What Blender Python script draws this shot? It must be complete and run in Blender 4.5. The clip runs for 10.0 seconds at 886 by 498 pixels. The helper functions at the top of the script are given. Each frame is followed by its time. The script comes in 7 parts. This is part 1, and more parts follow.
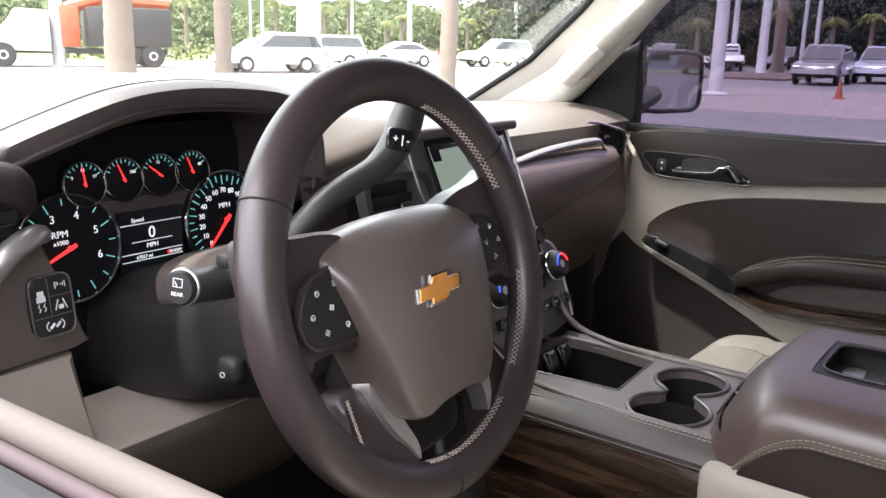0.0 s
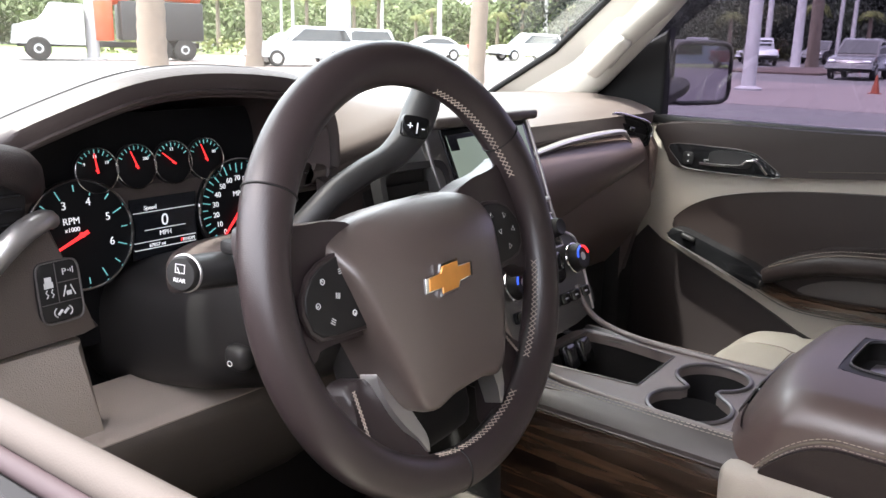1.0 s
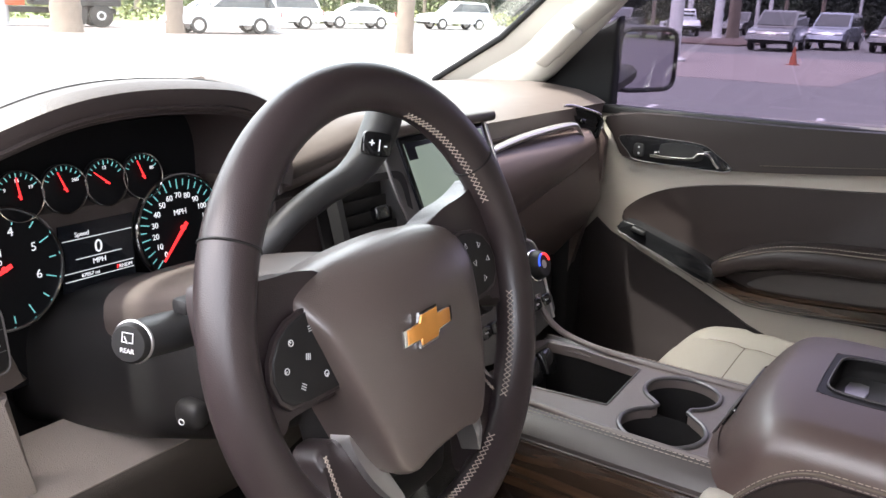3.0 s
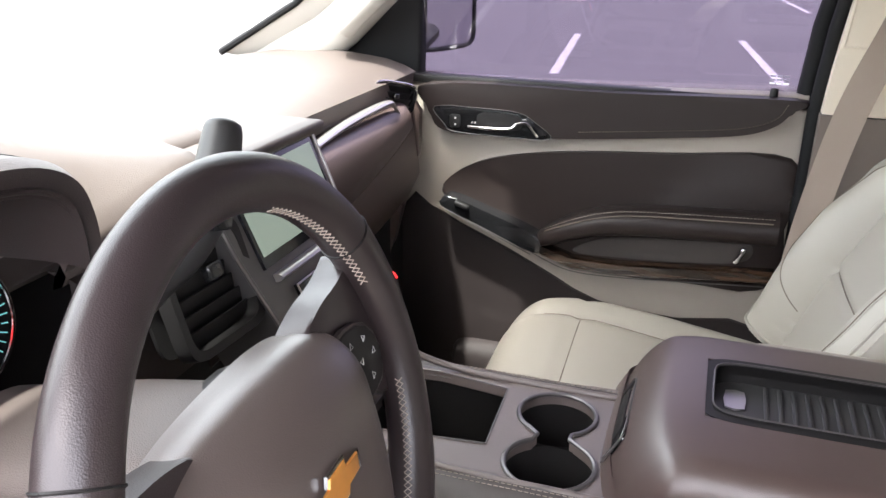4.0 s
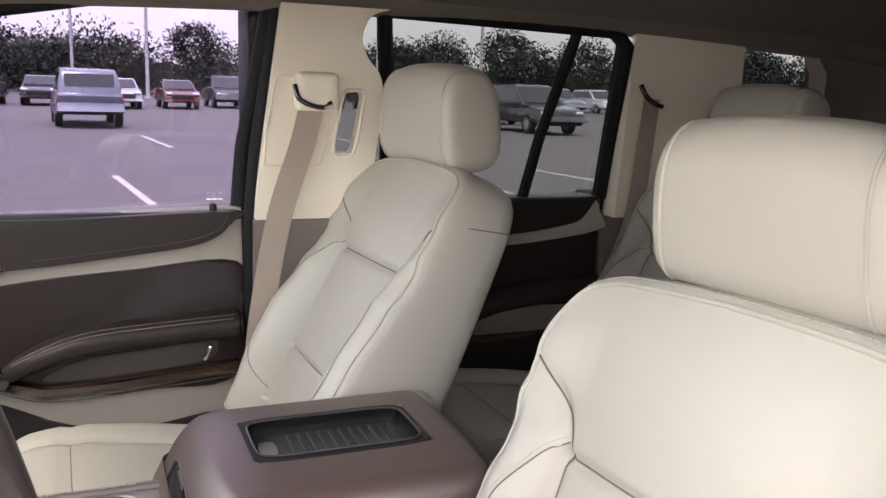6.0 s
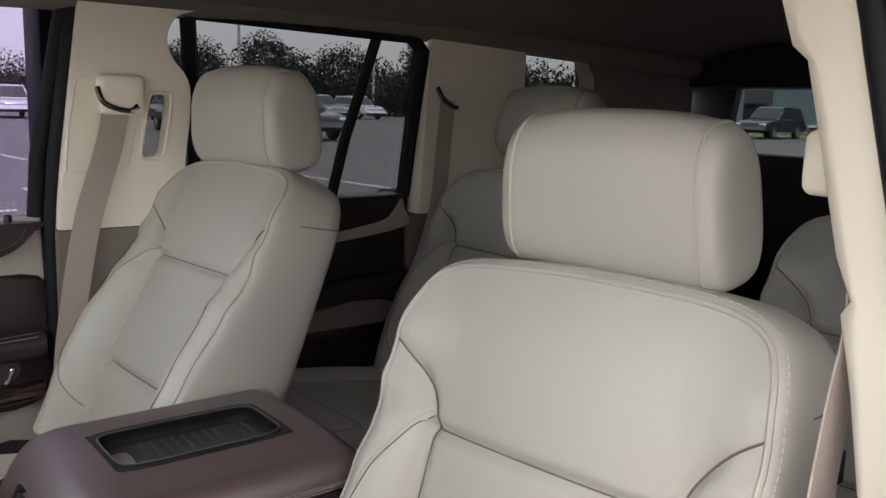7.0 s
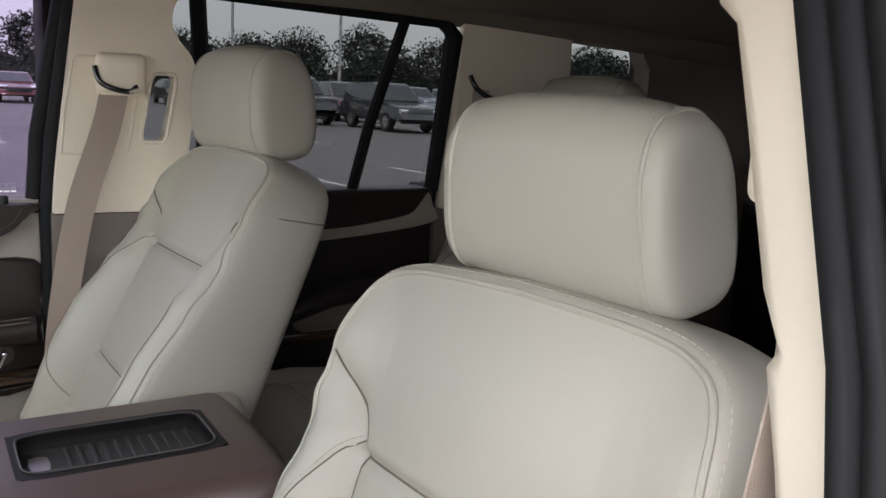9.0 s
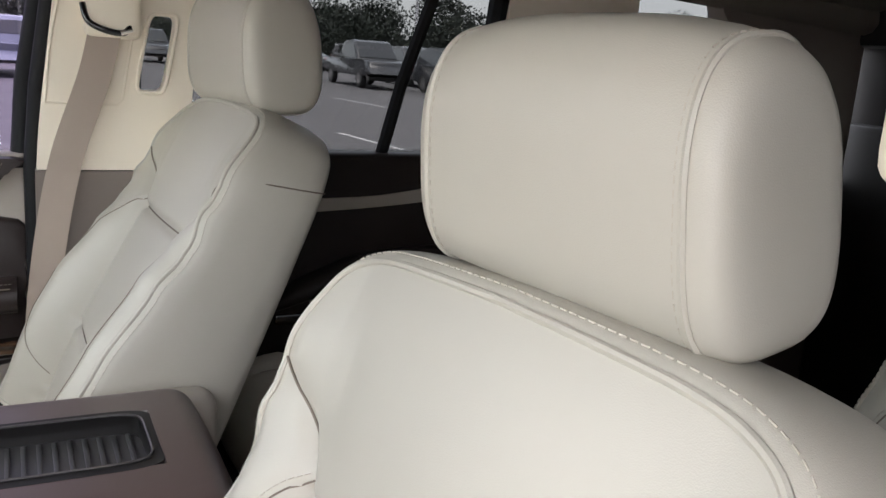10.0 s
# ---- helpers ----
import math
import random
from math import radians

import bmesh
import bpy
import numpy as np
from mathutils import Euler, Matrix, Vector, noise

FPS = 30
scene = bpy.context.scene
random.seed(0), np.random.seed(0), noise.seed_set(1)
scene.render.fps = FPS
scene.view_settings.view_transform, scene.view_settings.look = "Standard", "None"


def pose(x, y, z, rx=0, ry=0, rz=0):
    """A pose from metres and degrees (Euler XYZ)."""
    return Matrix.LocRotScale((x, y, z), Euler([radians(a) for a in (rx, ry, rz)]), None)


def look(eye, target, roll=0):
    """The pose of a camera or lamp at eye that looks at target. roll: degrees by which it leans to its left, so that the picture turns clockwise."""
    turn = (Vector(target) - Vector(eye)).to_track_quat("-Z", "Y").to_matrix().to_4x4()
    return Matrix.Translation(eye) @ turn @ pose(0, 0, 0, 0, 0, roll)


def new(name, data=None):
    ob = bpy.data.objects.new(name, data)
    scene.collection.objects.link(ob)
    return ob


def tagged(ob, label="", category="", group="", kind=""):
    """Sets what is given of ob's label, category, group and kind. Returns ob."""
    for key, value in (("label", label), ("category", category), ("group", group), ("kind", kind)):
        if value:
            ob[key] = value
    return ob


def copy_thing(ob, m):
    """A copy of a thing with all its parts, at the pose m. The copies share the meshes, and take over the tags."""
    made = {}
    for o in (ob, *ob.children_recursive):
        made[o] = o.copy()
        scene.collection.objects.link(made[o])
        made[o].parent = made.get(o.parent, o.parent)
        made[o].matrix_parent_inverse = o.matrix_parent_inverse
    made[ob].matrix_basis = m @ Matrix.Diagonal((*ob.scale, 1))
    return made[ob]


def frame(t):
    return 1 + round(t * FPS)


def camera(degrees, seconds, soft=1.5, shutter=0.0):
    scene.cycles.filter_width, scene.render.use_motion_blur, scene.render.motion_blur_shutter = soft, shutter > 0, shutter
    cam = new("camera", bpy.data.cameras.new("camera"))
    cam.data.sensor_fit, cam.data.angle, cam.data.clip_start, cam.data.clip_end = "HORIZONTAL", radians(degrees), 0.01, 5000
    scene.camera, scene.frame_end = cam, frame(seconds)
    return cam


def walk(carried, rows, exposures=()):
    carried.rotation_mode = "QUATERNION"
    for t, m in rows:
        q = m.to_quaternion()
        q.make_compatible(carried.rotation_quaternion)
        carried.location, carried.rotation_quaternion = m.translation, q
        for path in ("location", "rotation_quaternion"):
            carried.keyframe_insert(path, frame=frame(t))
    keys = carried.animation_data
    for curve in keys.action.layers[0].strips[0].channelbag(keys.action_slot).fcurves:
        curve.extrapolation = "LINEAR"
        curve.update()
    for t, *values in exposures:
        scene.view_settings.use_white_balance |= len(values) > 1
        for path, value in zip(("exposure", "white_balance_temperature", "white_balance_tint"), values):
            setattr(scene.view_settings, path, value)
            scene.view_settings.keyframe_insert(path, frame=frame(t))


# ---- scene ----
cam = camera(55.0, 10.0)
PATH = [
    (0, (-0.92, -0.385, 1.456), (0.644, 0.77, 0.985), 1.3),
    (0.5, (-0.903, -0.39, 1.447), (0.619, 0.816, 0.969), 1.2),
    (1, (-0.9, -0.387, 1.448), (0.621, 0.818, 0.963), 1.3),
    (1.5, (-0.903, -0.388, 1.449), (0.62, 0.815, 0.966), 1.3),
    (2, (-0.908, -0.389, 1.45), (0.615, 0.816, 0.972), 1.4),
    (2.2, (-0.907, -0.393, 1.451), (0.613, 0.814, 0.97), 1.2),
    (3.3, (-0.826, -0.272, 1.506), (0.84, 0.661, 0.911), 2.0),
    (3.5, (-0.797, -0.247, 1.524), (0.914, 0.58, 0.901), 1.7),
    (4, (-0.765, -0.179, 1.559), (1.015, 0.398, 0.854), 1.0),
    (4.5, (-0.762, -0.121, 1.559), (1.061, 0.246, 0.823), 0.7),
    (5, (-0.769, -0.095, 1.556), (1.101, -0.056, 0.847), 1.3),
    (5.5, (-0.833, -0.072, 1.553), (1.075, -0.382, 1.041), 3.5),
    (6, (-0.925, -0.047, 1.554), (0.89, -0.801, 1.181), 2.0),
    (7.3, (-0.92, 0.091, 1.541), (0.585, -1.178, 1.192), 2.1),
    (7.5, (-0.917, 0.099, 1.542), (0.576, -1.185, 1.191), 2.2),
    (8, (-0.925, 0.077, 1.54), (0.589, -1.18, 1.182), 2.2),
    (8.5, (-0.949, -0.014, 1.54), (0.631, -1.189, 1.187), 3.2),
    (9, (-0.911, -0.135, 1.536), (0.758, -1.176, 1.173), 2.9),
    (9.5, (-0.818, -0.232, 1.525), (0.911, -1.165, 1.151), 3.2),
    (10, (-0.762, -0.302, 1.512), (0.97, -1.197, 1.068), 4.2),
]
EXPOSURES = [(0.0, 3.45, 6150, 12), (2.2, 3.45, 6150, 12), (3.3, 3.55, 6150, 12), (4.5, 3.72, 6200, 13), (5.5, 3.75, 6350, 14), (6.0, 3.6, 6350, 14), (7.3, 2.78, 6150, 11), (8.5, 2.90, 6150, 11), (9.0, 2.98, 6150, 11), (10.0, 3.45, 6150, 11)]
walk(cam, [(t, look(eye, target, roll)) for t, eye, target, roll in PATH], EXPOSURES)

# ---- daylight ----
SUN_UP, SUN_WAY = 70.0, -62.0          # elevation, and degrees clockwise from the car's nose
world = bpy.data.worlds.new("sky")
scene.world = world
world.use_nodes = True
wn = world.node_tree
sky = wn.nodes.new("ShaderNodeTexSky")
sky.sky_type, sky.sun_disc = "NISHITA", False
sky.sun_elevation, sky.sun_rotation = radians(SUN_UP), radians(SUN_WAY)
sky.air_density, sky.dust_density = 0.8, 8.0
wn.links.new(sky.outputs[0], wn.nodes["Background"].inputs[0])
wn.nodes["Background"].inputs[1].default_value = 0.07
haze, both = wn.nodes.new("ShaderNodeBackground"), wn.nodes.new("ShaderNodeAddShader")     # even, bright overcast
haze.inputs[0].default_value, haze.inputs[1].default_value = (1.0, 0.965, 0.92, 1), 0.56
wn.links.new(wn.nodes["Background"].outputs[0], both.inputs[0])
wn.links.new(haze.outputs[0], both.inputs[1])
wn.links.new(both.outputs[0], wn.nodes["World Output"].inputs[0])
sun = new("sun", bpy.data.lights.new("sun", "SUN"))
sun.data.energy, sun.data.angle, sun.data.color = 1.8, radians(2.0), (1.0, 0.95, 0.87)
sun_from = Vector((math.sin(radians(SUN_WAY)) * math.cos(radians(SUN_UP)), math.cos(radians(SUN_WAY)) * math.cos(radians(SUN_UP)), math.sin(radians(SUN_UP))))
sun.matrix_world = look(sun_from * 60, (0, 0, 0))

# ---- materials ----
def material(name, base, rough=0.5, metal=0.0, grain=0.0, grain_size=400.0, vary=0.12, vary_size=6.0, coat=0.0, emit=0.0, spec=0.5, wear=0.0):
    """A surface with fine relief (grain, cells per metre) and slow tone variation."""
    m = bpy.data.materials.new(name)
    m.use_nodes = True
    n, l = m.node_tree.nodes, m.node_tree.links
    b = n["Principled BSDF"]
    b.inputs["Roughness"].default_value, b.inputs["Metallic"].default_value = rough, metal
    b.inputs["Coat Weight"].default_value, b.inputs["Specular IOR Level"].default_value = coat, spec
    at = n.new("ShaderNodeTexCoord")
    slow = n.new("ShaderNodeTexNoise")
    slow.inputs["Scale"].default_value, slow.inputs["Detail"].default_value = vary_size, 5.0
    l.new(at.outputs["Object"], slow.inputs["Vector"])
    mix = n.new("ShaderNodeMix")
    mix.data_type = "RGBA"
    mix.inputs["A"].default_value = (*[c * (1 - vary) for c in base], 1)
    mix.inputs["B"].default_value = (*[min(1, c * (1 + vary)) for c in base], 1)
    l.new(slow.outputs["Fac"], mix.inputs["Factor"])
    l.new(mix.outputs["Result"], b.inputs["Base Color"])
    rr = n.new("ShaderNodeMapRange")
    rr.inputs["To Min"].default_value, rr.inputs["To Max"].default_value = max(0.02, rough * 0.82), min(1, rough * 1.18)
    l.new(slow.outputs["Fac"], rr.inputs["Value"])
    l.new(rr.outputs["Result"], b.inputs["Roughness"])
    if grain:
        cell = n.new("ShaderNodeTexVoronoi")
        cell.inputs["Scale"].default_value = grain_size
        l.new(at.outputs["Object"], cell.inputs["Vector"])
        bump = n.new("ShaderNodeBump")
        bump.inputs["Strength"].default_value, bump.inputs["Distance"].default_value = grain, 0.001
        l.new(cell.outputs["Distance"], bump.inputs["Height"])
        l.new(bump.outputs["Normal"], b.inputs["Normal"])
    if emit:
        b.inputs["Emission Color"].default_value, b.inputs["Emission Strength"].default_value = (*base, 1), emit
    return m


def wood_material(name):
    m = material(name, (0.05, 0.025, 0.013), rough=0.18, coat=0.6, vary=0.1)
    n, l = m.node_tree.nodes, m.node_tree.links
    at, b = n["Texture Coordinate"], n["Principled BSDF"]
    mp = n.new("ShaderNodeMapping")
    mp.inputs["Scale"].default_value = (44, 5, 60)
    w = n.new("ShaderNodeTexNoise")
    w.inputs["Scale"].default_value, w.inputs["Detail"].default_value, w.inputs["Distortion"].default_value = 1.3, 8.0, 0.7
    r = n.new("ShaderNodeValToRGB")
    r.color_ramp.elements[0].position, r.color_ramp.elements[0].color = 0.38, (0.008, 0.005, 0.004, 1)
    r.color_ramp.elements[1].position, r.color_ramp.elements[1].color = 0.74, (0.078, 0.044, 0.026, 1)
    l.new(at.outputs["Object"], mp.inputs["Vector"])
    l.new(mp.outputs["Vector"], w.inputs["Vector"])
    l.new(w.outputs["Fac"], r.inputs["Fac"])
    l.new(r.outputs["Color"], b.inputs["Base Color"])
    return m


def glass_material(name, tint, gloss=1.0, least=0.025, steepness=0.6):
    """A clear or tinted pane: light passes in its colour, and it mirrors by its slant."""
    m = bpy.data.materials.new(name)
    m.use_nodes = True
    n, l = m.node_tree.nodes, m.node_tree.links
    n.remove(n["Principled BSDF"])
    t, g, mix, f = n.new("ShaderNodeBsdfTransparent"), n.new("ShaderNodeBsdfGlossy"), n.new("ShaderNodeMixShader"), n.new("ShaderNodeLayerWeight")
    steep, weak = n.new("ShaderNodeMath"), n.new("ShaderNodeMath")
    steep.operation, weak.operation = "POWER", "MULTIPLY_ADD"
    steep.inputs[1].default_value, weak.inputs[1].default_value, weak.inputs[2].default_value = 5.0, steepness, least
    t.inputs["Color"].default_value = (*tint, 1)
    g.inputs["Roughness"].default_value = 0.02
    g.inputs["Color"].default_value = (gloss, gloss, gloss, 1)
    f.inputs["Blend"].default_value = 0.5
    l.new(f.outputs["Facing"], steep.inputs[0])
    l.new(steep.outputs[0], weak.inputs[0])
    l.new(weak.outputs[0], mix.inputs[0])
    l.new(t.outputs[0], mix.inputs[1])
    l.new(g.outputs[0], mix.inputs[2])
    l.new(mix.outputs[0], n["Material Output"].inputs[0])
    return m


LIGHT_LEATHER = material("dune_leather", (0.425, 0.397, 0.336), rough=0.45, grain=0.14, grain_size=1300, vary=0.06)
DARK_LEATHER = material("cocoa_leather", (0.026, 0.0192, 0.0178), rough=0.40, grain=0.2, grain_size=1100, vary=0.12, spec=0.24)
SILL = material("sill_plastic", (0.046, 0.039, 0.035), rough=0.62, grain=0.06, grain_size=1500, vary=0.1, spec=0.2)
WHEEL_LEATHER = material("wheel_leather", (0.031, 0.0230, 0.0236), rough=0.32, grain=0.12, grain_size=1200, vary=0.15)
# lid, hub and shoulder: sun and sky light put into a paler leather tone
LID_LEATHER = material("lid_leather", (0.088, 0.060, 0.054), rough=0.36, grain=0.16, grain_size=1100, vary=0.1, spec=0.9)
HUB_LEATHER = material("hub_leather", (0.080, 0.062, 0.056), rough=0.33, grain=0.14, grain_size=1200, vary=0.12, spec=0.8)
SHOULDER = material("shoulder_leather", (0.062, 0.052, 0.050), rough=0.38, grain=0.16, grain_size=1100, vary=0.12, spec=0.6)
COCOA = material("cocoa_plastic", (0.026, 0.0195, 0.019), rough=0.55, grain=0.5, grain_size=1100, vary=0.1, spec=0.35)
DASH = material("dash_plastic", (0.080, 0.064, 0.058), rough=0.48, grain=0.25, grain_size=1100, vary=0.08, spec=0.5)
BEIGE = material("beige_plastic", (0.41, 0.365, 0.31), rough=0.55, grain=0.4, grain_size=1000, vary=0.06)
# door pillars far paler than FRONT_PILLAR: window light put into the colour
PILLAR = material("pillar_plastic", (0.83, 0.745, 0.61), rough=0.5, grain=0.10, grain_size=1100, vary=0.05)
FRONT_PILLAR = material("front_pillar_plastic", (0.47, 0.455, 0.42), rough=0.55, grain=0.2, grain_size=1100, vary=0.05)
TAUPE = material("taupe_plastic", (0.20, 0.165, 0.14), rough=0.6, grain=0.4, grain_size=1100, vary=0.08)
# beige cloth, with the shade below the roof put into its colour
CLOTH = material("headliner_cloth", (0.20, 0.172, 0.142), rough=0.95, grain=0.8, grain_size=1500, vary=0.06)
CARPET = material("black_carpet", (0.02, 0.018, 0.017), rough=1.0, grain=1.0, grain_size=700, vary=0.3)
BLACK = material("black_plastic", (0.014, 0.013, 0.013), rough=0.5, grain=0.08, grain_size=1500, vary=0.15, spec=0.3)
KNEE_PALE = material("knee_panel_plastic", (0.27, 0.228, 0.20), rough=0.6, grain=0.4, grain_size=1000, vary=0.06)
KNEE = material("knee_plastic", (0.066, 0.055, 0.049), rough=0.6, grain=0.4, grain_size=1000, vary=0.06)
STACK_SILVER = material("stack_silver", (0.17, 0.163, 0.163), rough=0.36, metal=0.7, vary=0.05)
PIANO = material("gloss_black", (0.012, 0.012, 0.013), rough=0.13, coat=0.5, vary=0.1)
TRAY_MAT = material("tray_rubber", (0.045, 0.043, 0.043), rough=0.42, vary=0.15)
RUBBER = material("rubber", (0.009, 0.009, 0.010), rough=0.65, vary=0.2, spec=0.2)
CHROME = material("chrome", (0.82, 0.82, 0.82), rough=0.10, metal=1.0, vary=0.03)
SATIN = material("satin_silver", (0.52, 0.50, 0.49), rough=0.32, metal=0.85, vary=0.05)
GUNMETAL = material("gunmetal_trim", (0.15, 0.14, 0.14), rough=0.35, metal=0.6, vary=0.06)
GOLD = material("gold_enamel", (0.62, 0.27, 0.06), rough=0.3, metal=0.35, vary=0.15, vary_size=120)
LEVER = material("lever_plastic", (0.030, 0.029, 0.029), rough=0.42, grain=0.1, grain_size=1500, vary=0.1)
WOOD = wood_material("dark_wood_veneer")
THREAD = material("pale_thread", (0.50, 0.46, 0.39), rough=0.9, vary=0.15, vary_size=300)
WHEEL_THREAD = material("wheel_thread", (0.40, 0.34, 0.29), rough=0.9, vary=0.15, vary_size=300)
FINE = material("fine_thread", (0.42, 0.38, 0.32), rough=0.9, vary=0.1)
SEAM = material("seam_thread", (0.16, 0.13, 0.105), rough=0.9, vary=0.1)
WEBBING = material("belt_webbing", (0.44, 0.36, 0.30), rough=0.8, grain=0.8, grain_size=1600, vary=0.1)
DIAL = material("dial_face", (0.008, 0.008, 0.009), rough=0.5, vary=0.1, spec=0.12)
WHITE_MARK = material("white_marking", (0.85, 0.85, 0.85), rough=0.5, emit=0.06)
TEAL_MARK = material("teal_marking", (0.22, 0.62, 0.60), rough=0.5, emit=0.05)
RED_MARK = material("red_needle", (0.95, 0.03, 0.03), rough=0.4, emit=0.18)
BLUE_MARK = material("blue_marking", (0.05, 0.12, 0.85), rough=0.4, emit=0.12)
ICON = material("grey_icon", (0.55, 0.55, 0.55), rough=0.5)
SCREEN = material("lit_screen", (0.20, 0.24, 0.19), rough=0.2, emit=0.085, vary=0.03)
SCREEN_DARK = material("dark_screen", (0.012, 0.013, 0.016), rough=0.12, vary=0.1)
WINDSHIELD = glass_material("windshield_glass", (0.865, 0.89, 0.87), 1.0, 0.03, 0.8)
SIDE_GLASS = glass_material("violet_side_glass", (0.384, 0.362, 0.427))
PRIVACY_GLASS = glass_material("privacy_glass", (0.275, 0.28, 0.282), 0.6)
MIRROR = material("mirror_glass", (0.55, 0.53, 0.58), rough=0.02, metal=1.0, vary=0.01)


# ---- builders ----
def part(name, bm, mat, parent=None, label="", angle=38):
    """Links a bmesh, in place, as one mesh under a thing or a part."""
    me = bpy.data.meshes.new(name)
    bmesh.ops.recalc_face_normals(bm, faces=bm.faces)
    bm.to_mesh(me)
    bm.free()
    me.materials.append(mat)
    me.shade_smooth()
    me.set_sharp_from_angle(angle=radians(angle))
    ob = new(name, me)
    if parent:
        ob.parent = parent
        ob.matrix_parent_inverse = parent.matrix_world.inverted()
    if label:
        tagged(ob, label)
    return ob


def thing(name, label, category, at=(0, 0, 0), group="", kind=""):
    ob = new(name)
    ob.location = at
    ob.matrix_world = Matrix.Translation(at)
    ob.empty_display_size = 0.05
    return tagged(ob, label, category, group, kind)


def basis(origin, X, Y):
    """A pose whose x and y axes run along X and Y."""
    X, Y = Vector(X).normalized(), Vector(Y)
    Y = (Y - X * Y.dot(X)).normalized()
    Z = X.cross(Y)
    return Matrix.Translation(origin) @ Matrix((X, Y, Z)).transposed().to_4x4()


def moved(bm, m):
    bmesh.ops.transform(bm, matrix=m, verts=bm.verts)
    return bm


def joined(*many):
    out = many[0]
    for b in many[1:]:
        me = bpy.data.meshes.new("t")
        b.to_mesh(me)
        b.free()
        out.from_mesh(me)
        bpy.data.meshes.remove(me)
    return out


def spline(pts, n=8, closed=False):
    """A smooth line through the points."""
    P = [Vector(p) for p in pts]
    out, k = [], len(P)
    for i in range(k if closed else k - 1):
        a, b, c, d = (P[(i - 1) % k], P[i], P[(i + 1) % k], P[(i + 2) % k]) if closed else (P[max(i - 1, 0)], P[i], P[i + 1], P[min(i + 2, k - 1)])
        for j in range(n):
            t = j / n
            out.append(0.5 * (2 * b + (c - a) * t + (2 * a - 5 * b + 4 * c - d) * t * t + (3 * b - a - 3 * c + d) * t ** 3))
    if not closed:
        out.append(P[-1])
    return out


def loft(rings, cap=True, closed=True):
    bm = bmesh.new()
    V = [[bm.verts.new(p) for p in r] for r in rings]
    n = len(V[0])
    for a, b in zip(V, V[1:]):
        for i in range(n if closed else n - 1):
            j = (i + 1) % n
            bm.faces.new((a[i], a[j], b[j], b[i]))
    if cap and closed:
        bm.faces.new(V[0])
        bm.faces.new(V[-1])
    return bm


def sheet(rows, thick, way=(0, 0, -1)):
    """A curved panel of a thickness, from rows of points."""
    w = Vector(way) * thick
    rings = [[Vector(p) for p in r] + [Vector(p) + w for p in reversed(r)] for r in rows]
    return loft(rings)


def tube(pts, r, n=8, flat=1.0):
    """A round bar along the points; r a radius or one a point; flat squeezes it."""
    P = [Vector(p) for p in pts]
    R = r if isinstance(r, (list, tuple)) else [r] * len(P)
    up = Vector((0.31, 0.2, 0.93)).normalized()
    rings = []
    side = None
    for i, p in enumerate(P):
        d = (P[min(i + 1, len(P) - 1)] - P[max(i - 1, 0)]).normalized()
        if side is None:
            side = d.cross(up).normalized()
        side = (side - d * side.dot(d)).normalized()
        o = d.cross(side)
        rings.append([p + R[i] * (math.cos(a) * side + math.sin(a) * flat * o) for a in (2 * math.pi * k / n for k in range(n))])
    return loft(rings)


def ring_tube(R, r, n=72, k=14, flat=1.0, fn=None):
    """A torus round z."""
    bm = bmesh.new()
    V = []
    for i in range(n):
        a = 2 * math.pi * i / n
        row = []
        for j in range(k):
            b = 2 * math.pi * j / k
            s = fn(a) if fn else 1.0
            q = R + r * s * math.cos(b)
            row.append(bm.verts.new((q * math.cos(a), q * math.sin(a), r * s * flat * math.sin(b))))
        V.append(row)
    for i in range(n):
        for j in range(k):
            bm.faces.new((V[i][j], V[(i + 1) % n][j], V[(i + 1) % n][(j + 1) % k], V[i][(j + 1) % k]))
    return bm


def slab(poly, depth, m=None, r=0.0, seg=2):
    """A flat piece of any outline (x, y), standing up by depth along z, its edges rounded by r."""
    bm = bmesh.new()
    low = [bm.verts.new((p[0], p[1], 0)) for p in poly]
    top = [bm.verts.new((p[0], p[1], depth)) for p in poly]
    n = len(poly)
    bm.faces.new(low[::-1])
    f = bm.faces.new(top)
    for i in range(n):
        bm.faces.new((low[i], low[(i + 1) % n], top[(i + 1) % n], top[i]))
    if r:
        bmesh.ops.bevel(bm, geom=list(f.edges), offset=r, segments=seg, profile=0.5, affect="EDGES", clamp_overlap=True)
    if m is not None:
        moved(bm, m)
    return bm


def box(lo, hi, r=0.0, seg=2):
    """A box from corner to corner with rounded edges."""
    bm = bmesh.new()
    bmesh.ops.create_cube(bm, size=1)
    lo, hi = Vector(lo), Vector(hi)
    for v in bm.verts:
        v.co = (lo + hi) / 2 + Vector((v.co[i] * (hi[i] - lo[i]) for i in range(3)))
    if r:
        bmesh.ops.bevel(bm, geom=list(bm.edges), offset=r, segments=seg, profile=0.5, affect="EDGES", clamp_overlap=True)
    return bm


def softbox(size, r, n=12, fn=None):
    """A rounded block about the origin whose faces are fine enough to be shaped by fn."""
    h = Vector(size) / 2
    bm = bmesh.new()
    bmesh.ops.create_cube(bm, size=2)
    bmesh.ops.subdivide_edges(bm, edges=list(bm.edges), cuts=n, use_grid_fill=True)
    for v in bm.verts:
        p = Vector([math.sin(c * math.pi / 2) * h[i] for i, c in enumerate(v.co)])
        q = Vector([max(-h[i] + r, min(h[i] - r, p[i])) for i in range(3)])
        d = p - q
        if d.length > 1e-9:
            p = q + d.normalized() * r
        v.co = fn(p) if fn else p
    return bm


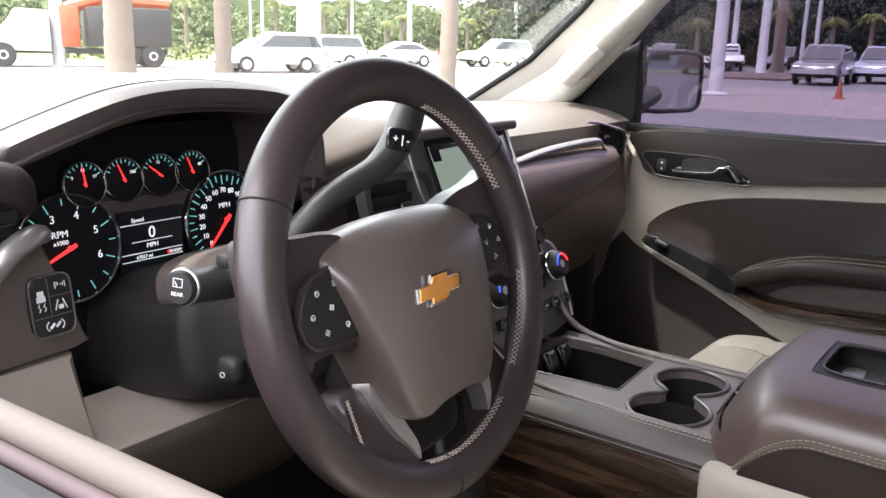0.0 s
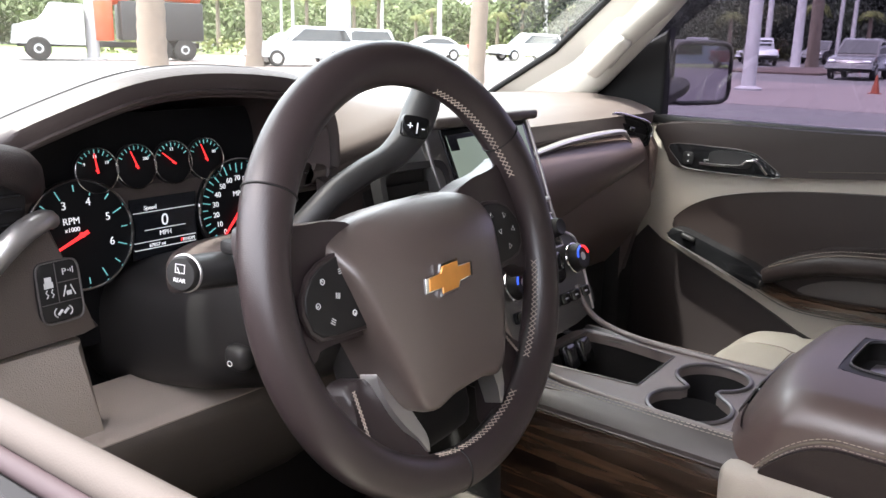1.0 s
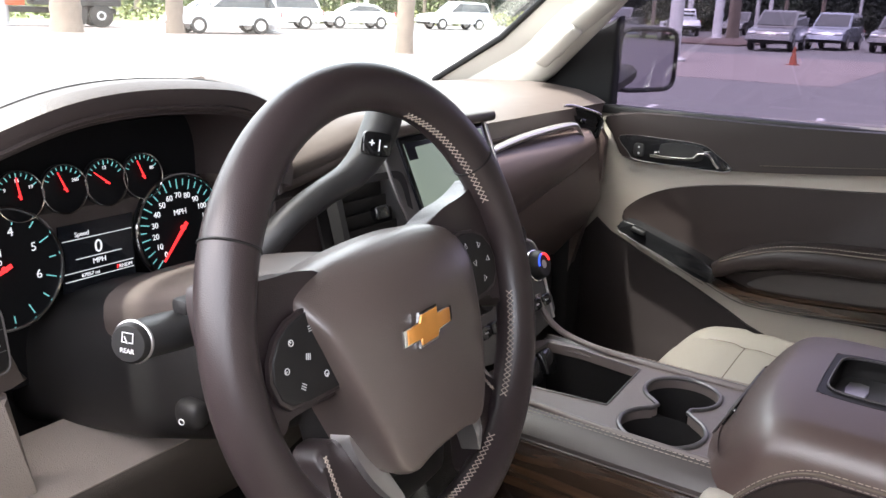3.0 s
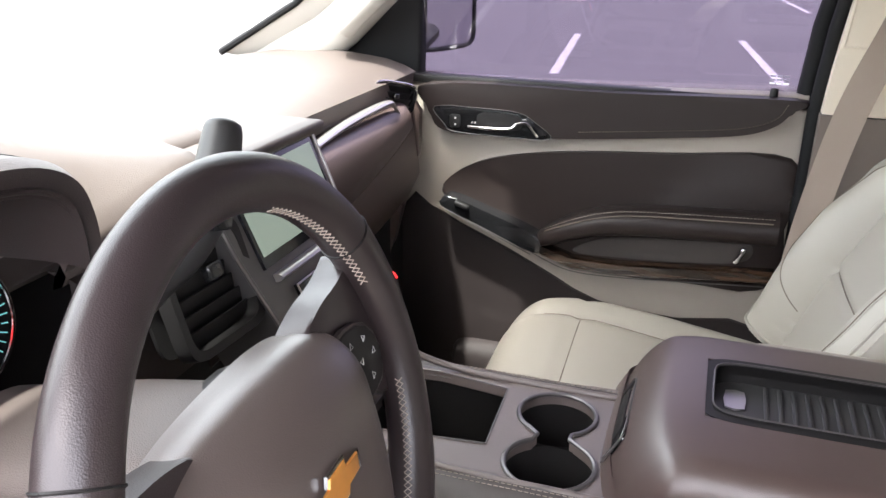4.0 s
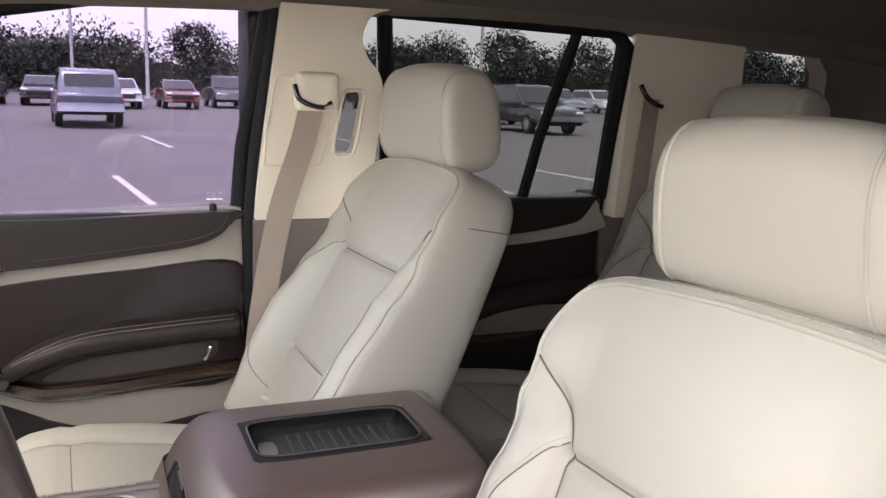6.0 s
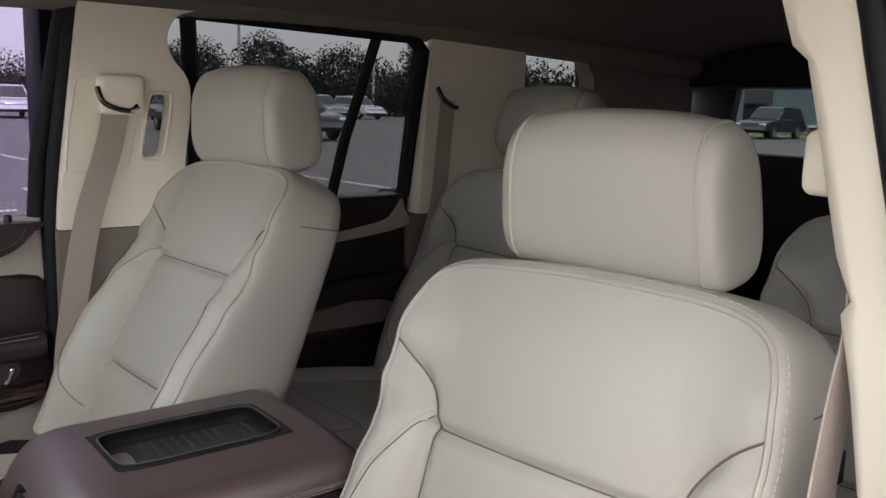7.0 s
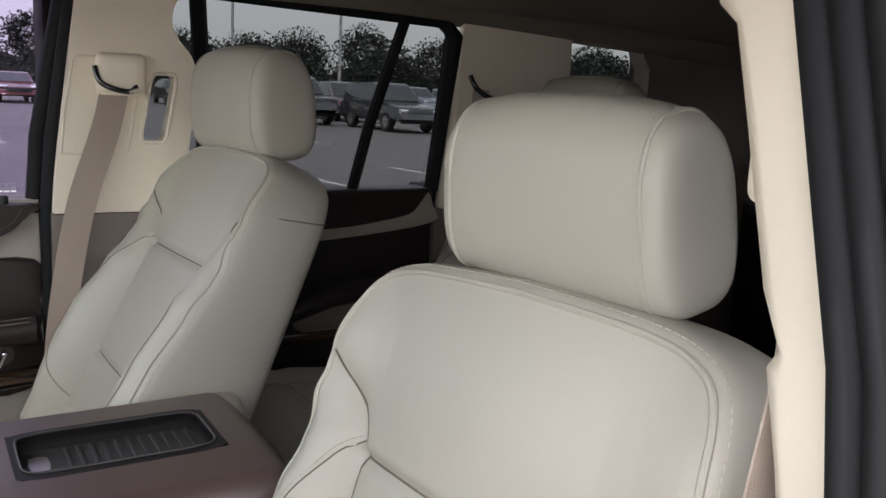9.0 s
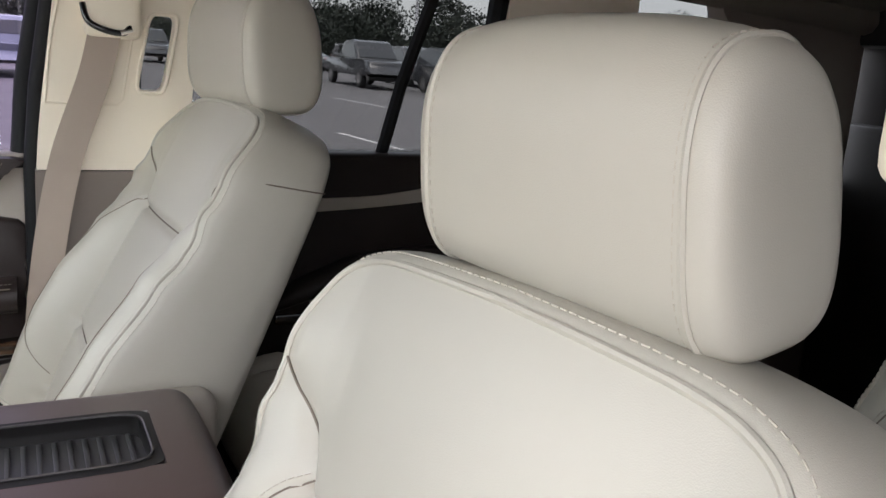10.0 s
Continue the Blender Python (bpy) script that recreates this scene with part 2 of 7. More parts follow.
def lathe(profile, n=32, m=None):
    """A turned shape round z from (radius, height) pairs."""
    rings = [[(max(q, 1e-4) * math.cos(2 * math.pi * k / n), max(q, 1e-4) * math.sin(2 * math.pi * k / n), z) for k in range(n)] for q, z in profile]
    bm = loft(rings)
    if m is not None:
        moved(bm, m)
    return bm


def stitches(pts, step=0.006, length=0.004, r=0.0006):
    """Short threads laid along a line."""
    P = [Vector(p) for p in pts]
    bm = bmesh.new()
    left, many = 0.0, []
    for a, b in zip(P, P[1:]):
        d = b - a
        L = d.length
        if L < 1e-9:
            continue
        s = left
        while s < L:
            many.append((a + d * (s / L), d / L))
            s += step
        left = s - L
    for p, d in many:
        u = d.orthogonal().normalized()
        w = d.cross(u)
        v = [[bm.verts.new(p + d * e * length / 2 + (u * math.cos(k) + w * math.sin(k)) * r) for k in (0, 2.1, 4.2)] for e in (-1, 1)]
        for i in range(3):
            bm.faces.new((v[0][i], v[0][(i + 1) % 3], v[1][(i + 1) % 3], v[1][i]))
        bm.faces.new(v[0])
        bm.faces.new(v[1])
    return bm


def letters(text, size, m, mat, parent, name="lettering", thick=0.0003):
    """Raised characters in the built-in font."""
    c = bpy.data.curves.new("t", "FONT")
    c.body, c.size, c.extrude, c.align_x, c.align_y = text, size, thick, "CENTER", "CENTER"
    o = bpy.data.objects.new("t", c)
    scene.collection.objects.link(o)
    bpy.context.view_layer.update()
    me = bpy.data.meshes.new_from_object(o)
    bpy.data.objects.remove(o)
    bm = bmesh.new()
    bm.from_mesh(me)
    bpy.data.meshes.remove(me)
    moved(bm, m)
    return part(name, bm, mat, parent)


def oval(rx, ry, n=24, cx=0.0, cy=0.0, power=2.0):
    """A rounded outline: power 2 is an ellipse, 4 a rounded box."""
    out = []
    for k in range(n):
        a = 2 * math.pi * k / n
        c, s = math.cos(a), math.sin(a)
        out.append((cx + rx * math.copysign(abs(c) ** (2 / power), c), cy + ry * math.copysign(abs(s) ** (2 / power), s)))
    return out


def rounded(poly, n=2):
    """An outline with its corners cut round; it never leaves the outline given."""
    P = [Vector((p[0], p[1])) for p in poly]
    for _ in range(n):
        P = [q for i in range(len(P)) for q in (P[i].lerp(P[(i + 1) % len(P)], 0.25), P[i].lerp(P[(i + 1) % len(P)], 0.75))]
    return [(p.x, p.y) for p in P]


def frame_slab(outer, holes, depth, m, r=0.0):
    """A plate with holes: outline and holes as closed lines."""
    bm = bmesh.new()
    edges = []
    for loop in (outer, *holes):
        vs = [bm.verts.new((p[0], p[1], 0)) for p in loop]
        edges += [bm.edges.new((vs[i], vs[(i + 1) % len(vs)])) for i in range(len(vs))]
    bmesh.ops.triangle_fill(bm, use_beauty=True, edges=edges)
    got = bmesh.ops.extrude_face_region(bm, geom=list(bm.faces))
    bmesh.ops.translate(bm, vec=(0, 0, depth), verts=[v for v in got["geom"] if isinstance(v, bmesh.types.BMVert)])
    moved(bm, m)
    return bm

# ---- cabin shell ----
def shell_part(name, bm, mat, label, category):
    return tagged(part(name, bm, mat), label, category, kind="structure")


shell_part("floor", box((-0.84, -2.6, 0.50), (0.84, 0.75, 0.56), 0.01), CARPET, "black carpeted cabin floor", "floor")
shell_part("wall_front", box((-0.84, 0.75, 0.5), (0.84, 0.80, 1.27), 0.01), BLACK, "black firewall behind the dashboard", "wall")


def roof_row(y, top, edge):
    return [(x, y, edge + (top - edge) * (1 - abs(x / 0.72) ** 4)) for x in np.linspace(-0.72, 0.72, 17)]


shell_part("ceiling", sheet([[(x, y - 0.11 * (x / 0.69) ** 2, z) for x, y, z in roof_row(0.32, 1.725, 1.69)], roof_row(-0.1, 1.765, 1.715), roof_row(-0.7, 1.785, 1.72), roof_row(-1.6, 1.78, 1.71), roof_row(-2.2, 1.75, 1.68), roof_row(-2.5, 1.70, 1.64)], 0.012, (0, 0, 1)), CLOTH, "beige cloth headliner, shade put into its colour", "ceiling")
roof = [[(x * 0.8 / 0.72, y, z + 0.05) for x, y, z in roof_row(y, t, e)] for y, t, e in ((0.30, 1.735, 1.69), (-0.7, 1.80, 1.72), (-1.6, 1.79, 1.71), (-2.55, 1.70, 1.62))]
shell_part("roof", sheet(roof, 0.02, (0, 0, 1)), material("mocha_paint", (0.17, 0.145, 0.15), rough=0.28, metal=0.4, coat=0.6), "mocha painted metal roof of the car", "roof")

for side in (1, -1):
    s = "right" if side > 0 else "left"
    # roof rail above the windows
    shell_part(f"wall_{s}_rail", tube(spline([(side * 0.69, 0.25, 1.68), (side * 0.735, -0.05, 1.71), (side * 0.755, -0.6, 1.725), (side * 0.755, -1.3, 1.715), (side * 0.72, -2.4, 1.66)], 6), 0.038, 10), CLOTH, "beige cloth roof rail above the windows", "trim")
    # lower body side
    shell_part(f"wall_{s}_lower", box((side * 0.80 - 0.02, -2.55, 0.5), (side * 0.80 + 0.02, -1.16, 1.28), 0.01), TAUPE, "taupe plastic rear side lining", "wall")
    # pillar between the doors
    mb = basis((0.712, 0, 0), (0, 1, 0), (0, 0, 1)) if side > 0 else basis((-0.745, 0, 0), (0, 1, 0), (0, 0, 1)) @ Matrix.Diagonal((1, 1, -1, 1))
    bp = tagged(thing(f"trim_pillar_{s}", "light beige plastic pillar trim between the doors", "trim", (side * 0.75, -0.45, 0.6)), kind="structure")
    if side > 0:
        wide = [(p.x, p.y) for p in spline([(-0.335, 1.29, 0), (-0.345, 1.40, 0), (-0.385, 1.70, 0)], 4)] + [(p.x, p.y) for p in spline([(-0.60, 1.70, 0), (-0.565, 1.688, 0), (-0.548, 1.665, 0), (-0.543, 1.635, 0), (-0.555, 1.605, 0), (-0.577, 1.578, 0), (-0.586, 1.545, 0), (-0.582, 1.48, 0), (-0.572, 1.40, 0), (-0.57, 1.29, 0)], 4)]
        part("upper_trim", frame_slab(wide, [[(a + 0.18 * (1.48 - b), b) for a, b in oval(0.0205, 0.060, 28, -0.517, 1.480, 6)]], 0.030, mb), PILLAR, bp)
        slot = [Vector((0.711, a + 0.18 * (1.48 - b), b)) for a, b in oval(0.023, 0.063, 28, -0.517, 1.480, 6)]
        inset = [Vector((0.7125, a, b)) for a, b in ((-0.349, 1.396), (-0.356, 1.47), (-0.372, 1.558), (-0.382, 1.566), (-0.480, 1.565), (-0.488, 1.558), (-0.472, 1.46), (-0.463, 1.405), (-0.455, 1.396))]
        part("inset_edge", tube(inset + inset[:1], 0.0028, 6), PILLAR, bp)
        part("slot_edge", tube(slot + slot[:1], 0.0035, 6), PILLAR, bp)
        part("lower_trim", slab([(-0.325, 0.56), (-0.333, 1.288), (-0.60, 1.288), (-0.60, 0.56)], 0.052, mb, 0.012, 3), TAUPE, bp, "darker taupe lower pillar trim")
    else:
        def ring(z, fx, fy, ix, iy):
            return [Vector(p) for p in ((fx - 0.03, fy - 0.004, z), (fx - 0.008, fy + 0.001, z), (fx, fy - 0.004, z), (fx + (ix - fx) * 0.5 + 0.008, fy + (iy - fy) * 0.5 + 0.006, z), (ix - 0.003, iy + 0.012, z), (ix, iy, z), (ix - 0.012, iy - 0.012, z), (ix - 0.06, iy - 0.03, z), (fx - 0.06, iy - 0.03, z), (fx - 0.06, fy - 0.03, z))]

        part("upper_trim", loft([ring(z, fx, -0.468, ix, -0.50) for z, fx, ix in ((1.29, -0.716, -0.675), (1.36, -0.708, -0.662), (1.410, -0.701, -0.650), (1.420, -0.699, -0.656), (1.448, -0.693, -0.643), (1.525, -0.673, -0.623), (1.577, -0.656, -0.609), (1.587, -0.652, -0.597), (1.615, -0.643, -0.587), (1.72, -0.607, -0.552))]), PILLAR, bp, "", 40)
        part("lower_trim", loft([ring(0.56, -0.735, -0.466, -0.70, -0.498), ring(1.1, -0.728, -0.466, -0.69, -0.498), ring(1.288, -0.715, -0.467, -0.674, -0.499)]), TAUPE, bp, "darker taupe lower pillar trim", 50)
        for k, (dx, dy, r) in enumerate(((0.010, 0.0, 0.012), (0.030, 0.006, 0.011), (0.050, 0.010, 0.012), (0.072, 0.010, 0.012))):
            part("door_seal", tube([(-0.738 - dx, -0.462 + dy, 0.6), (-0.722 - dx, -0.464 + dy, 1.29), (-0.702 - dx, -0.466 + dy, 1.43), (-0.654 - dx, -0.474 + dy, 1.60), (-0.612 - dx, -0.484 + dy, 1.72)], r, 10), RUBBER, bp, "black rubber door seal")
    # pillar behind the rear door, with its window
    mc = basis((side * 0.735, 0, 0), (0, 1, 0), (0, 0, 1)) if side > 0 else basis((-0.735, 0, 0), (0, 1, 0), (0, 0, 1)) @ Matrix.Diagonal((1, 1, -1, 1))
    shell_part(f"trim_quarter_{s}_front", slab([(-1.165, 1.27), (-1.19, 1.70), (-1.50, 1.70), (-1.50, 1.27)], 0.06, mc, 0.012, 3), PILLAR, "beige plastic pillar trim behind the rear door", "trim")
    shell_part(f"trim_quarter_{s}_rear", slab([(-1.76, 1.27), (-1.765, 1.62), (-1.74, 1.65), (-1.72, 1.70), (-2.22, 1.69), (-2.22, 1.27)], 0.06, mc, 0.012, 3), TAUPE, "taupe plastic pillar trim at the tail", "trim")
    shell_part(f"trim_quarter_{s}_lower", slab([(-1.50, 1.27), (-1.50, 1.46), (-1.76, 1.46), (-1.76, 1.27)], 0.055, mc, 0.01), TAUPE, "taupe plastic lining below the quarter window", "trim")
    w = shell_part(f"window_quarter_{s}", slab([(-1.40, 1.455), (-1.40, 1.72), (-2.20, 1.70), (-2.20, 1.455)], 0.005, basis((side * 0.79, 0, 0), (0, 1, 0), (0, 0, 1))), PRIVACY_GLASS, "dark tinted quarter window", "window")
    # outer skin
    shell_part(f"wall_{s}_skin", box((side * 0.935 - 0.012, -2.6, 0.35), (side * 0.935 + 0.012, -0.345, 1.27), 0.008), bpy.data.materials["mocha_paint"], "mocha painted side of the car", "wall")

# tail: gate and back window
shell_part("wall_back", box((-0.78, -2.30, 0.5), (0.78, -2.24, 1.415), 0.01), BLACK, "black lining of the tailgate", "wall")
for side in (1, -1):
    shell_part("trim_tail_" + ("right" if side > 0 else "left"), slab([(side * 0.64, 1.40), (side * 0.60, 1.63), (side * 0.80, 1.63), (side * 0.82, 1.40)], 0.04, basis((0, -2.26, 0), (1, 0, 0), (0, 0, 1)), 0.008), BLACK, "black pillar trim beside the back window", "trim")
shell_part("trim_tail_top", box((-0.8, -2.30, 1.605), (0.8, -2.20, 1.735), 0.015), BLACK, "black trim above the back window", "trim")
shell_part("window_back", slab([(-0.66, 1.39), (-0.62, 1.63), (0.62, 1.63), (0.66, 1.39)], 0.005, basis((0, -2.285, 0), (1, 0, 0), (0, 0, 1))), glass_material("back_glass", (0.30, 0.315, 0.31), 0.5), "tinted back window", "window")

# windshield
ws = []
for v in np.linspace(0, 1, 7):
    y, z, half = 0.95 - 0.64 * v, 1.30 + 0.42 * v + 0.02 * math.sin(math.pi * v), 0.80 - 0.11 * v
    ws.append([(half * u, y - 0.16 * u * u * (1 - 0.3 * v), z) for u in np.linspace(-1, 1, 15)])
shell_part("window_front", sheet(ws, 0.005, (0, -0.5, 0.85)), WINDSHIELD, "clear windshield", "window")
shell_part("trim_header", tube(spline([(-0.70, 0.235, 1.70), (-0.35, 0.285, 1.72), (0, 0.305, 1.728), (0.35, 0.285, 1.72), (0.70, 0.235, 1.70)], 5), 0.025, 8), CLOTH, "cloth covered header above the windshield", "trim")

for side, s in ((1, "right"), (-1, "left")):
    shell_part(f"wall_{s}_kick", box((side * 0.775 - 0.065, 0.405 if side > 0 else 0.42, 0.5), (side * 0.775 + 0.065, 0.78, 1.275 if side < 0 else 1.300), 0.01), BLACK, "black kick panel below the windshield pillar", "wall")
    shell_part(f"wall_{s}_nose", box((side * 0.86 - 0.03, 0.44, 0.3), (side * 0.86 + 0.07, 1.9, 1.20), 0.05), bpy.data.materials["mocha_paint"], "mocha front wing of the car", "wall")
shell_part("wall_right_post", box((0.80, -0.505, 0.5), (0.92, -0.335, 1.72), 0.01), RUBBER, "black door post between the doors", "wall")
hood = [[(x, y, 1.22 - 0.10 * ((y - 0.9) / 1.1) ** 2 - 0.05 * (x / 0.85) ** 4) for x in np.linspace(-0.85, 0.85, 15)] for y in np.linspace(0.93, 2.0, 8)]
shell_part("bonnet", sheet(hood, 0.02, (0, 0, -1)), bpy.data.materials["mocha_paint"], "mocha bonnet beyond the windshield", "bonnet")
for side, s in ((1, "right"), (-1, "left")):
    shell_part(f"wall_{s}_rear_post", box((side * 0.855 - 0.06, -1.215, 0.56), (side * 0.855 + 0.06, -1.160, 1.315), 0.008), RUBBER, "black post behind the rear door", "wall")
# ---- seats ----
def bumpy(d, w):
    return math.exp(-(d / w) ** 2)


def blend(table, z):
    """A smooth value from (place, value) pairs."""
    if z <= table[0][0]:
        return table[0][1]
    for (a, p), (b, q) in zip(table, table[1:]):
        if z <= b:
            k = (z - a) / (b - a)
            return p + (q - p) * k * k * (3 - 2 * k)
    return table[-1][1]


class Back:
    """The front of a seat's backrest: x across, y forward, z up its slope."""
    insert, seam_low, tee, meet = 0.155, 0.150, 0.360, 0.452
    half = spline([(0, 0.551, 0), (0.075, 0.549, 0), (0.142, 0.545, 0), (0.180, 0.537, 0), (0.204, 0.523, 0), (0.217, 0.500, 0), (0.224, 0.474, 0), (0.227, 0.447, 0), (0.229, 0.40, 0), (0.232, 0.30, 0), (0.234, 0.20, 0), (0.232, 0.10, 0), (0.222, 0.02, 0), (0.19, -0.015, 0), (0, -0.02, 0)], 10)
    bulge = ((0.0, 0.058), (0.10, 0.062), (0.20, 0.060), (0.30, 0.044), (0.35, 0.031), (0.40, 0.017), (0.43, 0.008), (0.452, 0.0))

    def outline(self):
        """The welt, all round."""
        return list(self.half) + [Vector((-p.x, p.y, 0)) for p in reversed(self.half[1:-1])]

    def split(self, z):
        """Where the middle panels end and the bolster begins."""
        k = max(0.0, (z - self.tee) / (self.meet - self.tee))
        return self.insert + 0.080 * k ** 2.1

    def base(self, z):
        return 0.052 + 0.022 * max(0.0, min(1.0, (0.36 - z) / 0.22)) - 0.016 * max(0.0, (z - 0.42) / 0.13) ** 1.6

    def front(self, x, z):
        a, s = abs(x), self.split(z)
        y = self.base(z) + 0.010 * max(0.0, 1 - (a / 0.17) ** 2)
        slope = (self.split(z + 0.002) - self.split(z - 0.002)) / 0.004
        d = (a - s) / math.sqrt(1 + slope * slope)
        if z < self.meet:
            if d > 0:
                k = min(1.0, d / 0.050)
                y += blend(self.bulge, z) * math.sin(k * math.pi / 2) ** 0.9 - 0.018 * max(0.0, (d - 0.05) / 0.03) ** 2
            y -= 0.009 * bumpy(d, 0.008) * min(1.0, (self.meet - z) / 0.03) * max(0.0, min(1.0, (0.200 - a) / 0.03))
        y += 0.013 * max(0.0, min(1.0, (a - 0.14) / 0.07)) * bumpy(z - 0.462, 0.045)
        for q in (self.seam_low, self.tee):
            if a < s + 0.01:
                y -= 0.008 * bumpy(z - q, 0.007)
        return y

    def at(self, x, z, lift=0.0):
        return Vector((x, self.front(x, z) + lift, z))

    def mesh(self, nr=64):
        edge = [p.copy() for p in self.outline()]
        mid = Vector((0, 0.27, 0))
        rings = [[self.at(mid.x + (p.x - mid.x) * r, mid.y + (p.y - mid.y) * r) for p in edge] for r in [0.004] + list(np.linspace(0.03, 1.0, nr))]
        n = len(edge)
        away = [((edge[(i + 1) % n] - edge[i - 1]).normalized()) for i in range(n)]
        away = [Vector((-d.y, d.x, 0)) for d in away]
        away = [w if w.dot(edge[i] - mid) > 0 else -w for i, w in enumerate(away)]
        last = rings[-1]
        for out, k, push in ((0.004, 0.0, -0.002), (0.008, 0.0, -0.007), (0.011, 0.0, -0.016), (0.0125, 0.25, 0), (0.013, 0.5, 0), (0.0125, 0.75, 0), (0.009, 0.92, 0), (0.002, 0.985, 0), (-0.012, 1.0, 0)):
            ring = []
            for p, w, e in zip(edge, away, last):
                q = p + w * out
                ring.append(Vector((q.x, e.y + push + (-0.066 - e.y) * k, q.y)))
            rings.append(ring)
        rings.append([Vector((p.x * 0.5, -0.075, 0.27 + (p.y - 0.27) * 0.5)) for p in edge])
        return loft(rings)


def headrest_ring(x, scale, depth=0.055, height=0.084, n=64):
    """One slice of a headrest at x: flat below, well rounded above, narrower at the top."""
    out = []
    for k in range(n):
        a = 2 * math.pi * k / n
        c, s = math.cos(a), math.sin(a)
        up = s > 0
        z = height * math.copysign(abs(s) ** (0.84 if up else 0.62), s) * (1 - (1 - scale) * 0.72)
        z -= 0.016 * (abs(x) / 0.133) ** 3 * max(0.0, s)
        y = depth * math.copysign(abs(c) ** (0.74 if up else 0.60), c) * scale * (1 - 0.12 * (z / height + 1) / 2)
        out.append(Vector((x * (1 - 0.035 * (z / height + 0.6)), y - 0.10 * x * x, z)))
    return out


HEAD_HALF, HEAD_SEAM = 0.133, 0.112


def headrest_mesh():
    ends = [(1.0, 0.05), (1.0, 0.55), (0.99, 0.76), (0.97, 0.87), (0.945, 0.935), (0.91, 0.972), (0.875, 0.99), (0.845, 0.996), (0.825, 1.004)]
    steps = [(-a * HEAD_HALF, b) for a, b in ends] + [(u, 1.006) for u in np.linspace(-0.09, 0.09, 9)] + [(a * HEAD_HALF, b) for a, b in reversed(ends)]
    return loft([headrest_ring(x, sc) for x, sc in steps])


def car_seat(name, label, at, turn, head, head_turn, group, cushion=(0.10, 0.955), head_size=1.0):
    """A seat: at is the foot of its backrest's middle plane, turn its slope, lean and twist; head the headrest's middle."""
    x, y, z = at
    seat = thing(name, label, "car seat", (x, y, 0.56), group)
    m = pose(x, y, z, *turn)
    shape = Back()
    i, width = shape.insert, 0.242

    def on(pts, lift=0.001):
        return [m @ shape.at(px, v, lift) for px, v in pts]

    back = part("backrest", moved(shape.mesh(), m), LIGHT_LEATHER, seat, "", 60)
    for s in (shape.seam_low, shape.tee):
        part("seam", tube(on([(u, s) for u in np.linspace(-i, i, 40)], 0.0009), 0.0011, 5), SEAM, back)
    arc = spline([(0.158, 0.372, 0), (0.172, 0.354, 0), (0.189, 0.320, 0), (0.204, 0.270, 0), (0.212, 0.205, 0), (0.208, 0.14, 0), (0.190, 0.09, 0), (0.160, 0.055, 0)], 8)
    for sg in (1, -1):
        part("seam", tube(on([(sg * shape.split(v), v) for v in np.linspace(0.0, shape.meet - 0.004, 90)], 0.0012), 0.0012, 5), SEAM, back)
        part("seam", tube(on([(sg * p.x, p.y) for p in arc], 0.0002), 0.0009, 5), SEAM, back)
        part("stitching", stitches(on([(sg * (p.x + 0.004), p.y + 0.003) for p in arc], 0.0005), 0.0065, 0.0045, 0.0005), FINE, back, "fine stitching")
    edge = shape.outline()
    rim = [m @ (shape.at(p.x, p.y) + Vector((0, 0.0006, 0))) for p in edge]
    part("welt", tube(rim + rim[:1], 0.0030, 8), LIGHT_LEATHER, back)
    n = len(edge)
    sew = []
    for k, p in enumerate(edge):
        d = (edge[(k + 1) % n] - edge[k - 1]).normalized()
        w = Vector((-d.y, d.x, 0))
        w = w if w.dot(p - Vector((0, 0.27, 0))) > 0 else -w
        q = p + w * 0.0085
        sew.append(m @ Vector((q.x, shape.front(p.x, p.y) - 0.0068, q.y)))
    part("stitching", stitches(sew + sew[:1], 0.0075, 0.005, 0.0006), THREAD, back, "pale stitching")
    for sg in (1, -1):
        side = [m @ Vector((sg * (0.2245 + o), 0.040 + (-0.064 - 0.040) * k, 0.462 + 0.024 * k)) for k, o in ((0, 0.0045), (0.1, 0.0105), (0.25, 0.0128), (0.5, 0.0134), (0.75, 0.0128), (0.92, 0.0095), (1, 0.004))]
        part("seam", tube(side, 0.0010, 5), SEAM, back)
    # cushion
    cy, cz = cushion
    length = cy - y + 0.02

    def cush(p):
        q = p.copy()
        e = abs(p.x) / (width + 0.02)
        up = p.z > 0
        nose = max(0.0, p.y / (length / 2))
        q.z += (0.030 * max(0, e - 0.60) / 0.40 * (1 - 0.6 * nose) - 0.007 * bumpy(abs(p.x) - 0.155, 0.010) - 0.006 * bumpy(p.y - length * 0.27, 0.010)) * up
        q.z -= 0.030 * max(0, nose - 0.45) ** 2 * 3 * up
        q.x *= 1 - 0.20 * nose ** 3
        q.y -= 0.05 * nose * max(0.0, e - 0.35) ** 2
        q.z -= 0.024 * max(0, e - 0.80) / 0.20 * up
        return q

    mc = pose(x, (y + cy) / 2 + 0.01, cz - 0.075, 10, 0, turn[2])
    cu = part("cushion", moved(softbox((width * 2 + 0.03, length, 0.16), 0.055, 44, cush), mc), LIGHT_LEATHER, seat, "", 50)
    part("seam", tube([mc @ (cush(Vector((u, length * 0.27, 0.08))) + Vector((0, 0, 0.0022))) for u in np.linspace(-0.155, 0.155, 20)], 0.0009, 5), SEAM, cu)
    for sg in (1, -1):
        part("seam", tube([mc @ (cush(Vector((sg * 0.155, u * length / 2, 0.08))) + Vector((0, 0, 0.0020))) for u in np.linspace(-0.8, 0.78, 30)], 0.0009, 5), SEAM, cu)
    part("seat_base", box((x - width + 0.03, y - 0.02, 0.56), (x + width - 0.03, cy - 0.05, cz - 0.17), 0.02), BLACK, seat, "black plastic seat base")
    # headrest on two bars
    mh = pose(*head, *head_turn) @ Matrix.Scale(head_size, 4)
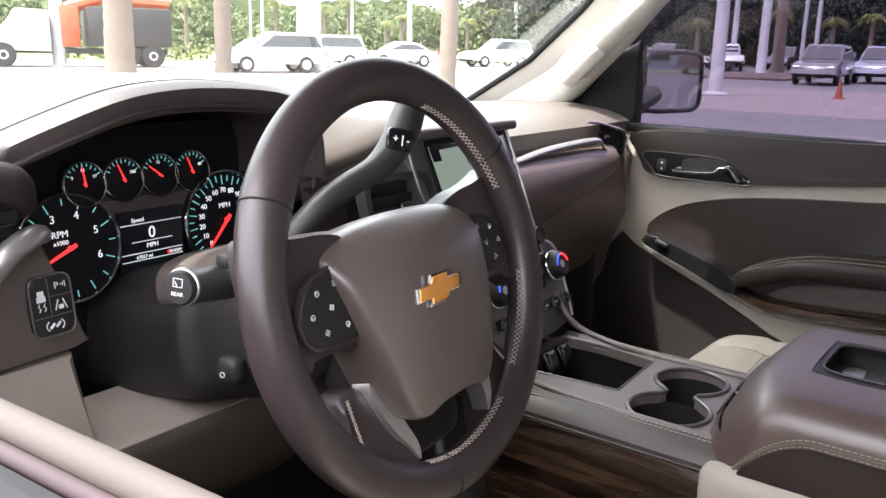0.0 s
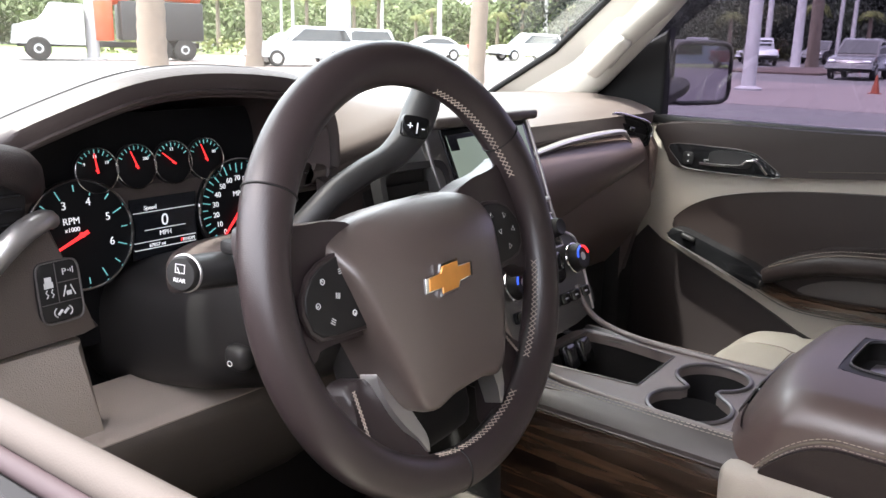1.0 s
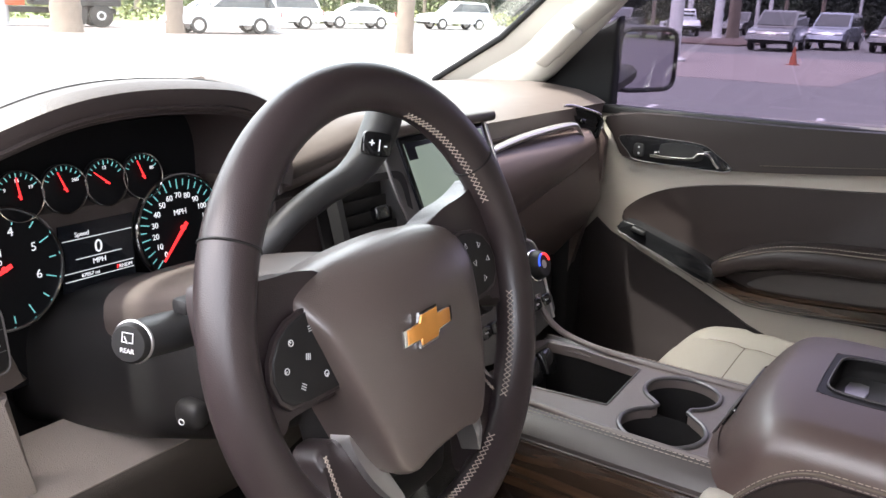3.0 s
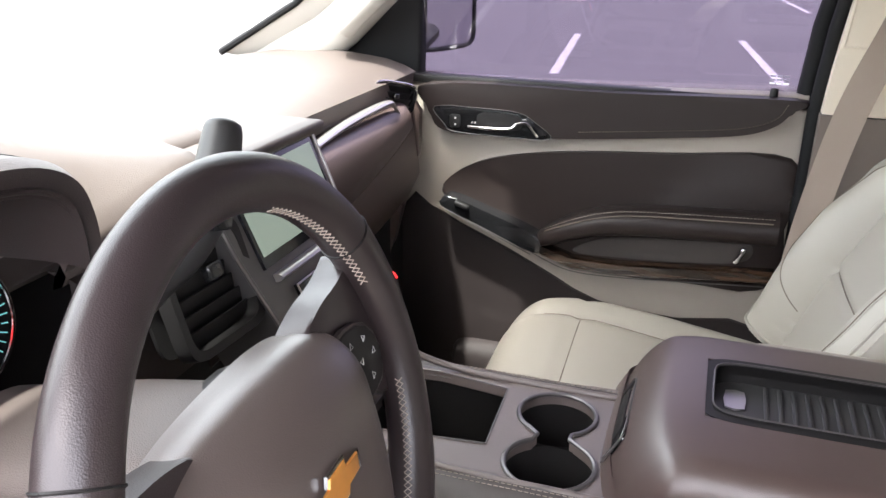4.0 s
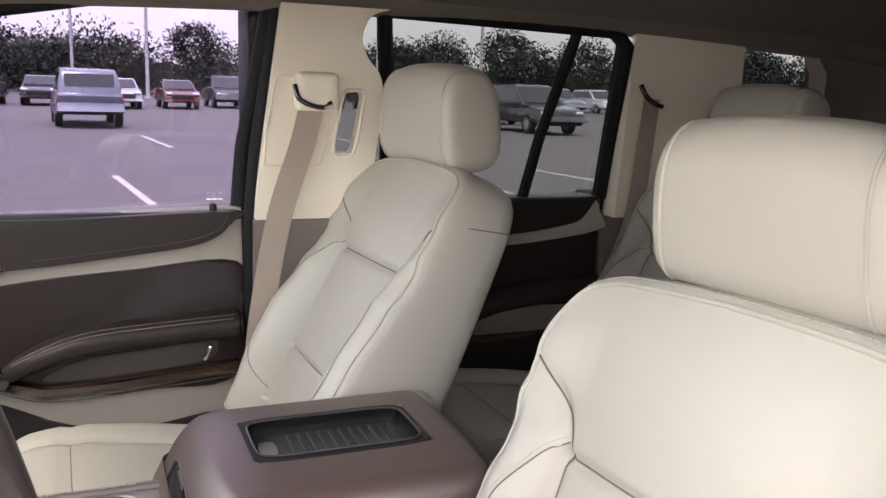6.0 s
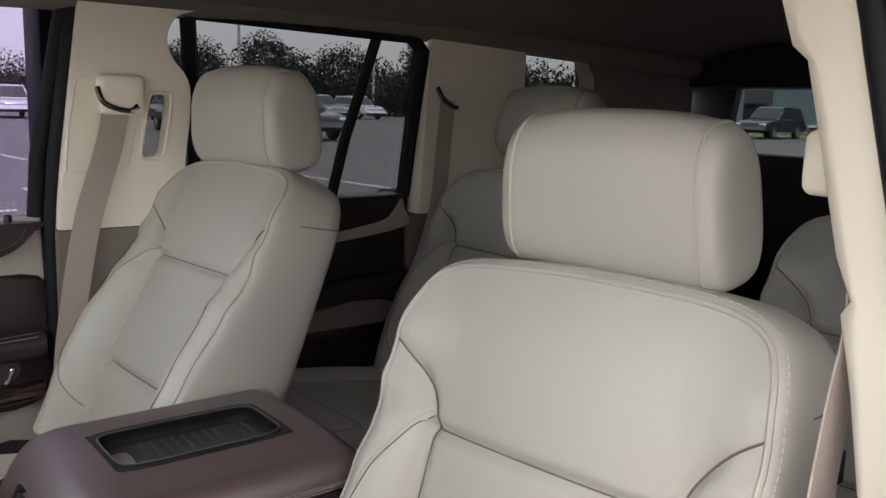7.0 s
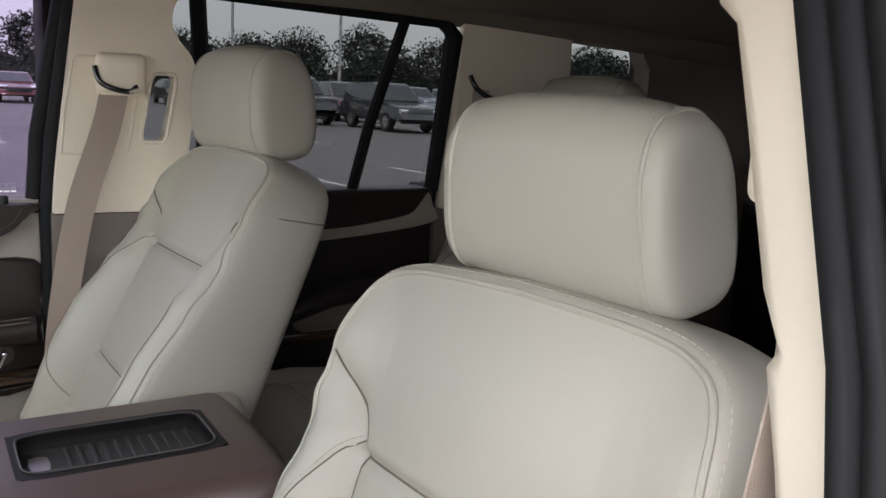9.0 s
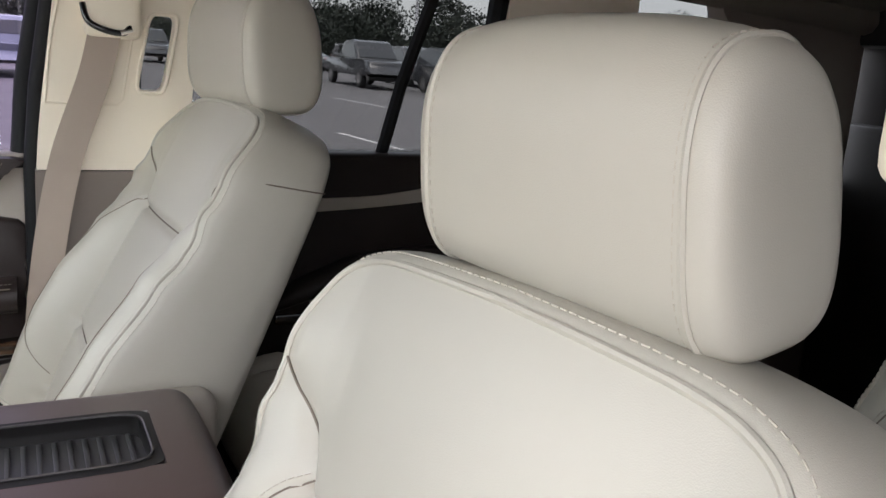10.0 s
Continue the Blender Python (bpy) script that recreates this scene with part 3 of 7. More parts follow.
    hd = part("headrest", moved(headrest_mesh(), mh), LIGHT_LEATHER, seat, "", 60)
    for sg in (1, -1):
        ringp = [mh @ p for p in headrest_ring(sg * HEAD_SEAM, 1.001)]
        part("welt", tube(ringp + ringp[:1], 0.0021, 6), LIGHT_LEATHER, hd)
        ringp = [mh @ p for p in headrest_ring(sg * (HEAD_SEAM - 0.0055), 1.008)]
        part("stitching", stitches(ringp + ringp[:1], 0.0065, 0.0038, 0.0005), FINE, hd, "fine stitching")
        foot = mh @ Vector((sg * 0.066, -0.004, -0.065))
        low = m @ Vector(((m.inverted() @ foot).x, -0.012, 0.530))
        part("headrest_post", tube([low, foot], 0.006, 10), CHROME, seat, "chrome post")
        part("post_sleeve", lathe([(0.019, 0), (0.019, 0.012), (0.013, 0.017)], 18, Matrix.Translation(m @ Vector(((m.inverted() @ foot).x, -0.012, 0.545))) @ m.to_3x3().to_4x4()), BLACK, seat, "black plastic sleeve")
    return seat


car_seat("bucket_seat", "light beige leather driver's seat with stitched headrest", (-0.388, -0.462, 0.832), (14, 2.5, 4), (-0.365, -0.603, 1.459), (-8, 0, 7), "front seats", (-0.05, 0.90), 0.975)
car_seat("bucket_seat", "light beige leather passenger seat beside the centre console", (0.472, -0.400, 0.90), (23, 1.5, 2), (0.497, -0.614, 1.506), (-3, 0, 6.5), "front seats", (0.125, 0.893), 1.06)
car_seat("bench_seat", "beige leather rear seat in the shade by the rear door", (0.470, -1.13, 0.85), (18, 0, 2), (0.475, -1.34, 1.50), (8, 0, 2), "rear seats", (-0.62, 0.93))
car_seat("bench_seat", "beige leather rear seat behind the driver's seat", (-0.42, -1.13, 0.85), (18, 0, 2), (-0.42, -1.33, 1.45), (8, 0, 2), "rear seats", (-0.62, 0.93))
# ---- steering wheel and column ----
WHEEL = basis((-0.394, 0.029, 1.269), (1, 0.0184, 0), (0, math.sin(radians(15.6)), math.cos(radians(15.6)))) @ pose(0, 0, 0, 0, 0, 3.2)
RIM = 0.1635
wheel = thing("steering_wheel", "dark brown leather steering wheel with pale cross stitching", "steering wheel", WHEEL.translation)


def grip(a):
    """The rim is thicker at ten, two and the lower spokes."""
    return 1 + 0.07 * bumpy(math.sin(a) - 0.55, 0.25) + 0.05 * bumpy(math.sin(a) + 0.6, 0.3)


part("rim", moved(ring_tube(RIM, 0.0176, 120, 20, 0.92, grip), WHEEL), WHEEL_LEATHER, wheel)


def rim_at(deg, b, out=1.0):
    a = radians(deg)
    q = RIM + 0.0176 * grip(a) * out * math.cos(b)
    return WHEEL @ Vector((q * math.cos(a), q * math.sin(a), 0.0176 * 0.92 * grip(a) * out * math.sin(b)))


for deg in (148, 32, 262):
    part("rim_seam", tube([rim_at(deg, b, 1.01) for b in np.linspace(0, 2 * math.pi, 26)], 0.0009, 5), BLACK, wheel)
# cross stitching on the inner side of the rim
for lo, hi in ((-48, -12), (20, 68), (-108, -62)):
    zig = [rim_at(lo + (hi - lo) * k / (2 * int((hi - lo) / 3.6)), 2.85 + (0.16 if k % 2 else -0.16), 1.015) for k in range(2 * int((hi - lo) / 3.6) + 1)]
    part("stitching", tube(zig, 0.0005, 5), WHEEL_THREAD, wheel, "pale cross stitching")
    zag = [rim_at(lo + (hi - lo) * k / (2 * int((hi - lo) / 3.6)), 2.85 + (-0.16 if k % 2 else 0.16), 1.02) for k in range(2 * int((hi - lo) / 3.6) + 1)]
    part("stitching", tube(zag, 0.0005, 5), WHEEL_THREAD, wheel, "pale cross stitching")

# airbag cover: a shield, wide above and narrow below, domed, its top rolled forward
half = [(0.0, 0.057), (0.048, 0.055), (0.080, 0.048), (0.0895, 0.036), (0.081, 0.004), (0.072, -0.030), (0.062, -0.062), (0.052, -0.092), (0.040, -0.101), (0.018, -0.096)]
cover = spline([(x - 0.009, y, 0) for x, y in half] + [(-x - 0.009, y, 0) for x, y in reversed(half[1:])], 6, True)


def dome(x, y):
    """How far the airbag cover stands out."""
    z = 0.032 - 1.5 * x * x - 1.2 * (y + 0.02) ** 2
    return z - 13.0 * max(0.0, y - 0.010) ** 2 - 0.10 * max(0.0, abs(x) - 0.050)


rings = [[WHEEL @ Vector((p.x, p.y, -0.034)) for p in cover]]
for sc, dip in ((1.0, 0.020), (1.008, 0.011), (1.0, 0.005), (0.985, 0.0016), (0.96, 0.0), (0.90, 0.0), (0.8, 0.0), (0.7, 0.0), (0.6, 0.0), (0.48, 0.0), (0.36, 0.0), (0.24, 0.0), (0.12, 0.0), (0.02, 0.0)):
    row = []
    for p in cover:
        x, y = p.x * sc, (p.y + 0.02) * sc - 0.02
        row.append(WHEEL @ Vector((x, y, dome(x, y) - dip)))
    rings.append(row)
hub = part("airbag_cover", loft(rings), HUB_LEATHER, wheel, "dark brown padded airbag cover", 60)
# emblem: plain gold cross in a chrome edge
cross = [(-0.0275, -0.006), (-0.010, -0.006), (-0.012, -0.0125), (0.008, -0.0125), (0.0105, -0.006), (0.0265, -0.006), (0.0285, 0.006), (0.011, 0.006), (0.013, 0.0125), (-0.007, 0.0125), (-0.0095, 0.006), (-0.0255, 0.006)]
me = WHEEL @ pose(-0.018, -0.006, 0.0325, 2, -2, 0) @ Matrix.Diagonal((0.92, 0.80, 1, 1))
part("emblem_edge", slab([(x * 1.14, y * 1.2) for x, y in cross], 0.0022, me, 0.0006), CHROME, hub, "chrome emblem edge")
part("emblem", slab(cross, 0.0032, me, 0.0006), GOLD, hub, "gold enamel emblem")
# spokes
for sg in (1, -1):
    arm = [(0.050, 0.046), (0.086, 0.058), (0.118, 0.060), (0.140, 0.066), (0.156, 0.072), (0.160, 0.030), (0.158, -0.024), (0.152, -0.050), (0.141, -0.038), (0.130, -0.027), (0.104, -0.0275), (0.050, -0.033)]
    part("spoke", slab([(x * sg, y) for x, y in (rounded(arm) if sg > 0 else rounded(arm)[::-1])], 0.024, WHEEL @ pose(0, 0, -0.029), 0.008, 4), WHEEL_LEATHER, wheel, "", 50)
    corners = [(0.078, 0.032), (0.096, 0.033), (0.112, 0.030), (0.124, 0.024), (0.133, 0.013), (0.136, 0.002), (0.133, -0.011), (0.126, -0.018), (0.112, -0.020), (0.076, -0.023)]
    podx = [Vector((sg * a, b)) for a, b in (corners if sg > 0 else corners[::-1])]
    part("pod_bezel", slab([((p.x - sg * 0.104) * 1.07 + sg * 0.104, (p.y - 0.006) * 1.10 + 0.006) for p in podx], 0.0040, WHEEL @ pose(0, 0, -0.0025), 0.0012), WHEEL_LEATHER, wheel, "brown switch bezel")
    pod = part("switch_pod", slab([(p.x, p.y) for p in podx], 0.0052, WHEEL @ pose(0, 0, -0.0025), 0.0014, 3), BLACK, wheel, "black switch pod with pale icons")
    for k, (ix, iy) in enumerate(((0.096, 0.022), (0.115, 0.019), (0.104, 0.006), (0.124, 0.004), (0.114, -0.010), (0.092, -0.010))):
        mi = WHEEL @ pose(sg * ix, iy, 0.0028, 0, 0, 35 * k) @ Matrix.Scale(0.78, 4)
        if sg > 0:
            shape = moved(joined(tube([(-0.0030, -0.0022, 0), (0.0030, -0.0022, 0), (0.0, 0.0034, 0), (-0.0030, -0.0022, 0)], 0.0005, 5)), mi)
        elif k % 2:
            shape = joined(moved(ring_tube(0.0024, 0.0005, 14, 5), mi), moved(box((-0.0005, 0, 0), (0.0005, 0.0032, 0.0005)), mi))
        else:
            shape = joined(*[moved(box((-0.0026, -0.0004, 0), (0.0026, 0.0004, 0.0005)), mi @ pose(0, dy, 0)) for dy in (-0.0020, 0.0, 0.0020)])
        part("button_icon", shape, ICON, pod)
    ln_ = [WHEEL @ Vector((sg * a, b, 0.0025)) for a, b in ((0.077, 0.033), (0.0765, 0.010), (0.0755, -0.024), (0.072, -0.034))]
    part("pod_line", tube(spline(ln_, 4), 0.0009, 6), SATIN, wheel, "thin satin line")
    # lower spoke: leather foot on the rim, gloss stem under the cover, satin blade between them
    low = [(0.050, -0.136), (0.060, -0.106), (0.064, -0.072), (0.076, -0.064), (0.095, -0.066), (0.0985, -0.082), (0.107, -0.098), (0.124, -0.106), (0.122, -0.126), (0.092, -0.150), (0.062, -0.162), (0.046, -0.152)]
    foot = slab([(x * sg, y) for x, y in (rounded(low) if sg > 0 else rounded(low)[::-1])], 0.026, pose(0, 0, -0.025), 0.008, 4)
    for v in foot.verts:        # it leans back towards the hub
        v.co.z -= 0.42 * max(0.0, v.co.y + 0.120)
    part("lower_spoke", moved(foot, WHEEL), WHEEL_LEATHER, wheel, "", 50)
    for ph in (1, -1):
        zag = [WHEEL @ Vector((sg * (0.0915 + 0.009 * k / 12 + ph * (0.0013 if k % 2 else -0.0013)), -0.070 - 0.034 * k / 12, 0.0016 - 0.42 * (0.050 - 0.034 * k / 12))) for k in range(13)]
        part("stitching", tube(zag, 0.0006, 5), WHEEL_THREAD, wheel, "pale cross stitching")
    stem = [(0.050, -0.026), (0.082, -0.024), (0.076, -0.036), (0.068, -0.054), (0.066, -0.090), (0.048, -0.090)]
    part("spoke_stem", slab([(x * sg, y) for x, y in (rounded(stem) if sg > 0 else rounded(stem)[::-1])], 0.020, WHEEL @ pose(0, 0, -0.032), 0.006, 3), RUBBER, wheel, "black spoke stem", 50)
    blade = [(0.060, -0.060), (0.067, -0.058), (0.0735, -0.070), (0.0725, -0.088), (0.067, -0.106), (0.058, -0.122), (0.050, -0.138), (0.049, -0.122), (0.0535, -0.100), (0.058, -0.075)]
    bl = slab([(x * sg, y) for x, y in (rounded(blade) if sg > 0 else rounded(blade)[::-1])], 0.018, pose(0, 0, -0.0145), 0.004, 3)
    for v in bl.verts:
        v.co.z -= 0.30 * max(0.0, v.co.y + 0.120)
    part("spoke_blade", moved(bl, WHEEL), SATIN, wheel, "satin silver spoke blade", 50)
part("hub_back", moved(softbox((0.125, 0.20, 0.05), 0.022, 8), WHEEL @ pose(-0.004, -0.055, -0.052)), BLACK, wheel, "black hub shroud")

column = thing("steering_column", "black steering column shroud with wiper stalk and tilt lever", "steering column", (-0.40, 0.2, 1.18))
sec = []
for k, (y, z, rx, rz) in enumerate(((0.062, 1.245, 0.066, 0.050), (0.075, 1.238, 0.078, 0.056), (0.14, 1.212, 0.082, 0.064), (0.24, 1.182, 0.082, 0.066), (0.42, 1.145, 0.078, 0.07))):
    sec.append([Vector((-0.40 + a, y, z + b)) for a, b in oval(rx, rz, 36, 0, 0, 3.0)])
part("shroud", loft(sec), BLACK, column)
# upper cover paler than the black shroud: sky light put into its colour
top = []
for y, z, rx in ((0.060, 1.262, 0.040), (0.066, 1.270, 0.056), (0.085, 1.274, 0.062), (0.15, 1.262, 0.064), (0.26, 1.235, 0.066)):
    top.append([Vector((-0.415 + a, y, z + b)) for a, b in oval(rx, 0.027, 32, 0, 0, 3.2)])
part("upper_shroud", loft(top), DASH, column, "upper column shroud, sky light put into its brown", 60)
st = part("wiper_stalk", tube(spline([(-0.46, 0.10, 1.262), (-0.53, 0.092, 1.283), (-0.583, 0.080, 1.293)], 5), [0.009, 0.0095, 0.010, 0.0105, 0.011, 0.0115, 0.0125, 0.0125, 0.0122, 0.012, 0.012], 20), LEVER, column)
ms = basis((-0.583, 0.080, 1.293), (0.35, -0.94, -0.05), (0.12, 0.0, 0.99))
part("stalk_end", lathe([(0.0120, -0.002), (0.0122, 0.003), (0.0105, 0.0055), (0.0, 0.0058)], 28, ms @ pose(0, 0, 0) @ Matrix.Diagonal((1, 1, -1 if (ms.to_3x3() @ Vector((0, 0, 1))).x > 0 else 1, 1))), BLACK, st)
letters("REAR", 0.0038, ms @ pose(0, -0.0040, 0.0062), ICON, st)
part("wiper_icon", moved(joined(box((-0.0036, 0.0008, 0.006), (-0.0031, 0.0068, 0.0064)), box((0.0031, 0.0008, 0.006), (0.0036, 0.0068, 0.0064)), box((-0.0036, 0.0064, 0.006), (0.0036, 0.0069, 0.0064)), box((-0.0036, 0.0008, 0.006), (-0.0008, 0.0013, 0.0064)), box((0.0008, 0.0008, 0.006), (0.0036, 0.0013, 0.0064)), moved(box((-0.0003, 0, 0.006), (0.0003, 0.0045, 0.0064)), pose(0, 0.0005, 0, 0, 0, 28))), ms), ICON, st)
part("stalk_ring", moved(ring_tube(0.0120, 0.0012, 32, 8), ms), SATIN, st)
part("stalk_slider", box((-0.550, 0.074, 1.299), (-0.534, 0.088, 1.309), 0.003), BLACK, st, "black slider")
part("stalk_collar", tube([(-0.505, 0.094, 1.274), (-0.522, 0.092, 1.278)], 0.0155, 18), BLACK, st)
part("tilt_knob", moved(softbox((0.018, 0.026, 0.022), 0.008, 6), pose(-0.488, 0.15, 1.188)), BLACK, column, "black tilt lever")
part("tilt_icon", moved(ring_tube(0.0022, 0.0005, 12, 5), basis((-0.502, 0.145, 1.188), (0.3, -1, 0), (0, 0, 1))), ICON, column)

shifter = thing("gear_lever", "dark column gear lever with a plus and minus switch", "gear lever", (-0.28, 0.17, 1.30))
bar = spline([(-0.400, 0.215, 1.240), (-0.366, 0.200, 1.276), (-0.338, 0.190, 1.302), (-0.305, 0.185, 1.318), (-0.268, 0.182, 1.331), (-0.241, 0.180, 1.353), (-0.223, 0.180, 1.380), (-0.205, 0.181, 1.416)], 6)
bar.append(bar[-1] + (bar[-1] - bar[-2]).normalized() * 0.003)
thick = [0.0130 + 0.0055 * max(0.0, min(1.0, (k - 20) / 12)) for k in range(len(bar) - 1)] + [0.009]
for k in range(8):
    thick[-2 - k] *= 0.74 + 0.26 * (k / 7) ** 0.6
part("lever", tube(bar, thick, 20, 0.98), LEVER, shifter, "", 50)
mk = basis((-0.2570, 0.1625, 1.3600), (0.90, -0.38, -0.20), (0.40, 0.0, 0.90))
part("switch_plate", slab(oval(0.0150, 0.0110, 20, 0, 0, 6), 0.004, mk, 0.001), PIANO, shifter, "black switch plate")
letters("+ | -", 0.0115, mk @ pose(0, 0, 0.0045), WHITE_MARK, shifter)
# ---- centre console ----
console = thing("centre_console", "brown and beige centre console with cup holders and dark wood trim", "centre console", (0, -0.15, 0.56))
TOPZ = 1.055
flat = basis((0, 0, TOPZ - 0.012), (1, 0, 0), (0, 1, 0))


cup_a, cup_b = (0.056, -0.050), (-0.040, -0.060)
# one opening: two cups joined by a neck
hole = [(cup_a[0] + 0.043 * math.cos(radians(t)), cup_a[1] + 0.043 * math.sin(radians(t))) for t in np.linspace(-148, 148, 34)]
hole += [(0.010, -0.037)] + [(cup_b[0] + 0.046 * math.cos(radians(t)), cup_b[1] + 0.046 * math.sin(radians(t))) for t in np.linspace(35, 325, 34)] + [(0.010, -0.072)]
bin_hole = [(-0.026, 0.010), (0.092, 0.016), (0.104, 0.10), (0.100, 0.148), (-0.040, 0.148)]
outline = spline([(-0.084, -0.135, 0), (-0.090, 0.0, 0), (-0.096, 0.150, 0), (0.0, 0.160, 0), (0.120, 0.150, 0), (0.124, 0.0, 0), (0.126, -0.135, 0), (0.0, -0.138, 0)], 4, True)
CONSOLE_TOP = material("console_satin", (0.150, 0.122, 0.112), rough=0.36, grain=0.2, grain_size=1400, vary=0.06, spec=0.8)
part("top_panel", frame_slab(outline, (hole, bin_hole), 0.012, flat), CONSOLE_TOP, console, "brown console top panel")
part("cup_rim", tube([(p[0], p[1], TOPZ + 0.001) for p in hole + hole[:1]], 0.0028, 8), GUNMETAL, console, "gunmetal cup holder rim")
for cx, cy, r in ((*cup_a, 0.043), (*cup_b, 0.046)):
    cup = loft([[(cx + q * math.cos(2 * math.pi * k / 32), cy + q * math.sin(2 * math.pi * k / 32), z) for k in range(32)] for q, z in ((r + 0.003, TOPZ - 0.011), (r + 0.0015, TOPZ - 0.05), (r - 0.003, TOPZ - 0.085), (r - 0.012, TOPZ - 0.09), (0.002, TOPZ - 0.09))], cap=False)
    part("cup_well", cup, BLACK, console, "black cup well")
part("bin_well", joined(box((-0.090, 0.008, 0.95), (0.115, 0.165, 0.962)), box((-0.090, 0.008, 0.962), (-0.0705, 0.165, TOPZ - 0.0125)), box((0.1065, 0.008, 0.962), (0.115, 0.165, TOPZ - 0.0125)), box((-0.07, 0.001, 0.962), (0.106, 0.008, TOPZ - 0.0125)), box((-0.07, 0.150, 0.962), (0.106, 0.165, TOPZ - 0.0125))), BLACK, console, "black storage bin")
part("bin_rim", tube([(*p, TOPZ + 0.001) for p in bin_hole + bin_hole[:1]], 0.0009, 6), GUNMETAL, console, "gunmetal bin rim")
for px in (0.035, 0.072):
    part("power_socket_cap", moved(softbox((0.030, 0.014, 0.034), 0.006, 6), pose(px, 0.136, 1.040, -25)), PIANO, console, "black socket cap")
# padded left and right shoulders with stitching, then wood, then beige side
for sg, tuck in ((-1, 0.033), (1, 0.0)):
    rows = []
    for y in np.linspace(0.16, -0.170, 12):
        rows.append([(sg * (0.112 - tuck), y, TOPZ - 0.002), (sg * (0.120 - tuck), y, TOPZ + 0.003), (sg * (0.130 - tuck), y, TOPZ + 0.000), (sg * (0.140 - tuck), y, TOPZ - 0.008), (sg * (0.146 - tuck), y, TOPZ - 0.017), (sg * (0.145 - tuck), y, TOPZ - 0.025)])
    sh = part("shoulder_pad", sheet(rows, 0.01, (-sg, 0, -0.3)), SHOULDER, console, "dark padded console shoulder")
    for dx in (0.122, 0.127):
        part("stitching", stitches([(sg * (dx - tuck), y, TOPZ + 0.0032 - 8 * (dx - 0.121) ** 2 * 4) for y in np.linspace(0.155, -0.135, 40)], 0.006, 0.0042, 0.0004), WHEEL_THREAD, sh, "pale stitching")
    wd = [[(sg * (0.143 - tuck), y, 1.032), (sg * (0.149 - tuck), y, 1.030), (sg * (0.155 - tuck), y, 1.018), (sg * (0.160 - tuck), y, 0.995), (sg * (0.162 - tuck), y, 0.960), (sg * (0.161 - tuck), y, 0.915), (sg * (0.156 - tuck), y, 0.890)] for y in np.linspace(0.128, -0.140, 8)]
    # ahead of the wood, dark carpet stands in for the dash's shade
    fr = [[(sg * (x - tuck), y, z) for x, z in ((0.143, 1.032), (0.150, 1.020), (0.152, 0.96), (0.148, 0.89))] for y in np.linspace(0.30, 0.1285, 4)]
    part("front_side_shade", sheet(fr, 0.012, (-sg, 0, 0)), CARPET, console, "dark console front, the dash's shade put into its colour")
    part("wood_trim", sheet(wd, 0.012, (-sg, 0, 0)), WOOD, console, "dark wood veneer")
    part("trim_strip", tube([(sg * (0.146 - tuck), 0.30, 1.032), (sg * (0.146 - tuck), -0.14, 1.032)], 0.0008, 8), GUNMETAL, console, "thin gunmetal strip")
part("console_body", joined(box((-0.114, -0.14, 0.56), (0.148, 0.30, 0.945), 0.012), box((-0.122, -0.50, 0.56), (0.185, -0.141, 1.030), 0.02)), BEIGE, console, "beige plastic console body")
part("console_collar", moved(softbox((0.318, 0.372, 0.08), 0.018, 12), pose(0.036, -0.312, 0.996)), BEIGE, console, "beige plastic armrest collar")
part("console_collar", moved(softbox((0.060, 0.27, 0.12), 0.026, 12), pose(0.205, -0.375, 1.046)), BEIGE, console, "beige plastic armrest collar")
part("console_collar", moved(softbox((0.040, 0.374, 0.09), 0.016, 12), pose(-0.112, -0.314, 1.002)), BEIGE, console, "beige plastic armrest collar")


for sg, tuck in ((-1, 0.030), (1, 0.0)):
    part("side_rail", tube(spline([(sg * (0.113 - tuck), -0.125, TOPZ + 0.001), (sg * (0.112 - tuck), 0.03, TOPZ + 0.002), (sg * (0.110 - tuck), 0.11, TOPZ + 0.010), (sg * (0.107 - tuck), 0.150, TOPZ + 0.028), (sg * (0.106 - tuck), 0.172, TOPZ + 0.062)], 6), 0.0042, 10), CONSOLE_TOP, console)
# armrest lid with a tray let into it
def lid_shape(p):
    q = p.copy()
    q.z += 0.010 * (1 - (p.x / 0.15) ** 2) * (p.z > 0)
    q.z -= 0.012 * max(0, (p.y - 0.10) / 0.07) ** 2 * (p.z > 0)
    q.y -= 0.030 * max(0.0, (0.02 - p.x) / 0.17) ** 3 * max(0.0, (p.y + 0.02) / 0.19) ** 2
    q.y += (0.014 - 0.5 * p.z) * max(0.0, p.y / 0.1725) ** 4
    return q


lid = thing("armrest_lid", "brown leather armrest lid with a ribbed tray and stitched edge", "armrest", (-0.01, -0.31, 1.03))
LID = pose(0.034, -0.302, 1.073)
bm = softbox((0.300, 0.345, 0.105), 0.030, 70, lid_shape)
for v in bm.verts:        # sink the tray
    if v.co.z > 0.02 and abs(v.co.x - 0.001) < 0.060 and abs(v.co.y + 0.006) < 0.105:
        v.co.z = 0.037
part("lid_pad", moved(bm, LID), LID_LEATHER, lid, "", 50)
tray = [(-0.057, -0.112), (0.057, -0.112), (0.057, 0.112), (-0.057, 0.112)]
tm = LID @ pose(0.001, -0.006, 0.052)
part("tray_frame", frame_slab(oval(0.066, 0.112, 40, 0, 0, 7), [oval(0.053, 0.099, 40, 0, 0, 7)], 0.0100, tm @ pose(0, 0, -0.001)), BLACK, lid, "dark tray frame")
part("tray_floor", slab(oval(0.057, 0.105, 40, 0, 0, 7), 0.002, tm @ pose(0, 0, -0.0125)), TRAY_MAT, lid, "black rubber tray mat")
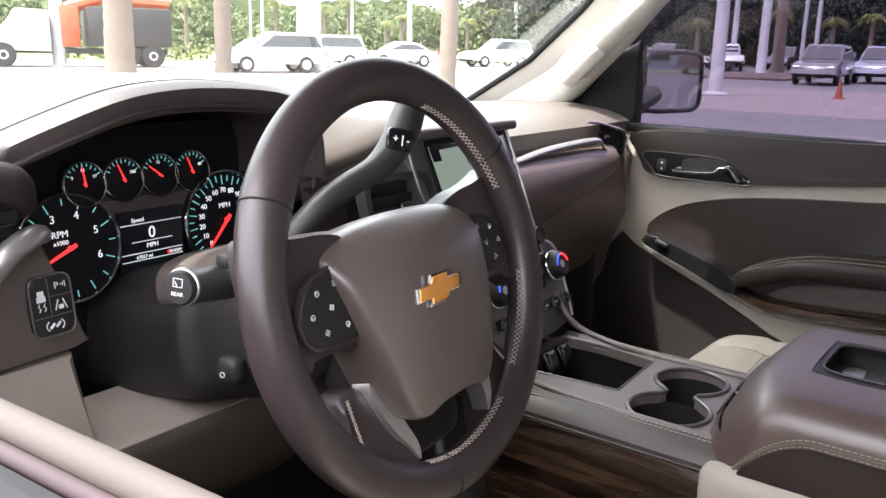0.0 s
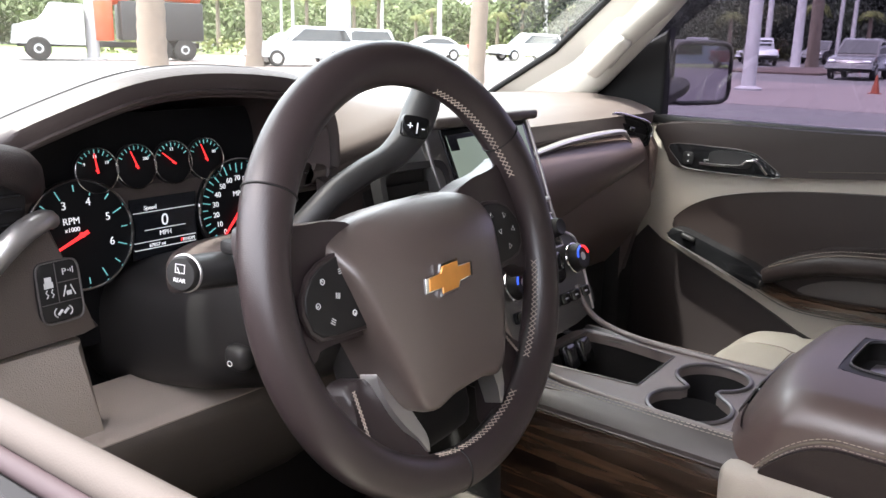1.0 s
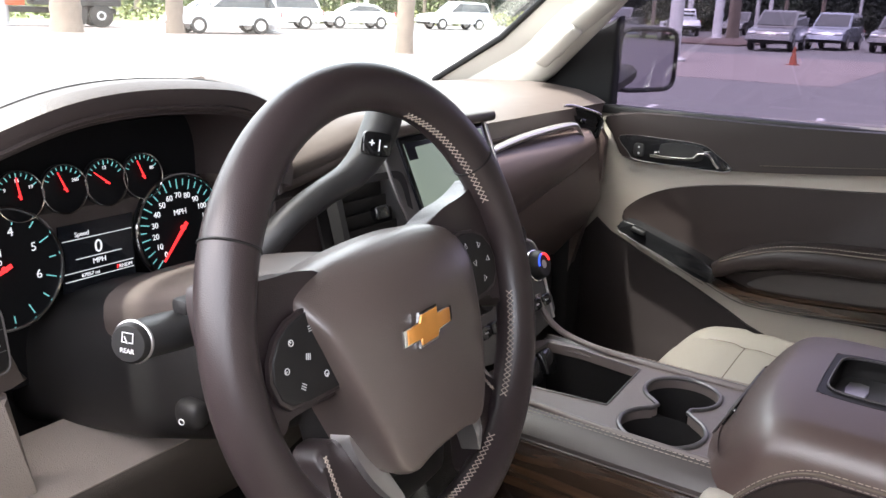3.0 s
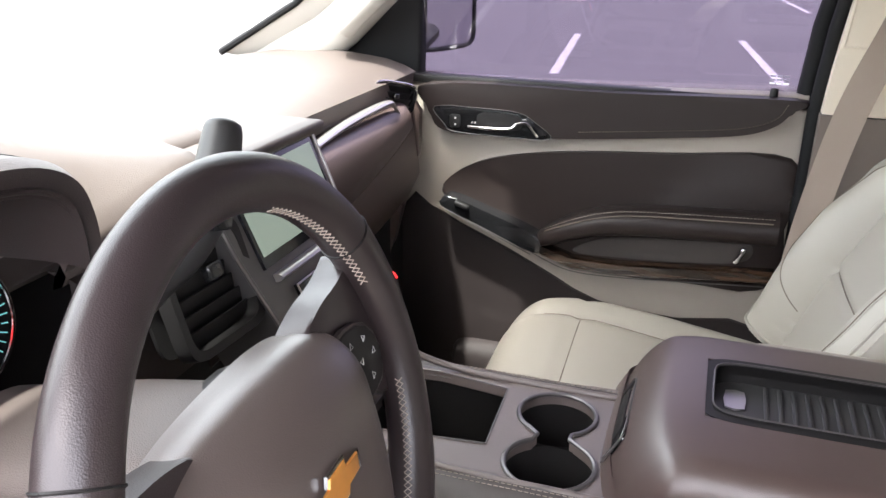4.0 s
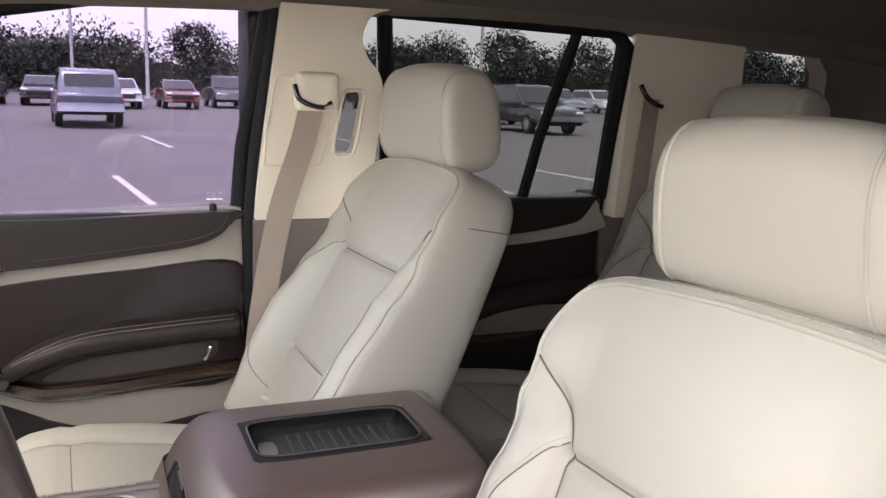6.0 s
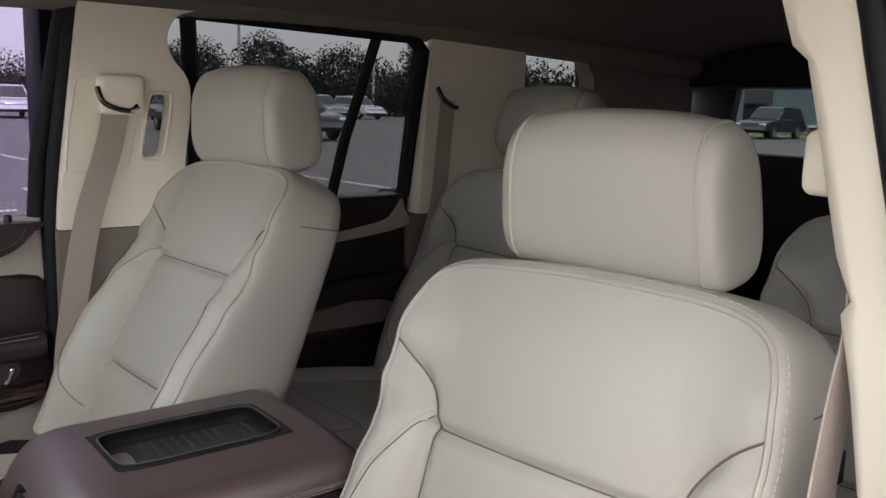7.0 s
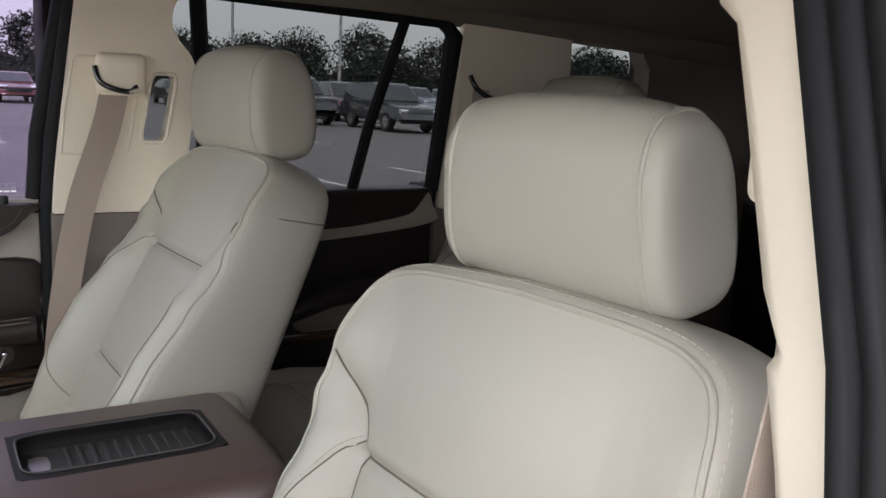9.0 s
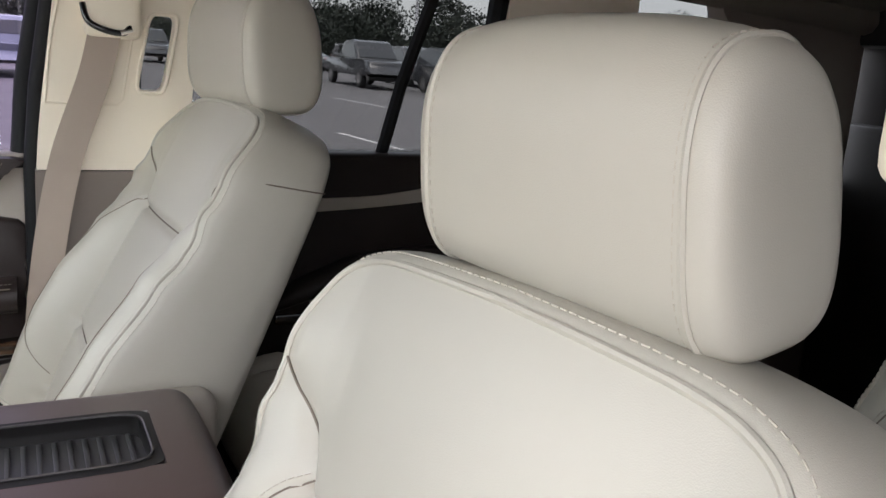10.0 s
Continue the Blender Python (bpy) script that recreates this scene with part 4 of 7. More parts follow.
part("frame_edge", tube([tm @ Vector((a, b, 0.0108)) for a, b in oval(0.0545, 0.1005, 40, 0, 0, 7) + [(0.0545, 0.0)]], 0.0010, 6), GUNMETAL, lid, "satin tray edge")
part("tray_wall", frame_slab(oval(0.0560, 0.1020, 40, 0, 0, 7), [oval(0.0530, 0.0990, 40, 0, 0, 7)], 0.022, tm @ pose(0, 0, -0.0125)), BLACK, lid)
for k in range(11):
    part("tray_rib", moved(box((-0.046, -0.0022, 0), (0.046, 0.0022, 0.003), 0.001), tm @ pose(0, 0.048 - 0.0135 * k, -0.0105)), TRAY_MAT, lid)
part("tray_badge", slab(oval(0.020, 0.011, 8, 0, 0, 4), 0.002, tm @ pose(0.012, 0.078, -0.0104)), SATIN, lid, "small silver badge")
def side_line(t, down):
    """A line along the lid's left side that bends down at its front end."""
    bend = max(0.0, 1 - t / 0.26)
    return LID @ Vector((-0.1512, 0.143 - 0.293 * t, 0.026 - down - 0.050 * bend ** 2))


for dn in (0.0, 0.007):
    part("stitching", stitches([side_line(t, dn) for t in np.linspace(0, 1, 70)], 0.006, 0.0042, 0.00045), WHEEL_THREAD, lid, "pale stitching")
part("seam", tube([side_line(t, 0.0035) for t in np.linspace(0, 1, 50)], 0.0014, 5), SEAM, lid)
pad_edge = [side_line(t, 0.009) for t in np.linspace(0, 1, 30)]
side = [(p.y, p.z) for p in pad_edge] + [(-0.452, 1.032), (-0.20, 1.030), (-0.164, 1.034)]
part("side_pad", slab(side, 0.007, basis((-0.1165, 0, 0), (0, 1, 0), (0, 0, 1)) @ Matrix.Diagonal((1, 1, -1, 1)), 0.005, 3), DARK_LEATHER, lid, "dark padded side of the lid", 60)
PL = basis((0.037, -0.1225, 1.0745), (-1, 0, 0), (0, -0.447, 0.894))
part("latch_plate", slab(oval(0.062, 0.023, 28, 0, 0, 7), 0.004, PL, 0.0015), PIANO, lid, "gloss black latch plate")
part("latch_edge", tube([PL @ Vector((a, b, 0.0045)) for a, b in oval(0.063, 0.024, 28, 0, 0, 7) + [(0.063, 0)]], 0.0012, 6), GUNMETAL, lid, "gunmetal edge")
part("latch_button", slab(oval(0.046, 0.009, 20, 0, 0.007, 6), 0.006, PL, 0.001), BLACK, lid)
# ---- front passenger door ----
def door_plane(x, side=1):
    """Local x runs forward along the car, y up, z into the cabin."""
    return basis((x, 0, 0), (0, 1, 0), (0, 0, 1)) @ Matrix.Diagonal((1, 1, -1, 1)) if side > 0 else basis((x, 0, 0), (0, 1, 0), (0, 0, 1))


pdoor = thing("door_1", "closed passenger door with brown pads and beige plastic panel", "car door", (0.85, 0.05, 0.6), "doors", "structure")
part("door_panel", slab(spline([(0.40, 0.60, 0), (0.415, 1.0, 0), (0.40, 1.285, 0), (0.05, 1.295, 0), (-0.32, 1.308, 0), (-0.325, 1.0, 0), (-0.318, 0.60, 0)], 1, True), 0.09, door_plane(0.865), 0.012, 3), BEIGE, pdoor, "beige plastic door panel")
part("sill_cap", box((0.772, -0.318, 1.283), (0.80, 0.40, 1.300), 0.004), BLACK, pdoor, "black window sill seal")
up = spline([(0.345, 1.288, 0), (0.0, 1.294, 0), (-0.300, 1.302, 0), (-0.292, 1.280, 0), (-0.268, 1.255, 0), (-0.215, 1.236, 0), (-0.10, 1.222, 0), (0.06, 1.206, 0), (0.20, 1.198, 0), (0.315, 1.200, 0), (0.342, 1.235, 0)], 5, True)
pad = part("upper_pad", slab(up, 0.030, door_plane(0.778), 0.012, 4), DARK_LEATHER, pdoor, "brown leather upper pad")
part("stitching", stitches([(0.7465, p.x, p.y + 0.006) for p in spline([(-0.285, 1.287, 0), (-0.268, 1.262, 0), (-0.215, 1.243, 0), (-0.10, 1.229, 0), (0.06, 1.213, 0)], 8)], 0.006, 0.0045, 0.0006), SEAM, pad)
# handle
hz = spline([(0.332, 1.246, 0), (0.240, 1.249, 0), (0.170, 1.246, 0), (0.140, 1.232, 0), (0.108, 1.202, 0), (0.20, 1.199, 0), (0.292, 1.201, 0), (0.312, 1.214, 0)], 4, True)
part("handle_bezel", slab(hz, 0.010, door_plane(0.755), 0.003), PIANO, pdoor, "gloss black handle bezel")
part("bezel_edge", tube([(0.744, p.x, p.y) for p in hz] + [(0.744, hz[0].x, hz[0].y)], 0.0007, 6), GUNMETAL, pdoor, "satin bezel edge")
part("handle_plate", slab([((p.x - 0.22) * 0.93 + 0.22, (p.y - 1.224) * 0.84 + 1.224) for p in hz], 0.0125, door_plane(0.755), 0.003), PIANO, pdoor, "gloss black handle plate")
part("handle_cup", slab(oval(0.044, 0.016, 28, 0.205, 1.227, 3.5), 0.0135, door_plane(0.755), 0.002), BLACK, pdoor, "black handle recess")
part("door_handle", tube(spline([(0.735, 0.262, 1.215), (0.728, 0.22, 1.216), (0.727, 0.180, 1.219), (0.730, 0.168, 1.228), (0.731, 0.150, 1.229), (0.735, 0.138, 1.214), (0.738, 0.131, 1.206)], 5), 0.0042, 10, 0.7), CHROME, pdoor, "chrome inner door handle")
lock = part("lock_switch", slab(oval(0.011, 0.013, 16, 0.290, 1.222, 4), 0.0155, door_plane(0.755), 0.002), BLACK, pdoor, "black lock switch")
for dz in (-0.006, 0.006):
    part("lock_icon", slab(oval(0.002, 0.002, 6, 0.289, 1.222 + dz), 0.0163, door_plane(0.755)), ICON, lock)
# mid panel
mid = spline([(0.318, 1.090, 0), (0.275, 1.128, 0), (0.205, 1.155, 0), (0.08, 1.176, 0), (-0.10, 1.190, 0), (-0.306, 1.199, 0), (-0.310, 1.10, 0), (-0.306, 0.962, 0), (-0.15, 0.950, 0), (0.00, 0.950, 0), (0.11, 0.985, 0), (0.235, 1.030, 0), (0.312, 1.062, 0)], 5, True)
part("mid_panel", slab(mid, 0.020, door_plane(0.782), 0.008, 3), DARK_LEATHER, pdoor, "brown leather middle panel")
lp = spline([(0.405, 1.035, 0), (0.345, 1.040, 0), (0.285, 1.012, 0), (0.18, 0.968, 0), (0.09, 0.925, 0), (0.0, 0.885, 0), (-0.15, 0.872, 0), (-0.318, 0.870, 0), (-0.318, 0.61, 0), (0.05, 0.605, 0), (0.40, 0.61, 0)], 2, True)
part("lower_panel", slab(lp, 0.010, door_plane(0.777), 0.004), COCOA, pdoor, "dark lower door panel")
# window switches on a sloping gloss plate
sw = spline([(0.312, 1.064, 0), (0.295, 1.078, 0), (0.21, 1.052, 0), (0.122, 1.020, 0), (0.112, 0.998, 0), (0.126, 0.984, 0), (0.22, 1.022, 0), (0.302, 1.052, 0)], 4, True)
part("switch_plate", slab(sw, 0.042, door_plane(0.768), 0.006, 3), PIANO, pdoor, "gloss black switch plate")
part("window_switch", moved(softbox((0.012, 0.030, 0.010), 0.004, 5), pose(0.724, 0.268, 1.064, 18)), BLACK, pdoor, "black window switch")
part("switch_edge", tube(spline([(0.726, 0.312, 1.056), (0.727, 0.22, 1.018), (0.728, 0.13, 0.980)], 6), 0.0010, 6), GUNMETAL, pdoor, "gunmetal edge")
# armrest
arm = []
for y, z, rz, rx in ((0.128, 1.003, 0.012, 0.020), (0.10, 1.018, 0.020, 0.032), (0.06, 1.038, 0.024, 0.040), (0.0, 1.058, 0.025, 0.044), (-0.08, 1.068, 0.026, 0.045), (-0.20, 1.074, 0.027, 0.045), (-0.30, 1.078, 0.028, 0.045)):
    arm.append([Vector((0.752 + a, y, z + b)) for a, b in oval(rx, rz, 26, 0, 0, 2.6)])
ar = part("armrest", loft(arm), DARK_LEATHER, pdoor, "brown leather armrest", 60)
part("stitching", stitches(spline([(0.7345, 0.105, 1.034), (0.722, 0.06, 1.0585), (0.720, 0.0, 1.0805), (0.719, -0.08, 1.092), (0.719, -0.29, 1.103)], 8), 0.006, 0.0042, 0.00045), FINE, ar, "pale stitching")
part("seam", tube(spline([(0.728, 0.105, 1.031), (0.716, 0.06, 1.053), (0.713, 0.0, 1.074), (0.712, -0.08, 1.086), (0.712, -0.29, 1.097)], 8), 0.0012, 5), SEAM, ar)
pk = spline([(0.055, 0.985, 0), (0.015, 1.012, 0), (-0.05, 1.026, 0), (-0.16, 1.034, 0), (-0.255, 1.044, 0), (-0.258, 1.008, 0), (-0.18, 0.994, 0), (-0.05, 0.985, 0)], 5, True)
part("pull_pocket", slab(pk, 0.012, door_plane(0.772), 0.004), KNEE, pdoor, "taupe pull pocket")
part("door_lamp", moved(softbox((0.008, 0.012, 0.036), 0.005, 6), pose(0.754, -0.245, 1.018, 24)), CHROME, pdoor, "bright door lamp lens")
ws_ = [[(0.752, y, z + 0.014), (0.744, y, z + 0.008), (0.743, y, z - 0.008), (0.752, y, z - 0.015)] for y, z in ((0.17, 1.014), (0.11, 0.984), (0.053, 0.966), (-0.03, 0.965), (-0.145, 0.974), (-0.305, 0.986))]
part("wood_trim", sheet(ws_, 0.02, (1, 0, 0)), WOOD, pdoor, "dark wood veneer")
part("trim_strip", tube(spline([(0.742, 0.17, 1.000), (0.742, 0.11, 0.970), (0.742, 0.053, 0.952), (0.742, -0.03, 0.951), (0.742, -0.145, 0.959), (0.742, -0.305, 0.971)], 5), 0.0010, 6), GUNMETAL, pdoor, "gunmetal strip")
part("map_pocket", moved(softbox((0.07, 0.52, 0.13), 0.03, 10), pose(0.765, 0.03, 0.70)), COCOA, pdoor, "dark map pocket")
part("door_skin", box((0.925, -0.335, 0.35), (0.945, 0.44, 1.28), 0.006), bpy.data.materials["mocha_paint"], pdoor, "mocha painted outer skin")
part("window_frame", joined(tube([(0.80, -0.315, 1.29), (0.795, -0.325, 1.42), (0.752, -0.372, 1.70)], 0.018, 10), tube([(0.752, -0.372, 1.70), (0.748, -0.1, 1.695), (0.715, 0.13, 1.65)], 0.014, 8)), RUBBER, pdoor, "black window frame seal")
pane = slab([(0.42, 1.28), (0.42, 1.47), (0.26, 1.66), (-0.10, 1.72), (-0.375, 1.71), (-0.325, 1.29)], 0.004, basis((0.815, 0, 0), (0, 1, 0), (0, 0, 1)))
for v in pane.verts:
    v.co.x -= 0.15 * max(0, v.co.z - 1.28)
part("window_pane", pane, SIDE_GLASS, pdoor, "violet tinted side glass")
part("glass_mark", joined(*[box((0.8085, -0.285 + 0.011 * k, 1.318 + 0.006 * j), (0.8095, -0.276 + 0.011 * k, 1.3205 + 0.006 * j)) for k in range(3) for j in range(3)]), WHITE_MARK, pdoor, "small etched glass marking")
part("door_seal", tube([(0.752, -0.327, 0.62), (0.752, -0.329, 1.29), (0.748, -0.340, 1.42), (0.742, -0.382, 1.70)], 0.013, 10), RUBBER, pdoor, "black rubber door seal")
part("door_edge", box((0.76, -0.345, 0.60), (0.93, -0.318, 1.30), 0.004), RUBBER, pdoor, "black door edge seal")
part("lock_pin", lathe([(0.007, 0), (0.007, 0.012), (0.005, 0.016), (0, 0.017)], 14, pose(0.775, -0.262, 1.300)), BLACK, pdoor, "black lock pin")
# mirror sail and mirror
part("mirror_sail", slab([(0.375, 1.284), (0.62, 1.30), (0.50, 1.40), (0.372, 1.475)], 0.03, door_plane(0.815), 0.008, 3), RUBBER, pdoor, "black mirror sail")

mirror = thing("side_mirror", "black door mirror reflecting the car park", "mirror", (1.0, 0.45, 1.33))
mm = basis((1.105, 0.428, 1.376), (1, -0.42, 0), (0, 0, 1))
part("housing", moved(softbox((0.20, 0.155, 0.10), 0.035, 14), mm @ pose(0, 0, -0.052)), BLACK, mirror)
part("mirror_rim", tube([mm @ Vector((a, b, 0.002)) for a, b in oval(0.094, 0.070, 40, 0, 0, 6) + [(0.094, 0.0)]], 0.006, 8), BLACK, mirror)
part("mirror_pane", slab(oval(0.090, 0.066, 40, 0, 0, 6), 0.003, mm @ pose(0, 0, 0.0)), MIRROR, mirror, "mirror glass")
part("mirror_arm", tube([(0.83, 0.46, 1.32), (0.93, 0.45, 1.325), (1.02, 0.45, 1.345)], 0.035, 12, 0.7), BLACK, mirror)

# ---- rear passenger door ----
rdoor = thing("door_2", "closed rear door with brown pad and beige strip, in shade", "car door", (0.85, -0.85, 0.6), "doors", "structure")
part("door_panel", box((0.775, -1.155, 0.60), (0.86, -0.345, 1.315), 0.012, 3), DARK_LEATHER, rdoor, "dark lower door panel")
part("beige_strip", slab(spline([(-0.62, 1.225, 0), (-0.90, 1.230, 0), (-1.05, 1.248, 0), (-1.10, 1.262, 0), (-1.125, 1.29, 0), (-1.14, 1.305, 0), (-1.15, 1.27, 0), (-1.15, 1.235, 0), (-0.9, 1.207, 0), (-0.62, 1.200, 0)], 4, True), 0.008, door_plane(0.779), 0.003), BEIGE, rdoor, "beige plastic strip")
arm = [[Vector((0.760 + a, y, z + b)) for a, b in oval(rx, rz, 22, 0, 0, 2.6)] for y, z, rz, rx in ((-0.72, 1.02, 0.012, 0.015), (-0.78, 1.05, 0.022, 0.035), (-0.88, 1.085, 0.026, 0.042), (-1.0, 1.10, 0.027, 0.042), (-1.14, 1.105, 0.027, 0.042))]
part("armrest", loft(arm), DARK_LEATHER, rdoor, "", 60)
part("pull_pocket", slab(oval(0.16, 0.034, 30, -0.97, 1.028, 3), 0.006, door_plane(0.777), 0.002), TAUPE, rdoor, "taupe pull pocket")
part("wood_trim", box((0.764, -1.13, 0.982), (0.777, -0.74, 1.002), 0.004), WOOD, rdoor, "dark wood veneer")
part("window_frame", joined(tube([(0.80, -0.625, 1.31), (0.785, -0.622, 1.45), (0.755, -0.60, 1.70)], 0.016, 8), tube([(0.80, -1.165, 1.31), (0.785, -1.172, 1.45), (0.755, -1.175, 1.66), (0.755, -1.14, 1.695), (0.755, -0.6, 1.708)], 0.022, 8)), RUBBER, rdoor, "black window frame seal")
part("window_bar", tube([(0.80, -0.955, 1.31), (0.788, -0.985, 1.45), (0.757, -1.055, 1.70)], 0.013, 8), RUBBER, rdoor, "black quarter bar")
pane = slab([(-0.495, 1.30), (-0.495, 1.71), (-1.16, 1.69), (-1.165, 1.30)], 0.004, basis((0.815, 0, 0), (0, 1, 0), (0, 0, 1)))
for v in pane.verts:
    v.co.x -= 0.15 * max(0, v.co.z - 1.28)
part("window_pane", pane, PRIVACY_GLASS, rdoor, "dark privacy glass")

# ---- driver's door, its window lowered ----
ddoor = thing("door_3", "closed driver's door with the window lowered", "car door", (-0.85, 0.05, 0.6), "doors", "structure")
part("door_panel", box((-0.865, -0.325, 0.60), (-0.795, 0.41, 1.30), 0.01), BEIGE, ddoor, "beige plastic door panel")
part("sill_pad", tube(spline([(-0.8014, 0.41, 1.3111), (-0.8014, 0.1, 1.3251), (-0.8014, -0.1, 1.3351), (-0.8014, -0.36, 1.3451)], 5), 0.0058, 12), SILL, ddoor, "brown sill pad")
# mauve tube: the body paint's reflection in the sill, put in as colour
part("sill_reflection", tube([(-0.8076, 0.41, 1.3070), (-0.8076, -0.36, 1.3410)], 0.0034, 10), material("paint_reflection_mauve", (0.024, 0.016, 0.018), rough=0.6, vary=0.1, spec=0.25), ddoor, "mauve sill band standing in for reflected body paint")
part("window_slot", tube([(-0.8138, 0.41, 1.3010), (-0.8138, -0.36, 1.3350)], 0.0058, 8), RUBBER, ddoor, "black window slot seal")
part("sill_skin", tube([(-0.8365, 0.41, 1.2795), (-0.8365, -0.36, 1.3135)], 0.0230, 10), bpy.data.materials["mocha_paint"], ddoor, "mocha outer sill")
part("door_skin", box((-0.945, -0.335, 0.35), (-0.865, 0.44, 1.285), 0.012), bpy.data.materials["mocha_paint"], ddoor, "mocha painted outer skin")

# ---- rear door behind the driver ----
ldoor = thing("door_4", "closed rear door behind the driver's seat, in shade", "car door", (-0.85, -0.85, 0.6), "doors", "structure")
part("door_panel", box((-0.86, -1.155, 0.60), (-0.775, -0.50, 1.315), 0.012, 3), DARK_LEATHER, ldoor, "dark lower door panel")
part("armrest", loft([[Vector((-0.760 + a, y, z + b)) for a, b in oval(rx, rz, 22, 0, 0, 2.6)] for y, z, rz, rx in ((-0.74, 1.03, 0.012, 0.015), (-0.88, 1.085, 0.026, 0.042), (-1.14, 1.105, 0.027, 0.042))]), DARK_LEATHER, ldoor, "", 60)
part("window_frame", joined(tube([(-0.80, -0.60, 1.31), (-0.785, -0.595, 1.45), (-0.755, -0.575, 1.70)], 0.018, 8), tube([(-0.80, -1.165, 1.31), (-0.785, -1.172, 1.45), (-0.755, -1.175, 1.66), (-0.755, -1.14, 1.695), (-0.755, -0.6, 1.708)], 0.022, 8)), RUBBER, ldoor, "black window frame seal")
pane = slab([(-0.545, 1.30), (-0.545, 1.72), (-1.16, 1.71), (-1.165, 1.30)], 0.004, basis((-0.815, 0, 0), (0, 1, 0), (0, 0, 1)))
for v in pane.verts:
    v.co.x += 0.15 * max(0, v.co.z - 1.28)
part("window_pane", pane, PRIVACY_GLASS, ldoor, "dark privacy glass")
# ---- dashboard ----
dash = thing("dashboard", "brown dashboard, its top in bright sun, with beige knee panels", "dashboard", (0, 0.5, 0.9))


def dash_row(x):
    """Upper pad in section: from the glass, over the top, to the lip."""
    edge = 0.07 * (x / 0.75) ** 2
    lip = 0.372
    z = 1.318 + 0.010 * max(0.0, min(1.0, (x - 0.10) / 0.10))
    return [(x, 0.965 - 2.4 * edge, 1.305), (x, 0.76 - 1.6 * edge, 1.334), (x, 0.60 - edge, 1.338), (x, 0.50 - 0.5 * edge, 1.332), (x, 0.43, z), (x, 0.395, z - 0.010), (x, lip, z - 0.021), (x, lip + 0.004, z - 0.027)]


part("dash_top", sheet([dash_row(x) for x in np.linspace(-0.75, 0.75, 31)], 0.03, (0, 0.1, -1)), DASH, dash, "brown grained dash top", 60)
# passenger side: slot, strip, pad, lower
part("vent_slot", box((0.15, 0.385, 1.262), (0.70, 0.42, 1.290)), BLACK, dash, "black vent slot")
strip = spline([(0.170, 0.350, 1.252), (0.28, 0.356, 1.266), (0.40, 0.358, 1.277), (0.55, 0.356, 1.281), (0.590, 0.354, 1.272), (0.625, 0.352, 1.240)], 6)
part("trim_strip", tube(strip, [0.0035 + 0.0060 * math.sin(math.pi * min(1.0, k / 25)) ** 0.7 for k in range(len(strip))], 10, 0.7), SATIN, dash, "satin silver strip")
VM = basis((0.634, 0.372, 1.277), (0.95, -0.24, -0.22), (0.20, -0.06, 0.97))
vent = part("side_vent", frame_slab(oval(0.066, 0.027, 28, 0, 0, 4), [oval(0.060, 0.022, 28, 0, 0, 4)], 0.010, VM @ pose(0, 0, -0.006)), PIANO, dash, "gloss black side vent")
part("vent_well", slab(oval(0.063, 0.027, 24, 0, 0, 4), 0.004, VM @ pose(0, 0, -0.022)), BLACK, vent)
for k in range(4):
    part("vent_slat", moved(box((-0.058, -0.006, -0.001), (0.058, 0.006, 0.001), 0.0008), VM @ pose(0, -0.0165 + 0.011 * k, -0.004, 25)), BLACK, vent)
part("vent_tab", moved(softbox((0.016, 0.010, 0.008), 0.003, 5), VM @ pose(0.006, 0.004, 0.002)), PIANO, vent)
part("vent_ring", tube([VM @ Vector((p[0], p[1], 0.0045)) for p in oval(0.067, 0.028, 40, 0, 0, 4)[:22]], 0.0020, 8), CHROME, vent, "chrome ring")


def pad_foot(x):
    return 1.085 + 0.118 * max(0.0, min(1.0, (x - 0.14) / 0.52)) ** 0.8


rows = []
for x in np.linspace(0.14, 0.66, 20):
    w = 0.010 * max(0, (x - 0.5) / 0.16) ** 2
    zb = pad_foot(x)
    rows.append([(x, 0.372 + w, 1.268), (x, 0.350 + w, 1.262), (x, 0.338 + w, 1.245), (x, 0.334 + w, 0.5 * (1.245 + zb)), (x, 0.338 + w, zb + 0.014), (x, 0.360 + w, zb)])
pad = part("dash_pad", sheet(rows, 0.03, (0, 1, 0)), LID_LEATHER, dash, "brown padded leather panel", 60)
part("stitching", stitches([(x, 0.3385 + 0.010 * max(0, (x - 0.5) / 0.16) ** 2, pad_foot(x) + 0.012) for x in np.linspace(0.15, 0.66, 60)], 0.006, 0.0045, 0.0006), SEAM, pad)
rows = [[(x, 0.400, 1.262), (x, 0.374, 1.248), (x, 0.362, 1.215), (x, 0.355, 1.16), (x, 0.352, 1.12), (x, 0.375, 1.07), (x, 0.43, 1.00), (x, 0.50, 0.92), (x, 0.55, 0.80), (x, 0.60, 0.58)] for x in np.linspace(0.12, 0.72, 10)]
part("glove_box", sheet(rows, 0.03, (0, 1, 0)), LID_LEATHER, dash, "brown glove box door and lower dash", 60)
part("dash_end_cap", slab([(0.372, 1.275), (0.42, 1.285), (0.55, 1.29), (0.60, 0.6), (0.50, 0.6), (0.385, 1.05), (0.352, 1.16), (0.350, 1.24)], 0.02, basis((0.712, 0, 0), (0, 1, 0), (0, 0, 1)), 0.004), LID_LEATHER, dash, "brown dash end cap")
part("dash_core", box((-0.72, 0.44, 0.75), (0.72, 0.76, 1.25), 0.02), BLACK, dash, "black dash core")

